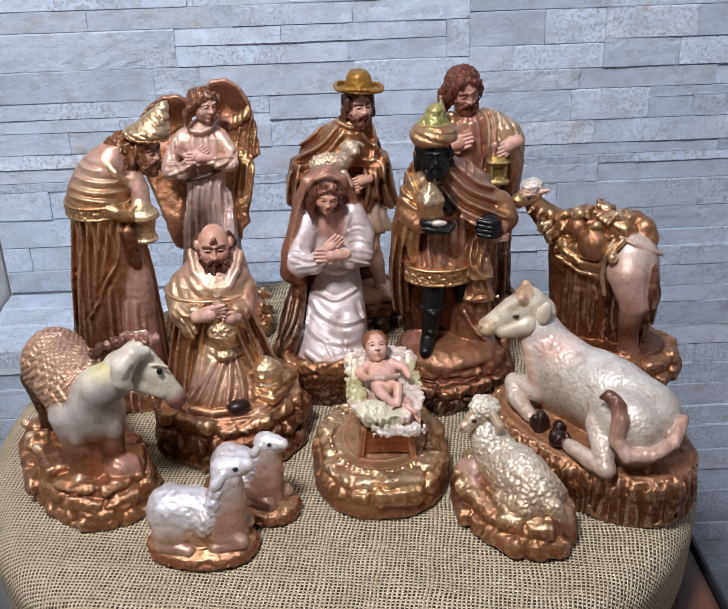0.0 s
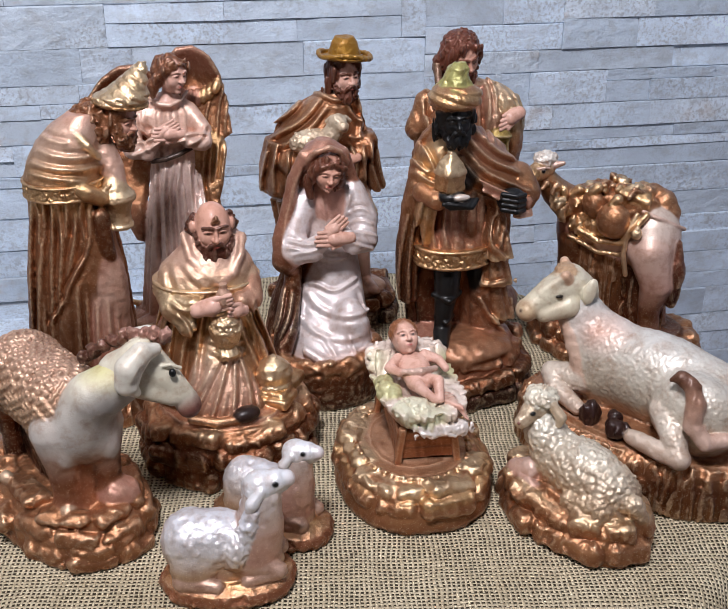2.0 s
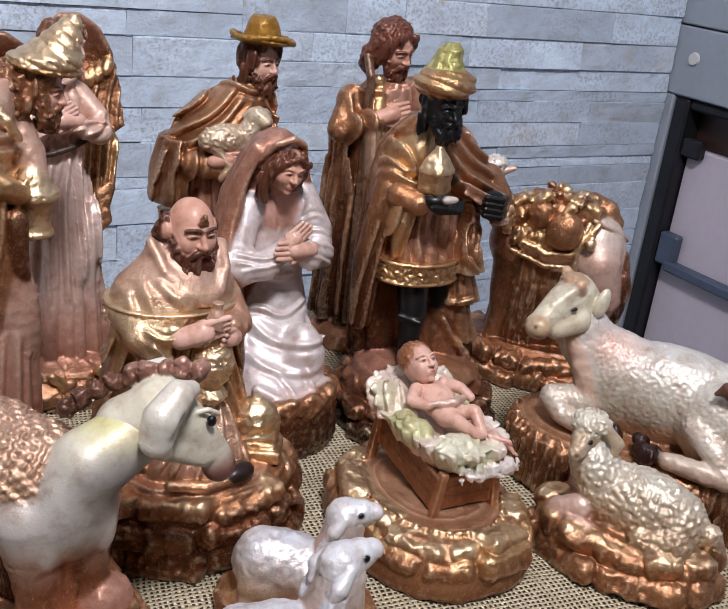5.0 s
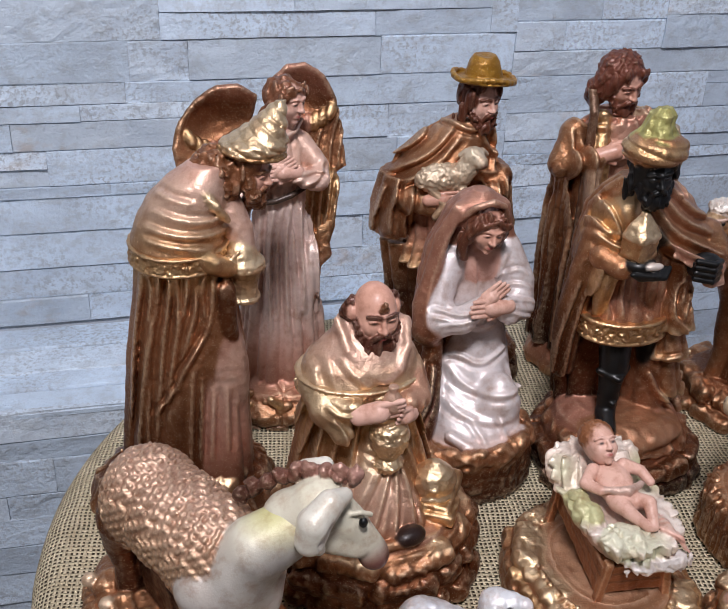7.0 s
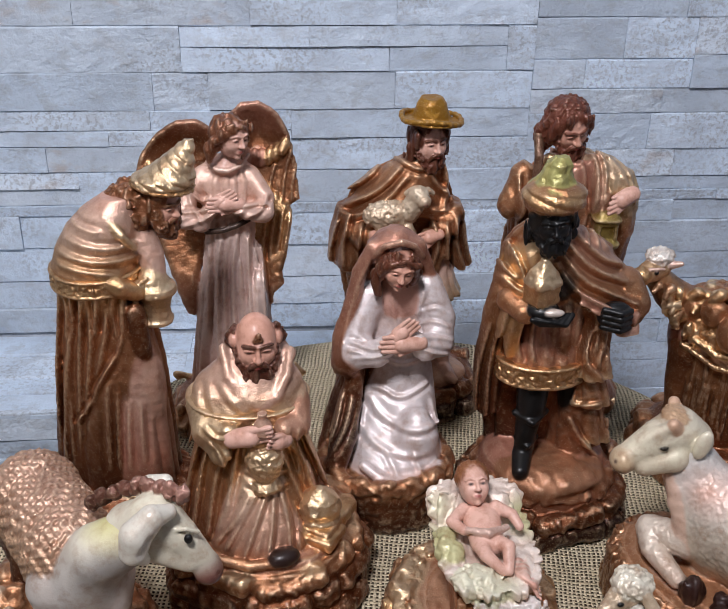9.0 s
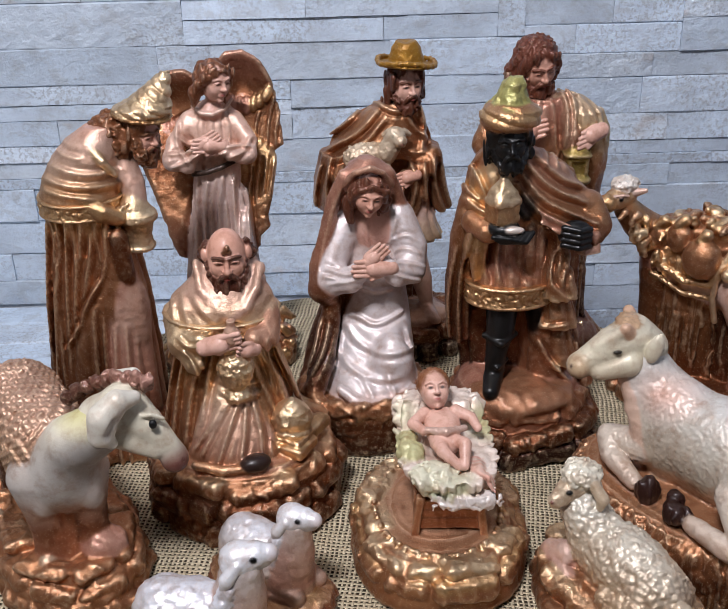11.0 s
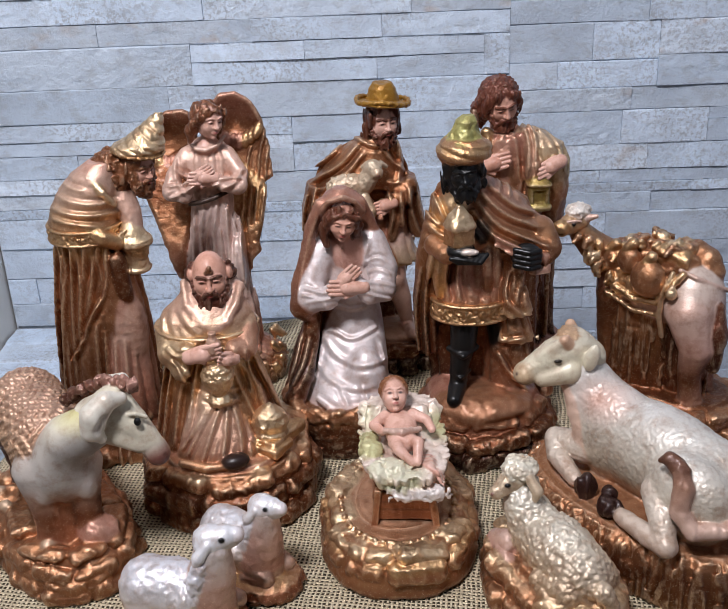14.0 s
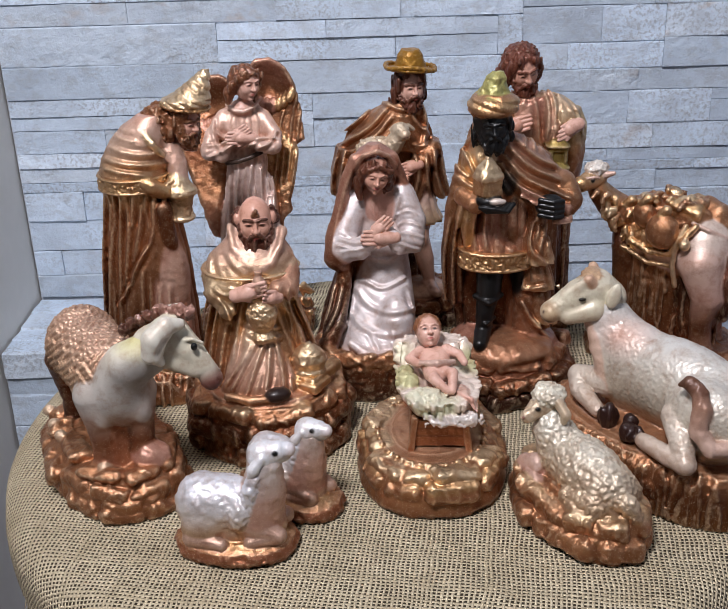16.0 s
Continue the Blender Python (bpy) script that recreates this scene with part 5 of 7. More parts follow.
def kneeling_woman():
    f = Clay((-54, -48, -3), (56, 56, 188), 0.9)
    f.robe([(0, -1, 0, 43, 35), (5, -1, 0, 44.5, 36.5), (26, -1, 0, 43, 35), (32, -1, 0, 38, 31)], [(0, DBR), (24, COP), (32, BRZ)], 2, bump=lumps(0.9, 3))
    for i in range(15):
        a = 2 * math.pi * i / 15
        f.rope([(-1 + 40.5 * math.cos(a), 33 * math.sin(a), 31), (-1 + 39 * math.cos(a + 0.5), 32 * math.sin(a + 0.5), 35.5)], 4.4, BRZ, 2, bump=lumps(1.2, 5, i))
    # white gown
    f.move(0, 15, -4)
    gown = [(34, CRM), (46, WHT), (112, WHT), (140, CRM)]
    f.robe([(32, 4, -10, 33, 30), (44, 5, -7, 29, 28), (62, 7, 5, 26, 21), (82, 9, 11, 22, 16), (96, 9, 15, 20, 14), (122, 8, 19, 22, 13), (140, 9, 21, 16, 11), (150, 8, 20, 7, 7)], gown, 3)
    f.ball((18, -18, 54), (14, 14, 22), WHT, 6)
    f.rope([(-16, -31, 44), (-6, -38, 39), (8, -40, 36), (22, -36, 37), (31, -28, 40)], [3.4, 4, 4.2, 4, 3.4], [(30, BRZ), (38, CRM), (44, WHT)], 3)
    f.draw([[(-13, 86), (-4, 68), (14, 59), (34, 66)], [(-17, 65), (-9, 49), (11, 41), (24, 44)]], 1.5, 3.8, 16, plane=-8, slope=0.5, side=-1)
    f.draw([[(-14, 90), (-3, 89), (7, 80), (22, 88), (32, 96)], [(-2, 46), (5, 29)], [(14, 46), (20, 30)], [(-15, 81), (-18, 56), (-30, 38)], [(28, 80), (33, 60)]], 1.7, 2.8, 16, plane=-8, slope=0.5, side=-1)
    # mantle: close round the back, hooding the head, falling beside the arm and over the base
    vcol = [(36, COP), (60, DBR), (90, COP), (125, (0.42, 0.19, 0.12, 0.55)), (186, (0.48, 0.24, 0.17, 0.5))]
    f.robe([(34, -8, 5, 35, 22), (60, -8, 14, 28, 17), (84, -3, 21, 23, 17), (104, 1, 24, 27, 18), (126, 3, 27, 27, 16), (146, 4, 27, 24, 15), (160, 4, 24, 19, 15), (172, 4, 20, 16, 14), (181, 4, 15, 10, 10), (185, 4, 12, 4, 5)], vcol, 2, folds=((5, 1.4, 0.3, 0.2, 0.5),))
    f.rope([(-10, 6, 176), (-17, 9, 158), (-22, 8, 136), (-27, 5, 116), (-27, -1, 102)], [4.2, 5, 5.6, 7, 8], vcol, 4)
    f.rope([(-26, -2, 102), (-20, 2, 92), (-22, -2, 78), (-28, -18, 56), (-33, -26, 42)], [8, 6, 7, 8, 7], vcol, 4)
    f.rope([(18, 8, 176), (24, 14, 160), (27, 16, 146)], [3.6, 4, 4], vcol, 4)
    f.ball((5, 10, 171), (15, 14.5, 14.5), vcol, 5)
    f.rope([(-9, 2, 172), (-3, -4, 181), (6, -6, 184), (14, -3, 180), (19, 4, 170)], [1.6, 2.0, 2.2, 2.0, 1.6], vcol, 3)
    f.draw([[(-12, 178), (-19, 152), (-25, 118)], [(-16, 172), (-24, 142), (-30, 112)], [(-28, 88), (-32, 66), (-40, 46)], [(-22, 84), (-27, 62), (-36, 46)]], 1.6, 2.8, 30, plane=-8, slope=0.5)
    # full white sleeves, neck and crossed hands
    f.rope([(-9, 14, 140), (-19, 6, 120), (-20, -2, 108)], [9, 10, 9.5], [(98, ROSE), (106, CRM), (114, WHT)], 4)
    f.rope([(-20, -3, 109), (-8, -10, 112), (2, -13, 122)], [9, 8.5, 6], WHT, 4)
    f.rope([(25, 15, 144), (32, 8, 126), (31, 0, 114)], [10, 10.5, 9], WHT, 4)
    f.rope([(31, -1, 114), (22, -9, 115), (15, -12, 123)], [9, 8.5, 6], WHT, 4)
    f.ball((8, 12, 140), (15, 8, 15), (0.70, 0.42, 0.34, 0.1), 5)
    f.draw([[(-24, 124), (-9, 117), (0, 121)], [(-22, 112), (-6, 113), (4, 118)], [(-26, 118), (-14, 114)], [(16, 132), (27, 137), (38, 131)], [(17, 126), (31, 125), (40, 122)], [(14, 120), (27, 114), (38, 112)], [(20, 142), (30, 146), (36, 140)], [(-2, 110), (8, 105), (20, 108)]], 1.25, 2.2, 22, plane=-8, slope=0.5)
    f.draw([[(2, 156), (4, 140), (6, 130)], [(22, 156), (19, 142), (15, 130)]], 1.2, 2.4, 22, plane=-8, slope=0.5, skin=-1)
    hand(f, (18, -15, 122), (-7, -20, 124), (0, 0.1, 1), FAIR, 1.1)
    hand(f, (0, -15, 123), (15, -17, 138), (-0.7, 0, 0.7), FAIR, 0.95)
    f.rope([(6, 12, 146), (6, 9, 156)], [6, 6], SKIN, 3)
    hr = (0.13, 0.04, 0.02, 0.25)
    L, R, g = head(f, (5, 0, 166), 12.8, yaw=8, pitch=14, roll=8, skin=SKIN, beard=False, hair=hr, locks=1.5)
    g.rope([L(-0.05, -0.75, 0.85), L(-0.6, -0.6, 0.5), L(-0.86, -0.25, -0.2), L(-0.86, -0.1, -0.9), L(-0.7, -0.2, -1.5)], [1.4, 2.2, 2.8, 3.2, 2.2], hr, 0.8, bump=strands(0.9, 2.2))
    g.rope([L(0.05, -0.75, 0.85), L(0.6, -0.6, 0.5), L(0.84, -0.25, -0.2), L(0.88, -0.05, -0.9)], [1.4, 2.2, 2.8, 2.4], hr, 0.8, bump=strands(0.9, 2.2))
    return f.done("woman_figurine", (-0.01, 0.705), "kneeling woman in white gown and rose-brown mantle", "figurine", SET)


def standing_king():
    f = Clay((-66, -58, -3), (68, 58, 216), 0.9)
    f.robe([(0, 0, 0, 51, 46), (8, 0, 0, 52, 47), (26, 0, 2, 45, 40), (38, 0, 3, 38, 33), (44, 0, 4, 28, 24)], [(0, DBR), (20, COP), (42, ROSE)], 3)
    stones(f, 0, 0, 55, 50, ((-2, 11, 10, 2, DBR), (11, 23, 8, 4, COP), (22, 32, 6, 12, (0.30, 0.125, 0.06, 0.6))), seed=3)
    f.ball((0, -14, 36), (34, 26, 10), (0.36, 0.17, 0.09, 0.5), 4, bump=lumps(1.4, 12))
    # long cloak behind and at both sides
    cl = [(40, DBR), (80, COP), (130, (0.26, 0.11, 0.045, 0.75)), (165, BRZ), (196, BRZ)]
    f.robe([(36, 3, 24, 36, 19), (70, 2, 25, 38, 20), (110, 2, 25, 38, 20), (150, 2, 23, 37, 20), (175, -2, 17, 32, 18), (188, -8, 9, 22, 15), (197, -13, 3, 11, 10)], cl, 3, folds=((5, 1.8, 0.8, 0.4, 0.4),))
    f.rope([(-32, 4, 164), (-37, 4, 140), (-39, 8, 108), (-37, 14, 66)], [8, 8.5, 9, 7], cl, 4)
    # boots
    BOOT = (0.004, 0.0035, 0.0035, 0.0)
    f.rope([(-12, 0, 104), (-14, -8, 80), (-17, -13, 64), (-18, -15, 50)], [11, 9, 6.6, 5.8], BOOT, 1.5)
    f.rope([(-19, -17, 49), (-22, -28, 45)], [6.2, 5], BOOT, 1.5)
    f.rope([(-24, -10, 76), (-15, -19, 74), (-5, -9, 76)], 2.2, BOOT, 0.6)
    f.rope([(-23, -13, 60), (-17, -21, 58), (-10, -13, 60)], 1.5, BOOT, 0.6)
    f.rope([(-23, -15, 53), (-18, -22, 51), (-12, -15, 53)], 1.2, BOOT, 0.6)
    f.rope([(10, 4, 104), (12, 0, 84), (12, -2, 70)], [9, 8, 6], BOOT, 2)
    # tunic to the thigh, its border embroidered
    f.robe([(98, -8, 2, 27, 20), (104, -8, 2, 26, 19), (125, -7, 5, 22, 16), (150, -6, 7, 21, 16), (176, -8, 8, 20, 15)], [(98, GLD), (106, BRZ), (125, ROSE), (150, (0.44, 0.22, 0.13, 0.6)), (176, BRZ)], 2, folds=((9, 1.2, 1.0, 0.5, 0.3),))
    hem(f, 104, -8, 2, 28, 21, 12, GLD, 1.3)
    # near-black chest: the shadow under the wrap's edge, put in as colour
    f.ball((2, -2, 160), (16, 9, 14), (0.012, 0.006, 0.005, 0.2), 3)
    # long stepped panel falling at the side
    f.robe([(44, 18, 2, 16, 15), (80, 17, 5, 14, 13), (110, 15, 7, 12, 12)], [(44, (0.34, 0.14, 0.07, 0.65)), (100, COP)], 2.5, folds=((3, 1.4, 0.8, 1, 0),))
    for z0, z1, x, y in ((102, 140, 20, -10), (80, 106, 23, -7), (52, 84, 26, -5)):
        f.robe([(z0, x + 1, y, 11, 9), (z0 + 8, x, y, 9.5, 8.5), (z1, x - 2, y + 2, 6, 6)], [(z0, PGL), (z0 + 7, BRZ), (z1, COP)], 1.2, folds=((3, 2.2, 0.6, 0.6, 0.8),))
    # cloak wrapped over the chest in slanting folds
    wrap = [(138, COP), (160, BRZ), (180, (0.48, 0.26, 0.17, 0.6)), (198, ROSE)]
    f.robe([(140, 20, 6, 27, 20), (152, 17, 7, 28, 21), (166, 11, 8, 26, 19), (182, 3, 6, 20, 15), (195, -7, 2, 11, 10)], wrap, 2)
    f.robe([(140, -28, 9, 12, 17), (160, -26, 8, 14, 17), (178, -19, 7, 14, 15), (193, -14, 4, 8, 9)], [(140, BRZ), (170, GLD), (193, PGL)], 3)
    f.trim((2, -18, 136), (16, 15, 23))
    # tunic pleats, their paint darkened upward into that shadow
    f.robe([(104, 2, 4, 20, 14), (140, 3, 6, 18, 13), (160, 3, 7, 14, 11)], [(104, BRZ), (126, (0.42, 0.2, 0.12, 0.6)), (150, DBR)], 1.5, folds=((9, 1.8, 1.2, 0.2, 0.2),))
    f.rope([(38, 4, 156), (42, -2, 146), (37, -9, 140)], [10, 10, 8], wrap, 4)
    f.rope([(6, -17, 156), (22, -19, 148), (38, -15, 144)], [3, 3.6, 3.6], ROSE, 2.5)
    f.rope([(-28, -8, 154), (-32, -8, 136), (-30, -6, 116)], [6.5, 7, 3], GLD, 4)
    f.draw([[(-6, 186), (6, 167), (22, 159), (42, 151)], [(-4, 191), (11, 174), (36, 165)], [(2, 196), (18, 180), (34, 176)], [(-8, 180), (2, 162), (18, 152), (34, 146)]], 2.8, 3.6, 12, slope=0.4, side=-1)
    f.draw([[(-1, 212), (11, 203), (8, 187)], [(4, 212), (17, 200), (16, 186)]], 1.8, 2.8, 12, slope=0.4)
    f.draw([[(-34, 194), (-30, 180), (-25, 165)], [(-39, 172), (-30, 162), (-24, 160)], [(-34, 154), (-41, 119), (-38, 70)], [(-42, 140), (-47, 110), (-44, 70)], [(-40, 188), (-37, 176), (-30, 168)], [(39, 139), (40, 100), (36, 55)], [(46, 130), (47, 95), (42, 60)]], 2.2, 3.0, 14, slope=0.45)
    f.draw([[(16, 136), (11, 113), (26, 100)], [(25, 132), (20, 109)], [(11, 93), (10, 81), (28, 84)], [(10, 73), (20, 53), (33, 42)], [(-24, 150), (-27, 130), (-24, 114)], [(-18, 146), (-19, 128), (-17, 114)]], 2.0, 2.8, 14, slope=0.5)
    # casket on one hand, the other hand closed
    g = f.fine((-44, -44, 134), (52, 0, 196), 0.65)
    g.box((-18, -18, 163), (8, 7, 6), GLD, 0.6, 1.0, rot=turn(25), bump=lumps(0.5, 4))
    g.robe([(168, -18, -18, 9.5, 8.5), (170, -18, -18, 9.5, 8.5), (176, -18, -18, 7, 6), (181, -18, -18, 3, 3), (184, -18, -18, 2, 2)], PGL, 0.6, power=4, spin=25, bump=lumps(0.5, 4))
    g.ball((-17, -20, 153), (9.5, 8.5, 5), BLK, 1)
    g.ball((-12, -27, 154), (6, 2.4, 2.4), (0.7, 0.62, 0.56, 0.3), 0.6)
    for i in range(4):
        g.rope([(-24 + i * 1.5, -27, 150 - i), (-14 + i * 3, -28.5, 149 - i * 0.6), (-8 + i * 2.5, -24, 151)], 1.6, BLK, 0.3)
    g.rope([(-33, -6, 152), (-26, -16, 149)], [7.5, 7], BRZ, 2)
    g.ball((26, -18, 147), (10.5, 7, 8.5), BLK, 1.2)
    for i in range(4):
        g.rope([(18, -23, 153 - i * 3.6), (27, -26.5, 152 - i * 3.6), (34, -21, 151 - i * 3.6)], 1.9, BLK, 0.3)
    g.rope([(38, -8, 140), (38, -15, 134), (32, -18, 135)], [6, 5, 4], (0.5, 0.28, 0.2, 0.5), 2)
    L, R, g = head(f, (-15, -11, 203), 13.4, yaw=0, pitch=6, roll=-4, skin=BLK, hair=BLK, locks=0.5)
    # low wound turban under a soft cap
    g.robe([(211, -15, -10, 14, 13), (214, -15, -10, 17, 16), (218, -14.5, -9.5, 17.6, 16.4), (222, -14, -9, 16, 15), (225, -14, -9, 12, 11)], [(210, BRZ), (220, GLD), (225, BRZ)], 1, wind=(6.5, 1.5, -0.22), bump=strands(0.5, 2.4))
    cap = (0.36, 0.34, 0.12, 0.35)
    g.robe([(221, -15, -9, 13, 12.4), (223, -15, -9, 13.4, 12.8), (226, -14.5, -8, 10, 9.6), (232, -14, -8, 7.4, 7.4), (236, -13, -8, 7, 7), (239.5, -12, -8, 3.4, 3.4)], cap, 1, bump=lumps(0.8, 4), folds=((3, 1.2, 0.3, 0, 1),))
    return f.done("king_figurine", (0.09, 0.70), "dark-faced king in turban and copper cloak with casket", "figurine", SET)


def staff_man():
    f = Clay((-56, -50, -3), (58, 52, 214), 0.95)
    f.robe([(0, 2, 3, 46, 38), (8, 2, 3, 48, 40), (20, 2, 4, 40, 33), (27, 2, 5, 30, 24)], [(0, BRZ), (27, ROSE)], 3, bump=grass(2.4, 6, 4))
    body = [(22, DBR), (80, COP), (150, BRZ), (190, ROSE)]
    f.robe([(20, -4, 6, 38, 28), (70, -5, 6, 37, 26), (130, -5, 6, 38, 25), (165, -4, 4, 38, 24), (184, -3, 2, 30, 20), (196, -5, -2, 16, 14)], body, 3, folds=((5, 3.4, 1.4, 0.2, 0.6), (9, 1.6, 0.8, 1.2, -0.8)))
    f.robe([(22, -8, -16, 18, 10), (90, -9, -16, 16, 9), (150, -10, -14, 15, 9), (192, -8, -10, 13, 8)], [(22, COP), (120, ROSE), (192, (0.50, 0.28, 0.20, 0.4))], 2, folds=((3, 1.2, 0.6, 0.4, 0),))
    for x in (-38, -30, 8, 18, 27):
        f.rope([(x * 0.8, -12 - (38 - abs(x)) * 0.15, 160), (x, -16 - (38 - abs(x)) * 0.15, 90), (x, -16 - (38 - abs(x)) * 0.15, 30)], [1.5, 2, 1.5], BRZ if x < 0 else COP, 4)
    # lapels and sleeves
    f.rope([(-22, -10, 196), (-24, -18, 170), (-26, -22, 130), (-24, -22, 96)], [5, 6, 6, 3], GLD, 2)
    f.rope([(8, -10, 196), (12, -20, 172), (14, -24, 140), (12, -24, 110)], [5, 6, 6, 4], [(110, COP), (180, (0.46, 0.27, 0.18, 0.55))], 2)
    f.rope([(-36, 0, 182), (-45, -6, 162), (-30, -24, 172)], [10, 9, 7], BRZ, 3)
    f.rope([(-30, -22, 172), (-31, -26, 150), (-30, -26, 136)], [6, 5, 3], (0.55, 0.36, 0.24, 0.5), 2.5)
    # mantle over the other shoulder
    f.robe([(120, 26, -2, 12, 17), (150, 28, -4, 14, 18), (172, 27, -5, 15, 18), (186, 20, -4, 16, 16), (197, 8, -3, 11, 11)], [(120, COP), (150, BRZ), (170, (0.56, 0.42, 0.22, 0.6)), (190, (0.58, 0.42, 0.28, 0.55))], 3, bump=lumps(0.6, 7))
    f.draw([[(0, 209), (8, 197), (9, 174), (2, 150)], [(6, 209), (14, 197), (13, 175)], [(13, 206), (24, 193), (29, 180)], [(-4, 203), (1, 181), (3, 150)], [(20, 204), (32, 190), (36, 165)]], 1.5, 2.8, 14, plane=-18, slope=0.4)
    f.draw([[(-38, 200), (-32, 192), (-22, 191)], [(-42, 191), (-41, 165), (-37, 120)], [(-35, 184), (-32, 165), (-33, 131)], [(-21, 213), (-15, 206), (-7, 209)], [(-20, 170), (-18, 120), (-20, 60)], [(-6, 150), (-4, 100), (-6, 50)]], 2.0, 3.0, 14, plane=-18, slope=0.4)
    f.crinkle(1.1, 9, (-99, -99, 26), (99, 99, 152), seed=15)
    f.crinkle(0.7, 9, (-99, -99, 148), (99, 99, 200), (-0.2, -0.3, 1), 0.25, 16)
    f.move(0, 6)
    hand(f, (-28, -30, 174), (-6, -34, 181), (0.1, 0.1, 1), SKIN, 1.25)
    hand(f, (32, -28, 176), (15, -35, 170), (0.2, 0.2, 1), FAIR, 1.25)
    # staff and lantern
    f.rope([(-31, -8, 222), (-31, -20, 200), (-33, -26, 120), (-33, -27, 26)], 3.0, (0.10, 0.035, 0.015, 0.4), 0.8)
    f.ball((-31, -8, 221), (4.5, 4.5, 3), (0.3, 0.13, 0.06, 0.4), 1)
    f.robe([(140, 16, -30, 9, 8), (143, 16, -30, 10, 9), (145, 16, -30, 8, 7), (158, 16, -30, 8, 7), (160, 16, -30, 10, 9), (166, 16, -30, 5, 4.5)], (0.34, 0.26, 0.07, 0.6), 0.8, power=4)
    f.box((16, -38, 151), (4.5, 3, 5), (0.2, 0.13, 0.03, 0.6), 0.6, 0.8, mode="cut")
    f.rope([(-4, -8, 192), (-6, -8, 204)], [7, 7], SKIN, 3)
    L, R, g = head(f, (-12, -14, 218), 15, yaw=14, pitch=24, roll=-8, skin=SKIN, hair=(0.15, 0.045, 0.025, 0.2), locks=1.3)
    g.ball(L(0, 0.3, 0.42), (14.5, 14, 13), (0.14, 0.042, 0.024, 0.25), 2, bump=wool(2.0, 4))
    g.rope([L(-0.7, 0.3, 0.3), L(-0.9, 0.4, -0.4), L(-0.9, 0.5, -1.0)], [6, 7, 5], (0.14, 0.042, 0.024, 0.25), 2, bump=wool(1.6, 4))
    return f.done("man_figurine", (0.125, 0.815), "bearded man in bronze robe with staff and lantern", "figurine", SET)

# ---- the crib and the animals ----


def spots(spin, c=(0, 0)):
    """Maps along, across, up of an animal's axis to the figure's own axes."""
    R = turn(spin)

    def A(x, y, z):
        p = R @ np.array((x, y, 0), np.float32)
        return np.array((c[0] + p[0], c[1] + p[1], z), np.float32)
    return A, R


def crib():
    f = Clay((-58, -72, -3), (58, 62, 104), 0.85)
    f.robe([(0, 0, -6, 47, 59), (4, 0, -6, 48.5, 60.5), (9, 0, -6, 47, 59), (22, 0, -6, 43, 54), (27, 0, -5, 39, 49)], [(0, COP), (9, BRZ), (27, BRZ)], 2, power=2.4, bump=lumps(0.8, 9))
    stones(f, 0, -6, 49, 61, ((9, 22, 10, 2, [(9, COP), (18, BRZ), (22, GLD)]), (19, 28, 11, 7, [(18, BRZ), (27, PGL)])), seed=12, power=2.4)
    f.robe([(22, 0, -6, 38, 46), (27, 0, -5, 36, 44), (29, 0, -5, 22, 26)], (0.44, 0.24, 0.14, 0.4), 2, power=2.3, bump=lumps(0.7, 9))
    rnd = random.Random(2)
    for i in range(90):
        a = 2 * math.pi * (i + rnd.random()) / 90
        x, y, r = 35 * math.cos(a), -6 + 43 * math.sin(a), rnd.uniform(1.05, 1.18)
        f.rope([(x, y, 28.5), (x * r + rnd.uniform(-2.5, 2.5), (y + 6) * r - 6, rnd.uniform(20, 26))], [1.5, 0.9], (GLD, PGL, BRZ)[i % 3], 0.5)
    # plank trough on four splayed legs
    g = f.fine((-24, -44, 24), (34, 46, 62), 0.7)
    W = (0.30, 0.12, 0.05, 0.45)
    g.box((5, 0, 44), (18.5, 31, 10.5), W, 0.6, 1.0, rot=turn(-3, 7), bump=strands(0.2, 2))
    for i in range(2):
        g.box((4, 0, 42 + i * 6), (19, 32.5, 0.35), (0.07, 0.025, 0.012, 0.2), rot=turn(-3, 7), mode="paint", edge=0.4)
    for x, y in ((-13, -30), (21, -31), (-13, 31), (21, 30)):
        g.box((x, y, 40), (2.2, 2.4, 13), (0.38, 0.17, 0.08, 0.5), 0.4, 0.6, rot=turn(-3, 0, 7 if x < 0 else -7))
    # fluted cloth spread over the trough, higher at the head
    g = f.fine((-34, -46, 46), (44, 50, 98), 0.65)
    CLOTH = (0.74, 0.58, 0.48, 0.2)
    g.robe([(52, 5, -3, 19, 31), (56, 5, -3, 22, 33.5), (61, 5, -2, 24.5, 35), (65, 5, -1, 25.5, 36)], [(50, CRM), (60, CLOTH), (65, (0.80, 0.70, 0.62, 0.2))], 1.2, power=2.6, folds=((7, 1.4, 2.0, 0.3, 0.5), (17, 0.7, 1.2, 1.0, 0.2)), bump=lumps(0.9, 5))
    g.robe([(58, 3, 22, 22, 15), (66, 3, 24, 24, 15), (73, 3, 28, 23, 12), (77, 3, 30, 19, 9)], [(58, CLOTH), (83, (0.80, 0.70, 0.62, 0.2))], 1.5, folds=((6, 1.4, 2.4, 0.2, 0.4),), bump=lumps(0.9, 5))
    g.ball((4, -6, 79), (20, 30, 19), CLOTH, 2, mode="cut")
    g.ball((1, 18, 88), (16, 14, 15), CLOTH, 2, mode="cut")
    for c, r, col in (((-22, -2, 66), (12, 14, 9), (0.56, 0.55, 0.30, 0.15)), ((0, -32, 60), (16, 10, 9), (0.62, 0.64, 0.44, 0.15)), ((28, 14, 68), (9, 12, 9), (0.60, 0.58, 0.34, 0.15)), ((-20, 18, 74), (9, 9, 9), (0.62, 0.60, 0.42, 0.15))):
        g.ball(c, r, col, mode="paint", edge=5)
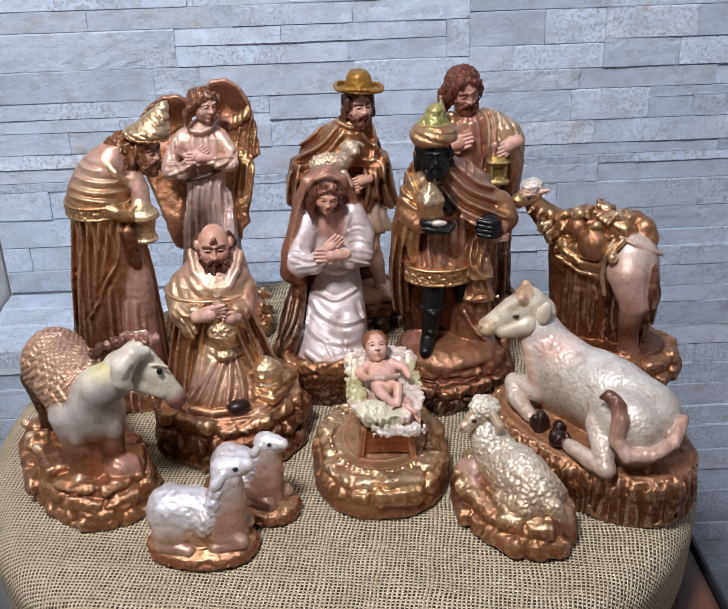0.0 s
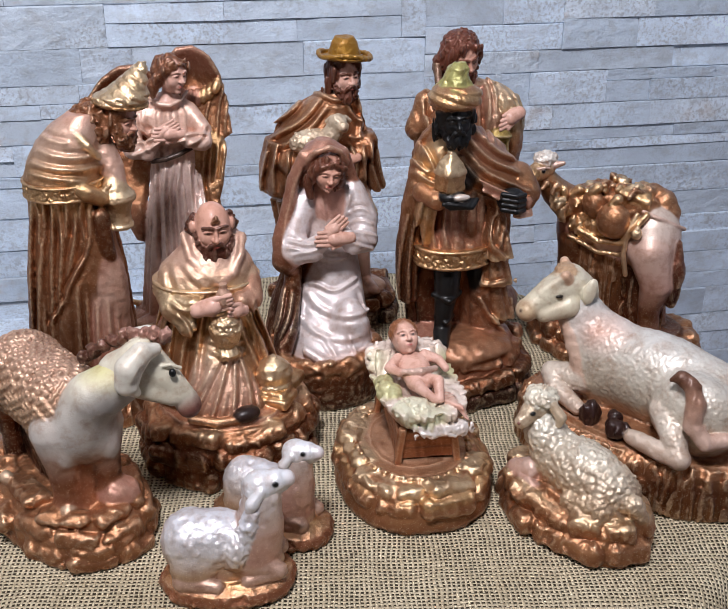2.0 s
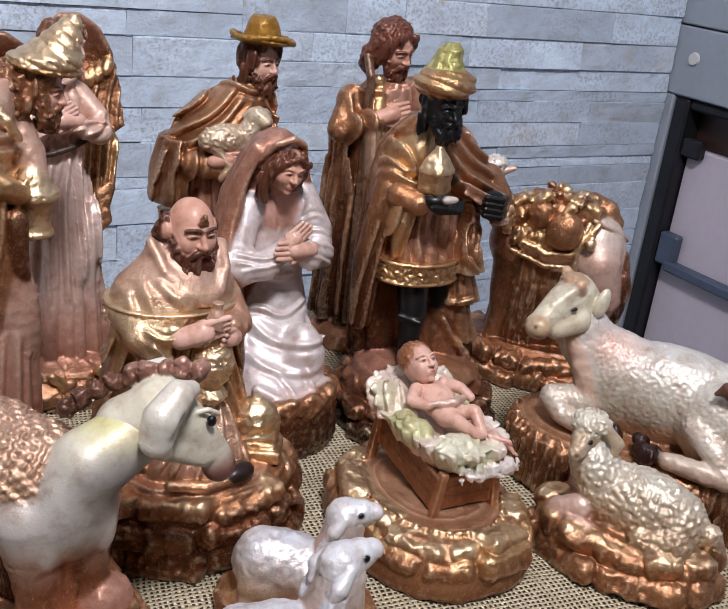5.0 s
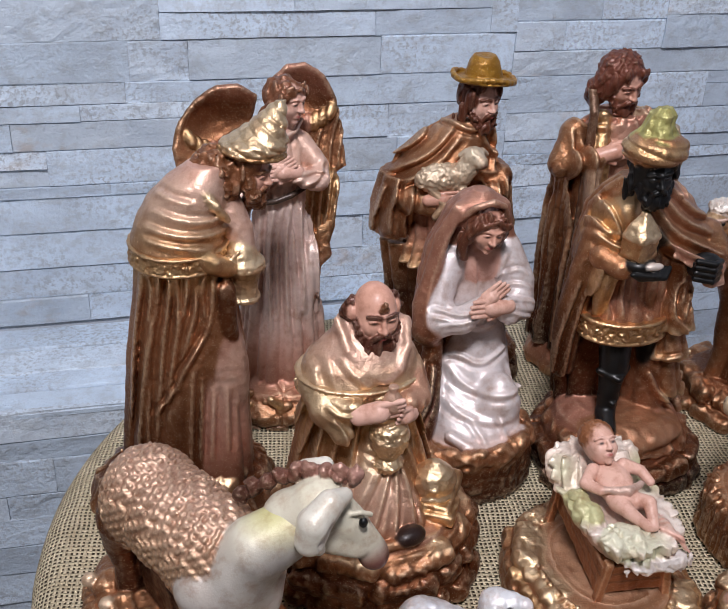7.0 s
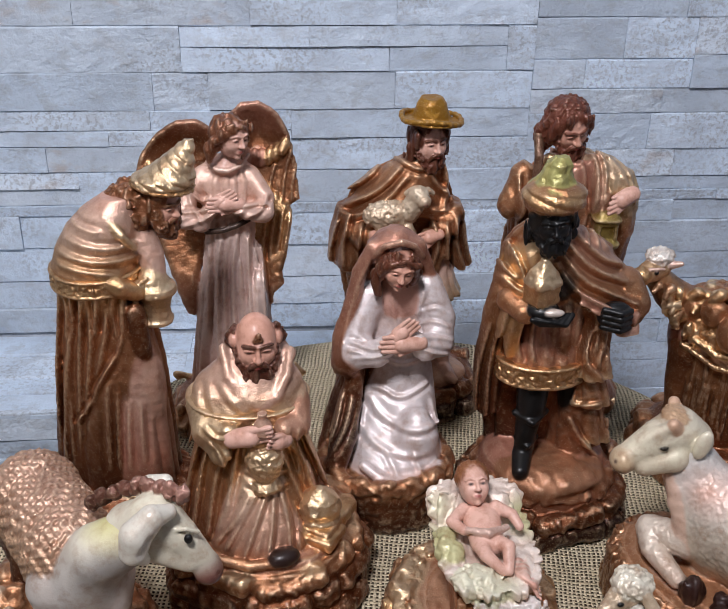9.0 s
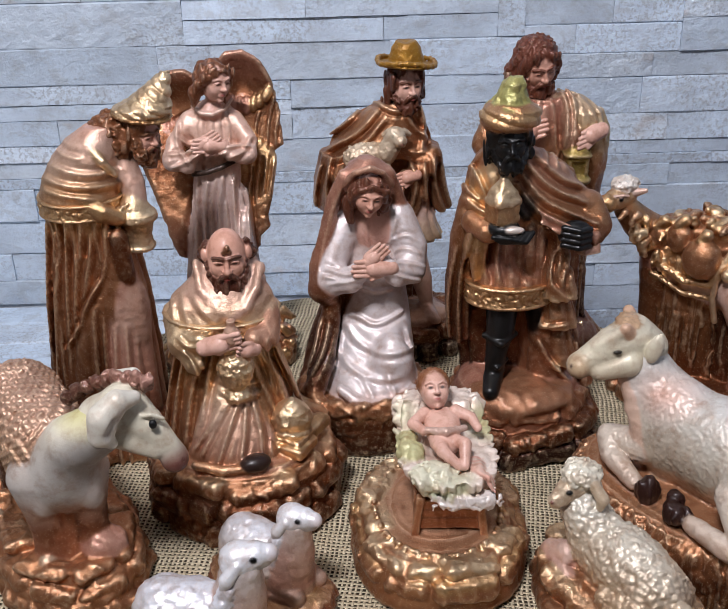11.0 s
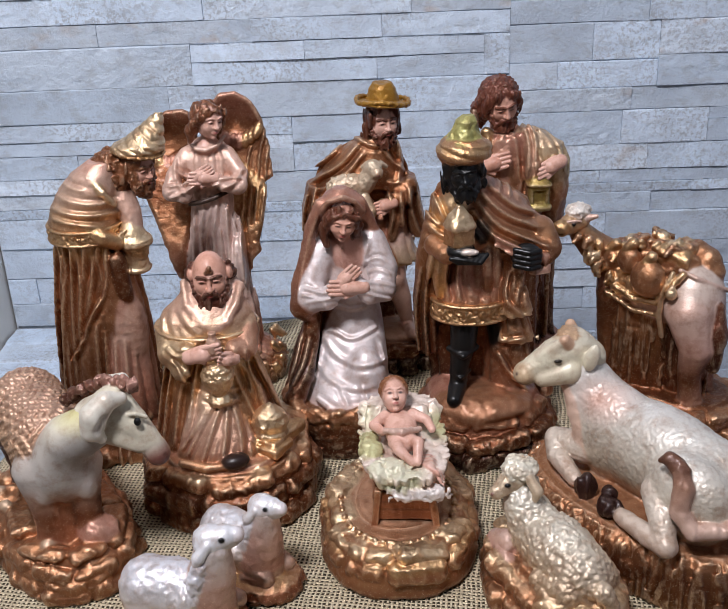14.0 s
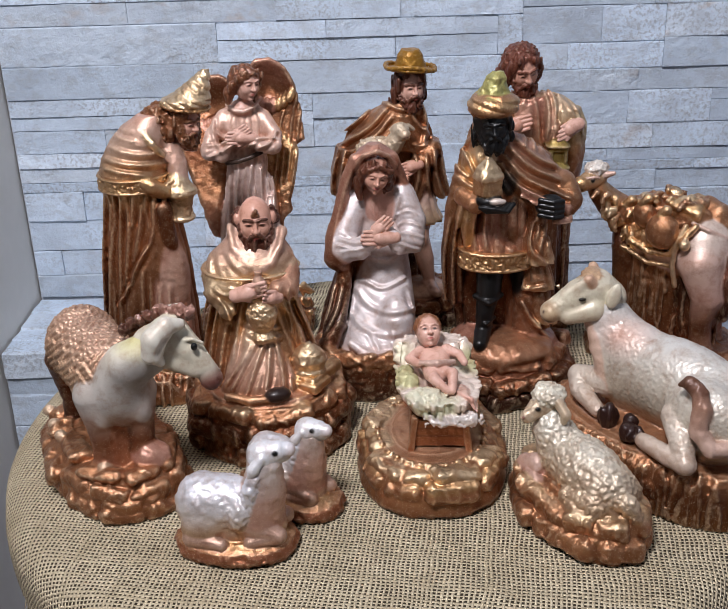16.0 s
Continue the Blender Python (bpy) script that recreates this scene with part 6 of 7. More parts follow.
    g.ball((-4, -28, 64), (13, 9, 5), (0.68, 0.66, 0.50, 0.15), 2, rot=turn(0, 12), bump=lumps(1.6, 3.4))
    g.ball((-15, -4, 66), (6, 13, 5), (0.56, 0.55, 0.30, 0.15), 2, rot=turn(10, 8), bump=lumps(1.2, 4))
    for i in range(9):
        g.rope([(9 + i * 0.8, -16 - i * 1.2, 66), (18 + i * 0.6, -16 - i * 2.2, 65.5), (29 - i * 0.4, -15 - i * 2.8, 60)], [1.0, 1.7, 1.2], ((0.72, 0.42, 0.34, 0.15), CLOTH)[i % 2], 0.6)
    g.robe([(50, 12, -36, 16, 3.4), (53, 12, -36, 17, 4), (57, 12, -35, 16, 3.4)], (0.80, 0.74, 0.70, 0.2), 1, bump=wool(1.0, 2.6))
    g.crinkle(0.9, 6, way=(0.3, 1, 0.2), draw=0.4, seed=3)
    # the child
    g = f.fine((-24, -34, 58), (32, 20, 92), 0.55)
    g.ball((3, 3, 74), (10, 13, 7), FAIR, 2.5, rot=turn(-4, 16))
    g.ball((4, -8, 71), (9, 8, 6.5), FAIR, 2.5)
    g.rope([(-6, 10, 78), (-13, 3, 76), (-8, -4, 76)], [3.6, 3.2, 2.6], FAIR, 1)
    g.rope([(11, 10, 79), (19, 6, 77), (22, 0, 74)], [3.6, 3, 2.4], FAIR, 1)
    g.rope([(0, -10, 72), (1, -19, 73), (9, -26, 68)], [4.4, 3.6, 2.4], FAIR, 1.2)
    g.rope([(8, -9, 72), (13, -16, 75), (12, -26, 68)], [4.4, 3.6, 2.4], FAIR, 1.2)
    g.rope([(-6, -5, 77), (4, -10, 79), (14, -4, 77)], [1.8, 2.4, 1.8], CRM, 1.0, bump=strands(0.4, 2))
    L, R, g = head(f, (0, 19, 87), 11.2, yaw=4, pitch=-34, skin=FAIR, beard=False, hair=(0.30, 0.12, 0.05, 0.2), bald=True, eyes=(0.03, 0.05, 0.06, 0))
    g.ball(L(0, 0.22, 0.36), np.array((0.82, 0.84, 0.78)) * 11.2, (0.30, 0.12, 0.05, 0.2), 0.8, rot=R, bump=wool(1.0, 2.4))
    return f.done("crib_figurine", (0.026, 0.59), "copper rock base with infant in a cloth-lined crib", "figurine", SET)


def donkey():
    f = Clay((-76, -98, -3), (66, 62, 122), 0.9)
    A, R = spots(-57, (-8, -18))          # along: towards the chest
    f.robe([(0, -8, -18, 69, 40), (4, -8, -18, 70, 41), (14, -8, -18, 68, 39), (22, -8, -18, 62, 33), (27, -8, -18, 54, 28)], [(0, COP), (14, BRZ), (26, BRZ)], 2, spin=-57, power=2.4, bump=crag(1.6, 11))
    stones(f, -8, -18, 71, 42, ((-2, 11, 12, 2, [(0, COP), (10, BRZ)]), (10, 21, 10, 4, [(10, COP), (20, BRZ)]), (20, 29, 9, 10, [(20, COP), (28, BRZ)])), spin=-57, seed=21)
    for x, y in ((-52, -24), (-32, -27), (-14, -28), (42, -18)):
        f.ball(A(x, y, 28), (4.2, 4.2, 4), (0.62, 0.46, 0.32, 0.5), 1.0)
    f.ball(A(47, 12, 30), (9, 12, 9), (0.5, 0.26, 0.19, 0.4), 2, rot=R, bump=lumps(1, 5))
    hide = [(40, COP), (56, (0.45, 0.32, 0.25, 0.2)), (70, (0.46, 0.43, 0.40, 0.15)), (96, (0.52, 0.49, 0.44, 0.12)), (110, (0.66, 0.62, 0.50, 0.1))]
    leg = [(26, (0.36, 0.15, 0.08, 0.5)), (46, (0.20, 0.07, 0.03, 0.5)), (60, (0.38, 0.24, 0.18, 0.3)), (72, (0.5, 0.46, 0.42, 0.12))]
    for x, y in ((30, -13), (38, 9)):
        f.rope([A(x, y, 74), A(x + 2, y, 52), A(x + 3, y, 40), A(x + 4, y, 27)], [14, 9, 7.5, 8.5], leg, 4)
        f.ball(A(x + 5, y, 66), (9, 7.5, 13), (0.55, 0.50, 0.46, 0.12), 3, rot=R)
        f.ball(A(x + 4, y, 46), (7, 6.5, 6), leg, 2)
    for x, y in ((-34, -11), (-28, 11)):
        f.rope([A(x, y, 72), A(x - 6, y, 55), A(x - 2, y, 41), A(x - 2, y, 27)], [14, 9, 6.5, 7], [(26, DBR), (66, COP)], 2)
    f.robe([(24, *A(36, 0, 0)[:2], 7, 14), (60, *A(34, 0, 0)[:2], 8, 14)], [(24, (0.34, 0.14, 0.07, 0.5)), (60, (0.26, 0.10, 0.05, 0.5))], 3, spin=-57, bump=grass(1.2, 4))
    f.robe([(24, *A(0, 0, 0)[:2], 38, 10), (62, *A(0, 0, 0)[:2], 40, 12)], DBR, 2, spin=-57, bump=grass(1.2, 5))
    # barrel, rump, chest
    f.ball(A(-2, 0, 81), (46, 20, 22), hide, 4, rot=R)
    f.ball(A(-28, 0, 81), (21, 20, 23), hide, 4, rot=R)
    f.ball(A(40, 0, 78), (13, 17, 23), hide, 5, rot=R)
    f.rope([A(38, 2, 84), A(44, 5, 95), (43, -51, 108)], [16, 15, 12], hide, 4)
    # knitted blanket over the back, from the tail to the shoulder
    bl = [(60, (0.42, 0.24, 0.13, 0.65)), (84, (0.50, 0.31, 0.19, 0.6)), (106, (0.52, 0.33, 0.24, 0.5))]
    f.ball(A(-5, 0, 82), (45, 23.5, 25.5), bl, 0.8, rot=R, bump=knit(1.4, 4.6))
    f.ball(A(18, 0, 80), (27, 24, 26), bl, 0.8, rot=R, bump=knit(1.4, 4.6))
    f.ball(A(-27, 0, 82), (24, 24, 27), bl, 0.8, rot=R, bump=knit(1.4, 4.6))
    f.rope([A(-48, 4, 86), A(-53, 6, 64), A(-51, 7, 48)], [3.5, 3, 4.5], COP, 1.5)
    # grey neck patch, with shading of the underside painted into it
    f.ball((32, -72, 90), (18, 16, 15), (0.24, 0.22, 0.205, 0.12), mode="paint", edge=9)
    f.ball((30, -50, 112), (13, 12, 9), (0.62, 0.58, 0.28, 0.1), mode="paint", edge=7)
    # head with a heavy folded ear and a knobbed mane
    g = f.fine((6, -84, 74), (88, -22, 140), 0.6)
    hd = [(84, (0.60, 0.50, 0.42, 0.1)), (96, (0.66, 0.62, 0.50, 0.1)), (120, (0.70, 0.66, 0.52, 0.1))]
    g.rope([(36, -48, 106), (46, -52, 112)], [13, 13], hide, 3)
    g.rope([(48, -52, 115), (58, -55, 107), (69, -57, 93)], [12.5, 9.2, 6.4], hd, 2.5)
    g.rope([(48, -57, 102), (62, -60, 95)], [7.5, 4.5], hd, 3)
    g.rope([(58, -61, 115.5), (63, -62, 116.5), (68, -60, 113)], 1.2, hd, 1.4)
    g.rope([(66, -58, 104), (71, -58, 96)], [3, 3], hd, 2)
    g.ball((71, -57.5, 88), (7, 7.2, 7.4), [(80, (0.10, 0.028, 0.02, 0.1)), (88, (0.22, 0.085, 0.06, 0.1)), (98, (0.55, 0.44, 0.36, 0.1))], 2.5, edge=3)
    g.ball((75, -60, 85), (8, 9, 8), (0.15, 0.05, 0.04, 0.1), mode="paint", edge=6)
    g.rope([(79, -60, 84), (72, -66, 84), (66, -66, 86)], 0.8, DBR, 0.3, mode="cut")
    g.rope([(79, -60, 84), (72, -66, 84), (66, -66, 86)], 1.0, (0.12, 0.03, 0.025, 0), mode="paint")
    g.ball((77, -63, 90), 1.5, DBR, 0.6, mode="cut")
    g.ball((64, -64, 112.5), (2.0, 1.8, 2.5), BLK, 0.4)
    EAR = (0.72, 0.69, 0.60, 0.15)
    g.rope([(56, -61, 126), (49, -66, 127), (42, -69, 120), (40, -69, 111), (44, -68, 105)], [3.6, 6, 7.5, 6.5, 3], EAR, 1.5)
    g.rope([(50, -74, 120), (46, -76, 113), (46, -75, 108)], [3, 3.2, 2], (0.50, 0.46, 0.42, 0.1), 1.2, mode="cut")
    g.rope([(52, -40, 126), (44, -36, 124)], [4, 3], EAR, 1.5)
    for i in range(9):
        u = i / 8
        g.ball((16 + 46 * u, -34 - 22 * u + 5 * math.sin(u * 3), 109 + 20 * math.sin(u * 1.5) + 1.5), (3.4 + 0.8 * (i % 2), 3.6, 4.2 + (i * 5 % 3) * 0.5), [(110, (0.07, 0.025, 0.015, 0.3)), (124, (0.14, 0.05, 0.03, 0.3)), (133, (0.34, 0.18, 0.14, 0.25))], 1.0, rot=turn(-28, 0, 12 * math.sin(i * 2.3)), bump=lumps(1.2, 3, i))
    return f.done("donkey_figurine", (-0.18, 0.61), "cream donkey with golden nubbly blanket on a rock base", "figurine", SET)


def cow():
    f = Clay((-86, -102, -3), (80, 72, 112), 0.85)
    A, R = spots(-51, (0, -15))           # along: from the head to the rump
    f.robe([(0, -1, -14, 81, 48), (4, -1, -14, 83, 50), (30, -1, -14, 81, 47), (34, -1, -14, 77, 44)], [(0, (0.20, 0.085, 0.03, 0.7)), (20, COP), (34, BRZ)], 1.5, spin=-51, power=2.2, bump=grass(1.7, 3.0, 2))
    f.robe([(28, -1, -14, 76, 43), (35, -1, -14, 75, 42), (37, -1, -14, 60, 30)], (0.40, 0.19, 0.095, 0.4), 1.0, spin=-51, power=2.2, bump=lumps(0.6, 12))
    f.robe([(32, *A(52, 6, 0)[:2], 26, 30), (44, *A(50, 6, 0)[:2], 20, 24)], (0.34, 0.15, 0.075, 0.5), 2, spin=-51, bump=lumps(1.0, 6))
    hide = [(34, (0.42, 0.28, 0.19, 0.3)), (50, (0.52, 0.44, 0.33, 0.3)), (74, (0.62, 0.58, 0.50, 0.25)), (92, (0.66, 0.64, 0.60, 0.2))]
    fur = wool(0.8, 2.1, 5)
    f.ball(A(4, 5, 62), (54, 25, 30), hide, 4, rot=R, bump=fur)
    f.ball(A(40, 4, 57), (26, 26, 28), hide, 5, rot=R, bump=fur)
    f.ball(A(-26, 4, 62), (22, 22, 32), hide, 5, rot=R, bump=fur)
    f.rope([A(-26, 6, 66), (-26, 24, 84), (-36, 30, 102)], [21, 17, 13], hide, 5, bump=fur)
    f.rope([(-30, 6, 54), (-37, 14, 74), (-42, 21, 90)], [8, 6, 4], (0.62, 0.44, 0.34, 0.15), 4, bump=lumps(0.6, 5))
    f.ball((-24, 4, 88), (15, 12, 9), (0.72, 0.50, 0.42, 0.1), mode="paint", edge=9)
    # folded legs with dark tufted hooves
    lg = [(34, (0.52, 0.34, 0.25, 0.2)), (52, (0.64, 0.56, 0.47, 0.2))]
    HOOF = (0.028, 0.010, 0.008, 0.1)
    f.rope([A(-38, -10, 52), A(-58, -14, 51), A(-50, -22, 46), A(-30, -29, 42)], [10, 7.5, 6.5, 5], lg, 2.5, bump=fur)
    f.ball(A(-20, -31, 43), (5.5, 6.5, 9), HOOF, 0.8, rot=R, bump=strands(2.0, 2.6))
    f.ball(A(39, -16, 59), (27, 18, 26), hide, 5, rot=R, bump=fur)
    f.rope([A(24, -26, 60), A(36, -35, 52), A(44, -42, 43)], [8, 7.5, 6], lg, 3, bump=fur)
    f.rope([A(45, -42, 42), A(30, -41, 42), A(12, -38, 42)], [6, 6, 5], lg, 2, bump=lumps(0.5, 4))
    f.ball(A(1, -36, 42), (8.5, 6.5, 6.5), HOOF, 0.8, rot=R, bump=strands(2.0, 2.6))
    f.ball(A(-4, -29, 46), (5, 4, 4), HOOF, 1.0, rot=R, bump=strands(1.0, 2.6))
    # tail drawn round the haunch, its brown tuft turned up over the thigh
    tl = [(38, (0.66, 0.46, 0.38, 0.15)), (60, (0.58, 0.40, 0.32, 0.15)), (78, (0.34, 0.19, 0.13, 0.15)), (92, (0.13, 0.055, 0.035, 0.15))]
    f.rope([A(66, 8, 68), A(71, -8, 60), A(66, -24, 56), A(55, -35, 55), A(46, -36, 64), A(45, -32, 76), A(39, -29, 86)], [4, 4.4, 4.6, 5, 5.4, 5.6, 4.2], tl, 1.6, bump=strands(0.7, 2.4))
    f.rope([A(41, -29, 84), A(34, -30, 88), A(28, -31, 85)], [4.6, 4.2, 1.6], (0.14, 0.06, 0.035, 0.15), 1, bump=strands(0.9, 2.4))
    # head: tapered muzzle, bony brow, drooping ears and horn buds
    g = f.fine((-86, -2, 78), (-8, 56, 138), 0.65)
    hc = [(92, (0.62, 0.54, 0.40, 0.12)), (108, (0.68, 0.63, 0.48, 0.1)), (126, (0.66, 0.60, 0.48, 0.1))]
    g.rope([(-30, 30, 104), (-38, 29, 112), (-50, 26, 109), (-62, 24, 102), (-68, 23, 98)], [12, 12, 9.8, 7.6, 6.8], hc, 3, bump=wool(0.35, 1.8))
    g.rope([(-42, 20, 100), (-58, 19, 96)], [8, 5.5], hc, 3)
    g.ball((-69, 22, 98), (6.6, 8.2, 7), [(90, (0.42, 0.27, 0.17, 0.1)), (101, (0.58, 0.44, 0.28, 0.1))], 1.5, edge=2)
    for m in (-1, 1):
        g.ball((-74, 22 + 4 * m, 100), (1.4, 1.2, 1.2), (0.06, 0.02, 0.02, 0), mode="paint", edge=0.5)
    g.rope([(-76, 18, 94), (-69, 14.5, 93.5), (-62, 14, 95)], 0.7, None, 0.3, mode="cut")
    g.rope([(-76, 18, 94), (-69, 14.5, 93.5), (-62, 14, 95)], 0.9, (0.20, 0.08, 0.05, 0), mode="paint")
    g.ball((-50, 16, 109), (2.4, 1.6, 1.3), (0.02, 0.015, 0.01, 0), 0.4)
    g.rope([(-60, 22, 110), (-48, 20, 119)], [2.4, 2.8], hc, 3)
    BUD = (0.58, 0.38, 0.26, 0.1)
    g.rope([(-44, 21, 118), (-46, 19, 121.5)], [4.2, 3.2], BUD, 1.2)
    g.rope([(-38, 37, 119), (-39, 39, 122.5)], [4.2, 3.2], BUD, 1.2)
    g.ball((-41, 29, 120.5), (7.5, 9, 4), (0.50, 0.33, 0.20, 0.2), 2.5, bump=wool(1.2, 2.6))
    g.ball((-30, 15, 111), (4.5, 3.2, 9), hc, 2, rot=turn(0, 0, 14))
    return f.done("cow_figurine", (0.175, 0.59), "white cow lying on an oval bronze grassy base", "figurine", SET)


def camel():
    f = Clay((-92, -86, -3), (66, 70, 168), 0.9)
    B, R = spots(-44, (-4, -8))

    def A(x, y, z):
        return B(x * (0.78 if x > 0 else 1.0), y, z)
    f.robe([(0, 0, -6, 66, 42), (6, 0, -6, 67, 43), (20, 0, -6, 60, 36), (26, 0, -6, 52, 30)], [(0, BRZ), (26, COP)], 2.5, spin=-44, power=2.3)
    stones(f, 0, -6, 70, 46, ((-2, 12, 13, 2, [(0, COP), (11, BRZ)]), (11, 24, 11, 6, [(11, COP), (23, BRZ)])), spin=-44, seed=31)
    # grassy stump that carries the body, and the legs
    f.robe([(20, *A(-12, -2, 0)[:2], 28, 18), (60, *A(-13, -2, 0)[:2], 26, 18), (96, *A(-12, 0, 0)[:2], 27, 20)], [(20, COP), (60, (0.26, 0.11, 0.045, 0.75)), (96, BRZ)], 3, spin=-44, bump=grass(2.2, 3.6, 7))
    leg = [(20, (0.55, 0.30, 0.2, 0.5)), (44, COP), (70, (0.55, 0.33, 0.26, 0.3)), (90, (0.66, 0.46, 0.38, 0.25))]
    for x, y in ((36, -12), (32, 13)):
        f.rope([A(x, y, 92), A(x + 10, y, 68), A(x + 6, y, 48), A(x + 10, y, 20)], [16, 12, 8, 8.5], leg, 3)
    f.robe([(18, *A(24, 0, 0)[:2], 22, 10), (84, *A(20, 0, 0)[:2], 22, 12)], [(18, COP), (84, DBR)], 3, spin=-44, bump=grass(1.8, 4))
    for x, y in ((-32, -11), (-34, 12)):
        f.rope([A(x, y, 88), A(x - 3, y, 62), A(x - 2, y, 44), A(x - 4, y, 22)], [12, 8, 6.5, 7], [(20, BRZ), (90, COP)], 2.5)
    hide = [(60, COP), (78, (0.5, 0.28, 0.2, 0.4)), (94, CRM), (116, (0.74, 0.62, 0.54, 0.25))]
    f.ball(A(0, 0, 98), (42, 22, 22), hide, 4, rot=R)
    f.ball(A(30, 0, 100), (22, 22, 25), hide, 5, rot=R)
    f.ball(A(-32, 0, 96), (18, 19, 21), [(70, COP), (110, ROSE)], 5, rot=R)
    f.rope([A(58, -4, 100), A(62, -6, 78), A(60, -6, 54)], [3, 6, 4.5], [(50, DBR), (96, (0.16, 0.05, 0.025, 0.4))], 2.5, bump=strands(1.2, 3))
    # neck down and up, small raised head, shaggy at the throat
    nk = [(80, BRZ), (130, BRZ), (150, (0.56, 0.38, 0.22, 0.55))]
    f.rope([A(-26, 0, 106), (-36, 14, 114), (-50, 12, 126), (-60, 8, 137), (-65, 5, 146)], [19, 14, 11, 8.5, 7], nk, 4)
    rnd = random.Random(12)
    for i in range(26):
        u = rnd.random()
        c = np.array((-34, 2, 100)) * (1 - u) + np.array((-64, 1, 140)) * u + np.array((rnd.uniform(-6, 7), rnd.uniform(-6, 2), rnd.uniform(-6, 4)))
        f.rope([c, c + np.array((rnd.uniform(-5, 2), -2, rnd.uniform(-7, -2)))], [rnd.uniform(2.4, 3.8), 1.6], (GLD, BRZ, PGL)[i % 3], 0.8, bump=lumps(0.8, 3, i))
    g = f.fine((-92, -16, 130), (-44, 28, 168), 0.6)
    g.rope([(-64, 6, 148), (-71, 1, 147)], [8.4, 7], nk, 1.5)
    g.ball((-77, -3, 146), (6.4, 6.4, 6), GLD, 1.2)
    g.rope([(-82, -4, 143), (-77, -9, 143)], 0.8, DBR, 0.4, mode="cut")
    g.ball((-64, 5, 156), (9, 8.5, 5.5), (0.76, 0.72, 0.66, 0.2), 1.5, bump=wool(1.8, 3))
    g.rope([(-58, 0, 152), (-53, -3, 154)], [2.8, 1.6], CRM, 0.8)
    g.ball((-69, -5.4, 149.5), 1.6, BLK, 0.4)
    g.rope([(-73, -4.5, 151), (-68, -5.5, 152), (-64, -4, 151)], 1.0, CRM, 0.6)
    # saddle cloth, cords, heaped baggage
    f.ball(A(-8, 0, 106), (32, 24, 18), [(86, BRZ), (118, GLD)], 1.2, rot=R, bump=wool(1.8, 4))
    f.ball(A(-6, 0, 121), (36, 18, 15), BRZ, 2, rot=R, bump=lumps(1.6, 6))
    for i in range(46):
        c = A(rnd.uniform(-36, 24), rnd.uniform(-17, 14), 0)
        z = 136 - 0.02 * ((c[0] + 4) ** 2 + (c[1] + 8) ** 2) ** 1.0 * 0.5 + rnd.uniform(-2, 3)
        p = np.array((c[0], c[1], z))
        f.rope([p, p + np.array((rnd.uniform(-6, 6), rnd.uniform(-5, 3), rnd.uniform(-4, 3)))], [rnd.uniform(2.6, 4.6), 1.8], (BRZ, GLD, PGL, COP)[i % 4], 0.8, bump=lumps(0.9, 3, i))
    for x, y, z, r in ((-16, -21, 124, 9), (2, -25, 116, 12.5), (-32, -16, 120, 7)):
        f.ball(A(x, y, z), (r, r * 0.8, r * 1.1), BRZ, 1.0, rot=R, bump=lumps(0.4, 8))
        f.rope([A(x - 2, y - 2, z + r), A(x + 2, y, z + r + 4)], [3, 4], GLD, 1)
    f.rope([A(22, 12, 128), A(34, 10, 124), A(42, 8, 118)], [9, 10, 8], BRZ, 2, bump=lumps(0.8, 7))
    f.box(A(14, -6, 130), (11, 9, 6), GLD, 2, 3, rot=turn(-30, 14, 10), bump=lumps(1.2, 5))
    f.rope([A(-32, -21, 104), A(-8, -25, 98), A(12, -25, 100), A(22, -24, 112), A(30, -18, 122)], 2.4, GLD, 1, bump=wool(0.8, 2.6))
    f.rope([A(-32, -21, 95), A(-8, -25, 89), A(14, -25, 91)], 1.8, GLD, 1, bump=wool(1, 3))
    f.rope([A(22, -20, 122), A(17, -25, 108), A(16, -26, 92), A(20, -25, 76)], 2.0, PGL, 0.8)
    f.rope([A(26, -16, 124), A(40, -13, 120), A(52, -4, 114), A(58, 8, 108)], 1.6, CRM, 0.8)
    f.ball(A(26, -26, 110), (4.4, 3.6, 4.6), PGL, 0.6)
    f.ball(A(26, -26, 114), 2.4, PGL, 0.6)
    return f.done("camel_figurine", (0.225, 0.735), "bronze camel laden with bundles and saddle cloth", "figurine", SET)


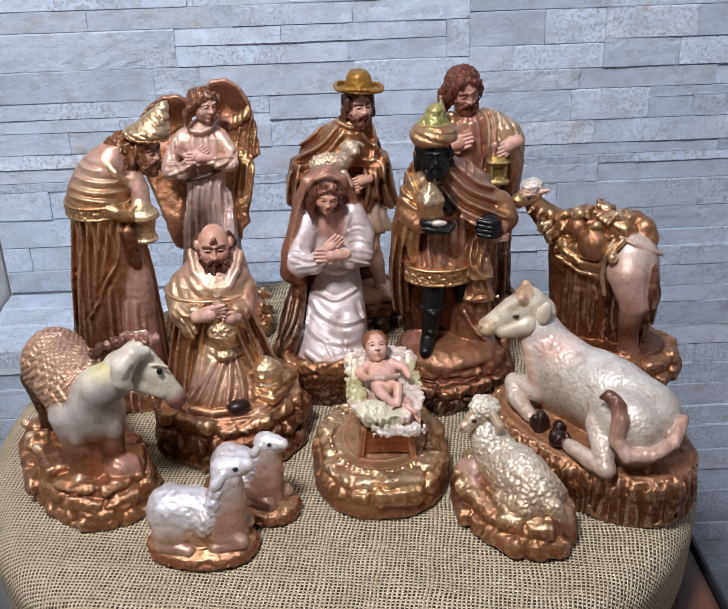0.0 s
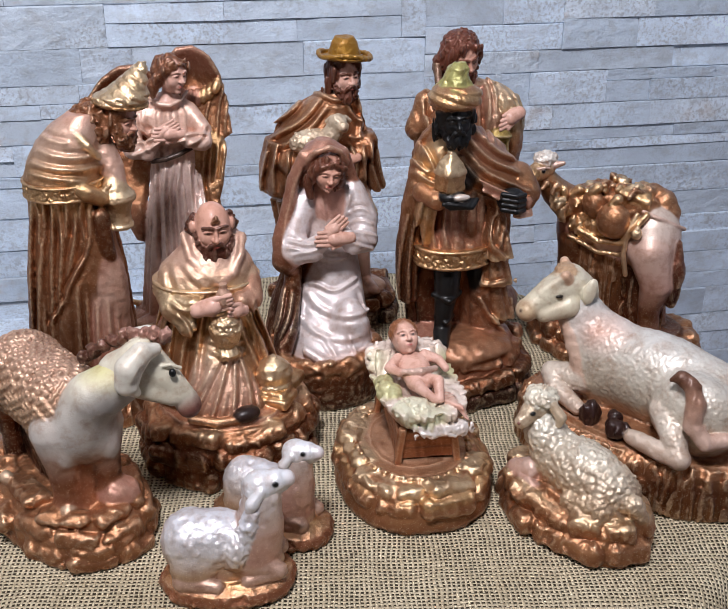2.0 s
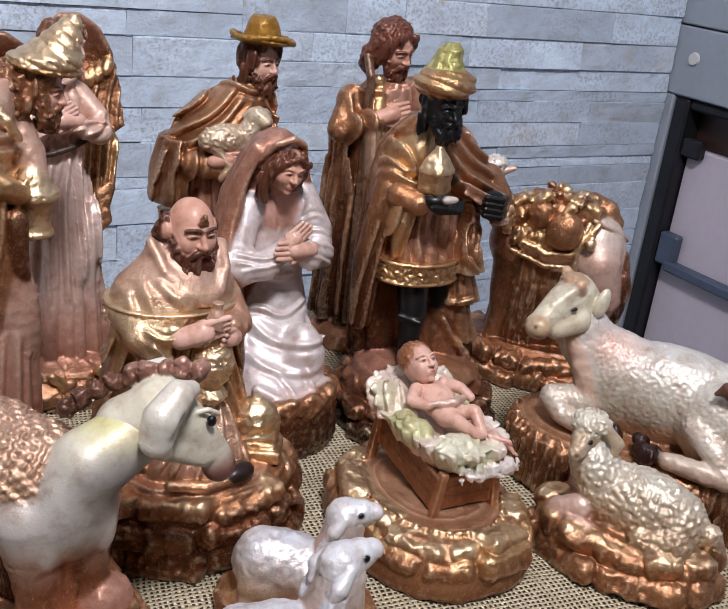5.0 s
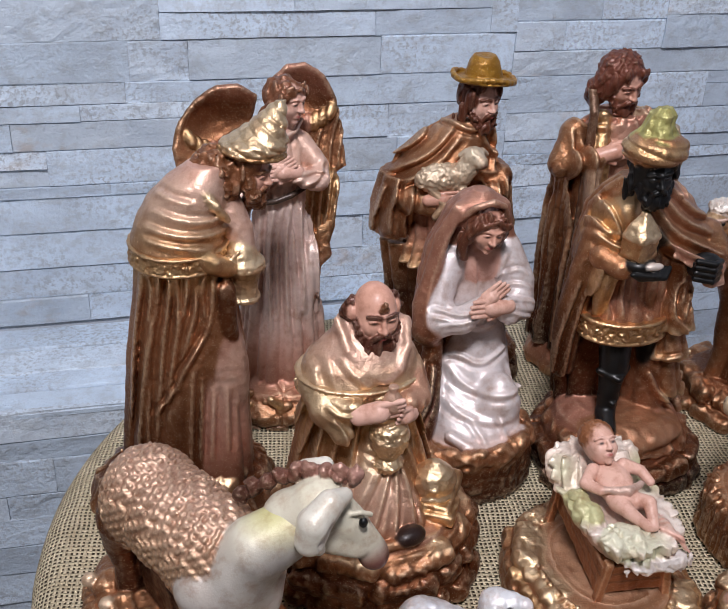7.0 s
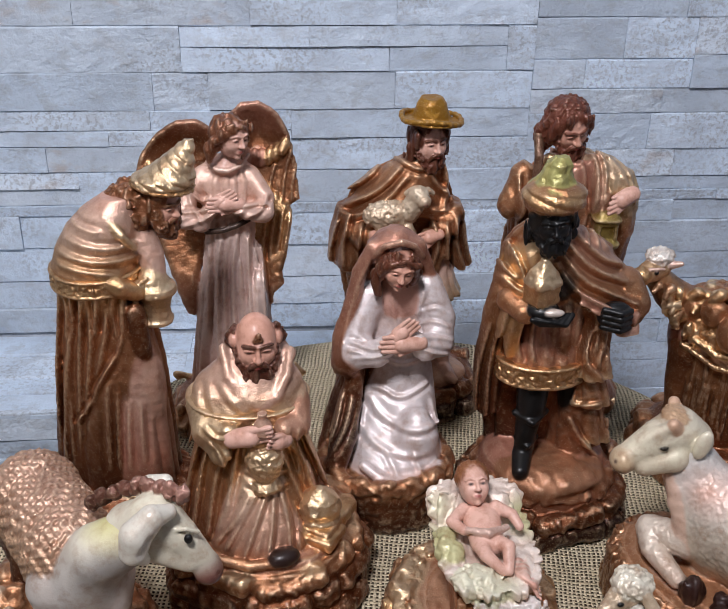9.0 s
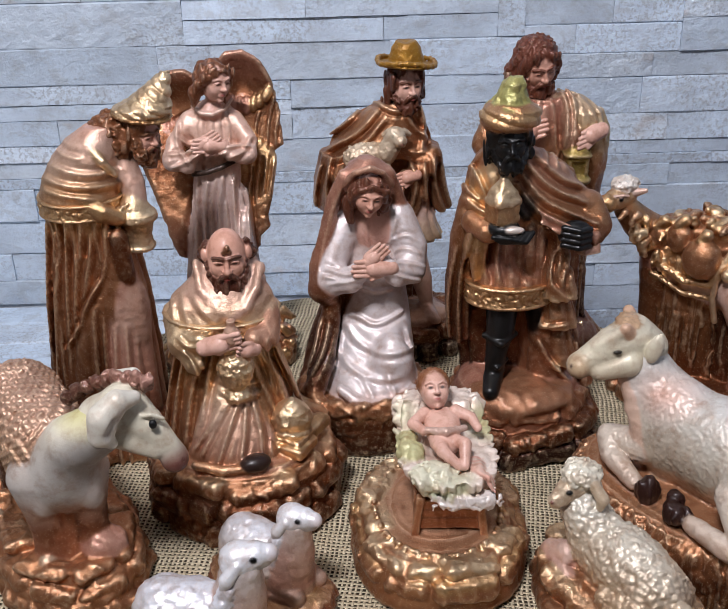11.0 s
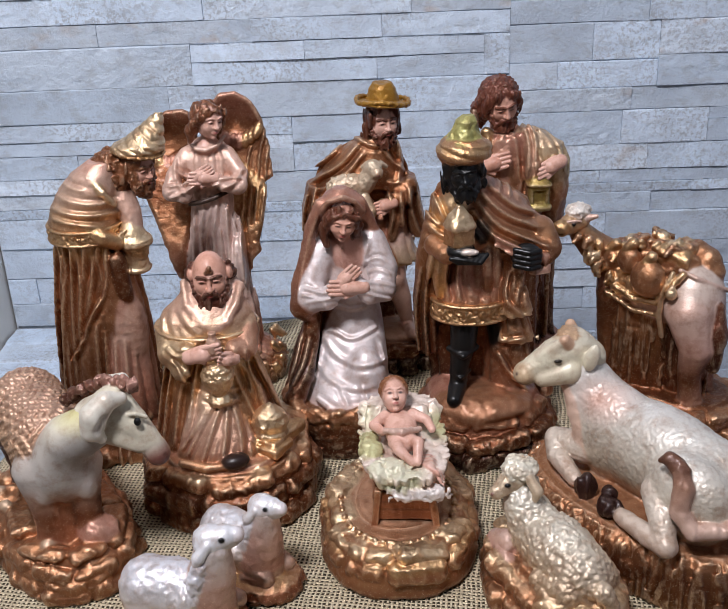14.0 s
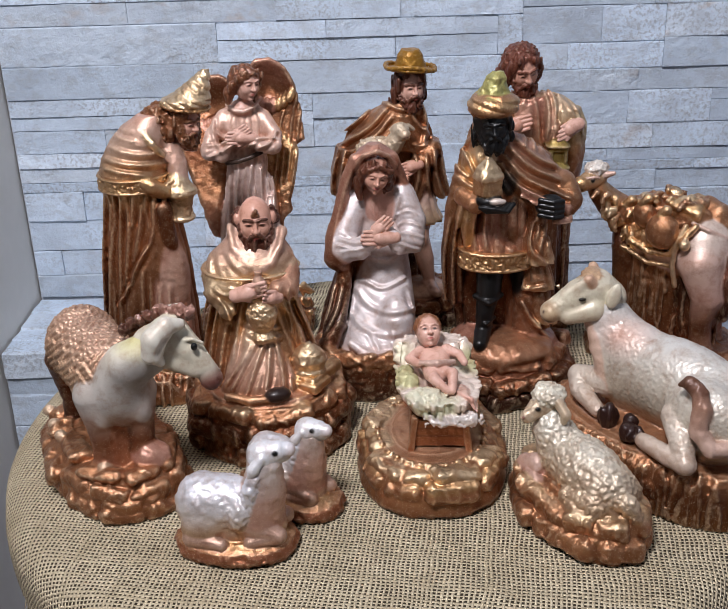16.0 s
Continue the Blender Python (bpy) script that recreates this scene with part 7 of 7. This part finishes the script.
def small_lamb(name, place, spin, base, face_yaw, s, label):
    f = Clay((-50, -46, -3), (54, 48, 78), 0.7)
    A, R = spots(spin, (0, base[0][2]))
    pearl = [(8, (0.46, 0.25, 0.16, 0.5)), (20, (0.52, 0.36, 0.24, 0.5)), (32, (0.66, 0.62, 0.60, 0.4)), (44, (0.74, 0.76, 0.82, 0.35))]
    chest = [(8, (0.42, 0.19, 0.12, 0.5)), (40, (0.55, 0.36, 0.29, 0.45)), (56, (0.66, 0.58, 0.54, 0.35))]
    foot = [(0, COP), (8, (0.40, 0.16, 0.085, 0.7)), (12, GLD)]
    f.robe(base, foot, 1.5, spin=spin, power=2.3, bump=lumps(1.0, 4))
    w = lumps(0.55, 3.4, 3)
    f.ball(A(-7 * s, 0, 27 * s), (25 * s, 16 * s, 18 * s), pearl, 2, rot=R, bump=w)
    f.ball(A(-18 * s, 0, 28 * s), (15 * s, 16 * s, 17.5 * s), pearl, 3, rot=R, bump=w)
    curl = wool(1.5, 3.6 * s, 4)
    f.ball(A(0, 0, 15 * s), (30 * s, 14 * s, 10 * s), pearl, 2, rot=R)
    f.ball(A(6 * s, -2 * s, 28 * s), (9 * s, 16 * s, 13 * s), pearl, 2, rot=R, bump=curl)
    f.rope([A(14 * s, 0, 22 * s), A(18 * s, 0, 38 * s), A(20 * s, 0, 56 * s)], np.array([15, 12.5, 9.5]) * s, chest, 3, bump=lumps(0.4, 4))
    for m in (-1, 1):
        f.rope([A(11 * s, 9 * m * s, 30 * s), A(13 * s, 9.5 * m * s, 44 * s), A(16 * s, 8 * m * s, 54 * s)], np.array([5, 5, 3.6]) * s, pearl, 1.2, bump=curl)
    F = turn(face_yaw)
    c = A(20 * s, 0, 60 * s)
    g = f.fine(c - 26 * s, c + 30 * s, 0.5)

    def H(x, y, z):
        return c + F @ np.array((x * s, y * s, z * s), np.float32)
    white = [(44, (0.70, 0.66, 0.64, 0.25)), (62, (0.78, 0.79, 0.82, 0.25))]
    g.ball(H(-1, 0, 1), np.array((9, 8.6, 8.6)) * s, white, 1.5, rot=F, bump=lumps(0.4, 3))
    g.rope([H(0, 0, 2), H(7, 0, 3.5), H(12.5, 0, 4)], np.array([7.8, 6.2, 4.4]) * s, white, 1.5)
    g.rope([H(3, 0, -2), H(11, 0, 0.5)], np.array([5, 3.4]) * s, white, 1.5)
    g.ball(H(14, 0, 3.8), np.array((3, 4, 3.4)) * s, (0.60, 0.46, 0.42, 0.1), 1, edge=2)
    for m in (-1, 1):
        g.ball(H(6, 5.8 * m, 5.2), np.array((1.9, 1.2, 1.6)) * s, BLK, 0.3)
        g.rope([H(-1, 7 * m, 3), H(-6, 8.5 * m, -3), H(-8, 8 * m, -9)], np.array([2.6, 3.6, 2.0]) * s, white, 0.8)
    # folded legs
    lc = (0.52, 0.34, 0.26, 0.5)
    for m in (-1, 1):
        f.rope([A(12 * s, 9 * m * s, 20 * s), A(27 * s, 10 * m * s, 15 * s), A(12 * s, 14 * m * s, 12 * s)], np.array([6.6, 5.0, 3.6]) * s, lc, 1.2)
        f.ball(A(-16 * s, 12 * m * s, 19 * s), np.array((12, 6.5, 10)) * s, pearl, 2, rot=R)
        f.rope([A(-22 * s, 14 * m * s, 13 * s), A(-4 * s, 17.5 * m * s, 12 * s)], np.array([5, 3.6]) * s, lc, 1.2)
    return f.done(name, place, label, "figurine", SET, gilt_light_gain=0.8)


def resting_sheep():
    f = Clay((-52, -66, -3), (52, 62, 80), 0.75)
    A, R = spots(118, (0, -1))           # along: towards the head
    f.robe([(0, 0, -1, 50, 30), (4, 0, -1, 51, 31), (20, 0, -1, 47, 28), (26, 0, -1, 40, 22)], [(0, COP), (14, BRZ), (25, BRZ)], 2, spin=118, power=2.2, bump=crag(1.8, 11))
    stones(f, 0, -1, 52, 32, ((-2, 13, 8, 2, [(0, COP), (12, BRZ)]), (12, 26, 8, 5, [(12, COP), (22, BRZ), (27, PGL)])), spin=118, seed=44, power=2.1)
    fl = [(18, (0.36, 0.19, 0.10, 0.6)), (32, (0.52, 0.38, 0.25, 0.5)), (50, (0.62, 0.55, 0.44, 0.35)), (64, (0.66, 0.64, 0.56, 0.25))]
    w = wool(1.7, 3.0, 9)
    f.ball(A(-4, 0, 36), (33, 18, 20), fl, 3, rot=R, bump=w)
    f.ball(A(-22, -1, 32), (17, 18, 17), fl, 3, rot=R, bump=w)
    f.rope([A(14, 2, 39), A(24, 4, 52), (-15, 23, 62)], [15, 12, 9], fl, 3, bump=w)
    for m in (-1, 1):
        f.rope([A(22, 13 * m, 30), A(34, 15 * m, 26), A(14, 20 * m, 23)], [7, 5.5, 4], [(18, ROSE), (34, CRM)], 2, bump=lumps(0.8, 5))
        f.rope([A(-26, 12 * m, 30), A(-10, 17 * m, 28), A(-26, 20 * m, 24)], [9, 6, 4], fl, 2, bump=w)
    f.rope([A(-40, 0, 34), A(-44, -4, 27)], [6, 4], fl, 2, bump=w)
    f.move(0, 4, -4)
    g = f.fine((-44, -2, 48), (6, 40, 90), 0.6)
    hc = (0.56, 0.45, 0.32, 0.3)
    g.rope([(-16, 20, 72), (-24, 16, 70), (-31, 12, 66)], [8, 6.2, 4.2], hc, 1.5, bump=lumps(0.7, 3))
    g.ball((-17, 19, 77), (10.5, 10, 7), (0.72, 0.68, 0.56, 0.2), 1.2, bump=wool(2.0, 3))
    g.ball((-25, 9.8, 72), (1.7, 1.3, 1.3), BLK, 0.3)
    g.rope([(-13, 11, 76), (-9, 6, 70), (-10, 6, 65)], [3, 3.4, 2], hc, 0.8)
    g.rope([(-34, 8, 63), (-29, 6.5, 63)], 0.7, DBR, 0.3, mode="cut")
    g.ball((-33.5, 9, 67), 1.0, (0.2, 0.08, 0.06, 0), 0.4)
    return f.done("sheep_figurine", (0.112, 0.525), "curly cream and gold sheep lying on a rock", "figurine", SET)


bowing_king()
angel()
kneeling_king()
shepherd()
kneeling_woman()
standing_king()
staff_man()
crib()
donkey()
cow()
camel()
resting_sheep()
small_lamb("lamb_figurine", (-0.095, 0.51), -8, [(0, 0, -3, 35, 23), (4, 0, -3, 37, 25), (9, 0, -3, 35, 23), (12, 0, -3, 28, 17)], 2, 1.04, "pearl white lamb lying on a small copper base")
small_lamb("lamb_figurine", (-0.066, 0.548), -36, [(0, 0, 4, 37, 22), (4, 0, 4, 38, 24), (9, 0, 4, 36, 22), (12, 0, 4, 28, 16)], -26, 0.92, "pearl white lamb resting with its head raised")

# ---- the stone pieces of wall and ledge, last ----


def stone_mesh(w, h, d, rnd, fine=True):
    """A split-faced block with chipped, wavy edges and a rough front, its back at y = 0."""
    bm = bmesh.new()
    n, m = (max(3, int(w / 0.009)), max(3, int(h / 0.006))) if fine else (2, 2)
    o = rnd.uniform(0, 50)
    rough = rnd.choice((0.3, 0.6, 1.0))
    lean, tilt = rnd.uniform(-0.0012, 0.0012), rnd.uniform(-0.0015, 0.0010)
    cols = []
    for i in range(n + 1):
        x = w * i / n
        top = h - 0.0001 - 0.0006 * abs(noise.noise((x * 34 + o, 0.0, 3.0))) - 0.0012 * max(0, noise.noise((x * 90 + o, 2.0, 3.0)) - 0.25)
        bot = 0.0001 + 0.0005 * abs(noise.noise((x * 34 + o, 9.0, 3.0)))
        prof = [(bot, 0.0), (bot, d - 0.0008)]
        for k in range(m + 1):
            u = k / m
            z = bot + (top - bot) * (0.03 + 0.94 * u)
            y = d + lean * (x / w - 0.5) * 2 + tilt * (u - 0.5) * 2
            if fine:
                y += rough * (0.0010 * noise.noise((x * 60 + o, z * 85, 1.0)) + 0.0007 * noise.noise((x * 170 + o, z * 210, 5.0)))
            prof.append((z, y))
        prof += [(top, d - 0.0011), (top, 0.0)]
        cols.append([bm.verts.new((min(max(x, 0.0002), w - 0.0002), -y, z)) for z, y in prof])
    for a, b in zip(cols[:-1], cols[1:]):
        for j in range(len(a) - 1):
            bm.faces.new((a[j], b[j], b[j + 1], a[j + 1]))
    bm.faces.new(cols[0])
    bm.faces.new(cols[-1][::-1])
    bmesh.ops.recalc_face_normals(bm, faces=bm.faces[:])
    return bm


rnd = random.Random(11)


def course(z0, z1, joints, x0=WX0, x1=WX1, parent=wall_back, front=WY, fine=True):
    """Stones side by side between two heights, parted at the joints; None: parted at random."""
    if joints is None:
        joints, x = [], x0 + rnd.uniform(0.06, 0.2)
        while x < x1 - 0.07:
            joints.append(x)
            x += rnd.uniform(0.1, 0.3)
    xs = [x0, *joints, x1]
    for a, b in zip(xs[:-1], xs[1:]):
        s = part("stone", stone_mesh(b - a, z1 - z0, rnd.choice((0.0050, 0.0055, 0.0060, 0.0065)) + rnd.uniform(-0.0003, 0.0003), rnd, fine), STONE, parent)
        s.location = (a, front + 0.006, z0)


# the stretch behind the figures: one run of courses up to the step near the middle, another beyond it
MID = 0.16
for z0, z1, joints in ((0.656, 0.684, (-0.25, -0.03)), (0.684, 0.715, (-0.37, -0.14, 0.06)), (0.715, 0.751, (-0.2, 0.02)),
                       (0.751, 0.786, (-0.335, -0.11, 0.08)), (0.786, 0.797, (-0.22, 0.0)), (0.891, 0.927, (-0.195, -0.144, 0.03)),
                       (0.969, 0.992, (-0.26, -0.103, 0.03)), (0.992, 1.018, (-0.3, -0.15, 0.06))):
    course(z0, z1, joints, x1=MID)
course(0.797, 0.814, (), x1=-0.273)
course(0.814, 0.831, (), x1=-0.273)
course(0.797, 0.831, (-0.10, 0.05), -0.273, MID)
course(0.831, 0.857, (-0.3,), x1=-0.068)
course(0.857, 0.872, (-0.24,), x1=-0.068)
course(0.872, 0.891, (-0.20,), x1=-0.068)
course(0.831, 0.863, (0.04,), -0.068, MID)
course(0.863, 0.891, (), -0.068, MID)
course(0.927, 0.969, (), x1=-0.167)
course(0.950, 0.969, (-0.05,), -0.167, 0.134)
course(0.927, 0.950, (0.024,), -0.167, 0.134)
course(0.927, 0.969, (), 0.134, MID)
for z0, z1, joints in ((0.656, 0.684, (0.25, 0.432)), (0.684, 0.706, (0.3, 0.55)), (0.706, 0.736, (0.21, 0.39, 0.6)), (0.736, 0.772, (0.27, 0.444)),
                       (0.772, 0.795, (0.225, 0.317, 0.56)), (0.795, 0.806, (0.36,)), (0.806, 0.820, (0.26, 0.46)), (0.820, 0.848, (0.31, 0.427, 0.58)),
                       (0.976, 1.000, (0.3, 0.52)), (1.000, 1.018, (0.4,))):
    course(z0, z1, joints, MID)
course(0.848, 0.885, (0.28,), MID, 0.371)
course(0.848, 0.873, (0.423, 0.59), 0.371)
course(0.873, 0.885, (0.5,), 0.371)
course(0.885, 0.909, (0.288, 0.446), MID)
course(0.909, 0.937, (0.21,), MID, 0.313)
course(0.909, 0.941, (0.40, 0.56), 0.313)
course(0.937, 0.976, (0.245,), MID, 0.313)
course(0.941, 0.976, (0.417, 0.6), 0.313)
z = 1.018
while z < 2.4:
    h = min(rnd.uniform(0.02, 0.045), 2.4 - z)
    course(z, z + h, None, fine=z < 1.12)
    z += h
# the wall beside the ledge goes on down to the floor
z = 0.656
while z > 0.01:
    h = min(rnd.uniform(0.02, 0.042), z)
    course(z - h, z, None, LX1, fine=z > 0.5)
    course(z - h, z, None, WX0, LX1 - 0.006, ledge, LY, fine=z > 0.55)
    z -= h
# ledge top: courses laid flat
y = LY
for d in (0.034, 0.030, 0.040, 0.040):
    x = WX0
    while x < LX1 - 0.001:
        w = rnd.uniform(0.12, 0.3)
        if x + w > LX1 - 0.06:
            w = LX1 - x
        s = part("stone", stone_mesh(w, d, rnd.uniform(0.0045, 0.0055), rnd, True), STONE, ledge)
        s.matrix_local = pose(x, y, LZ - 0.0055, -90, 0, 0)
        x += w
    y += d
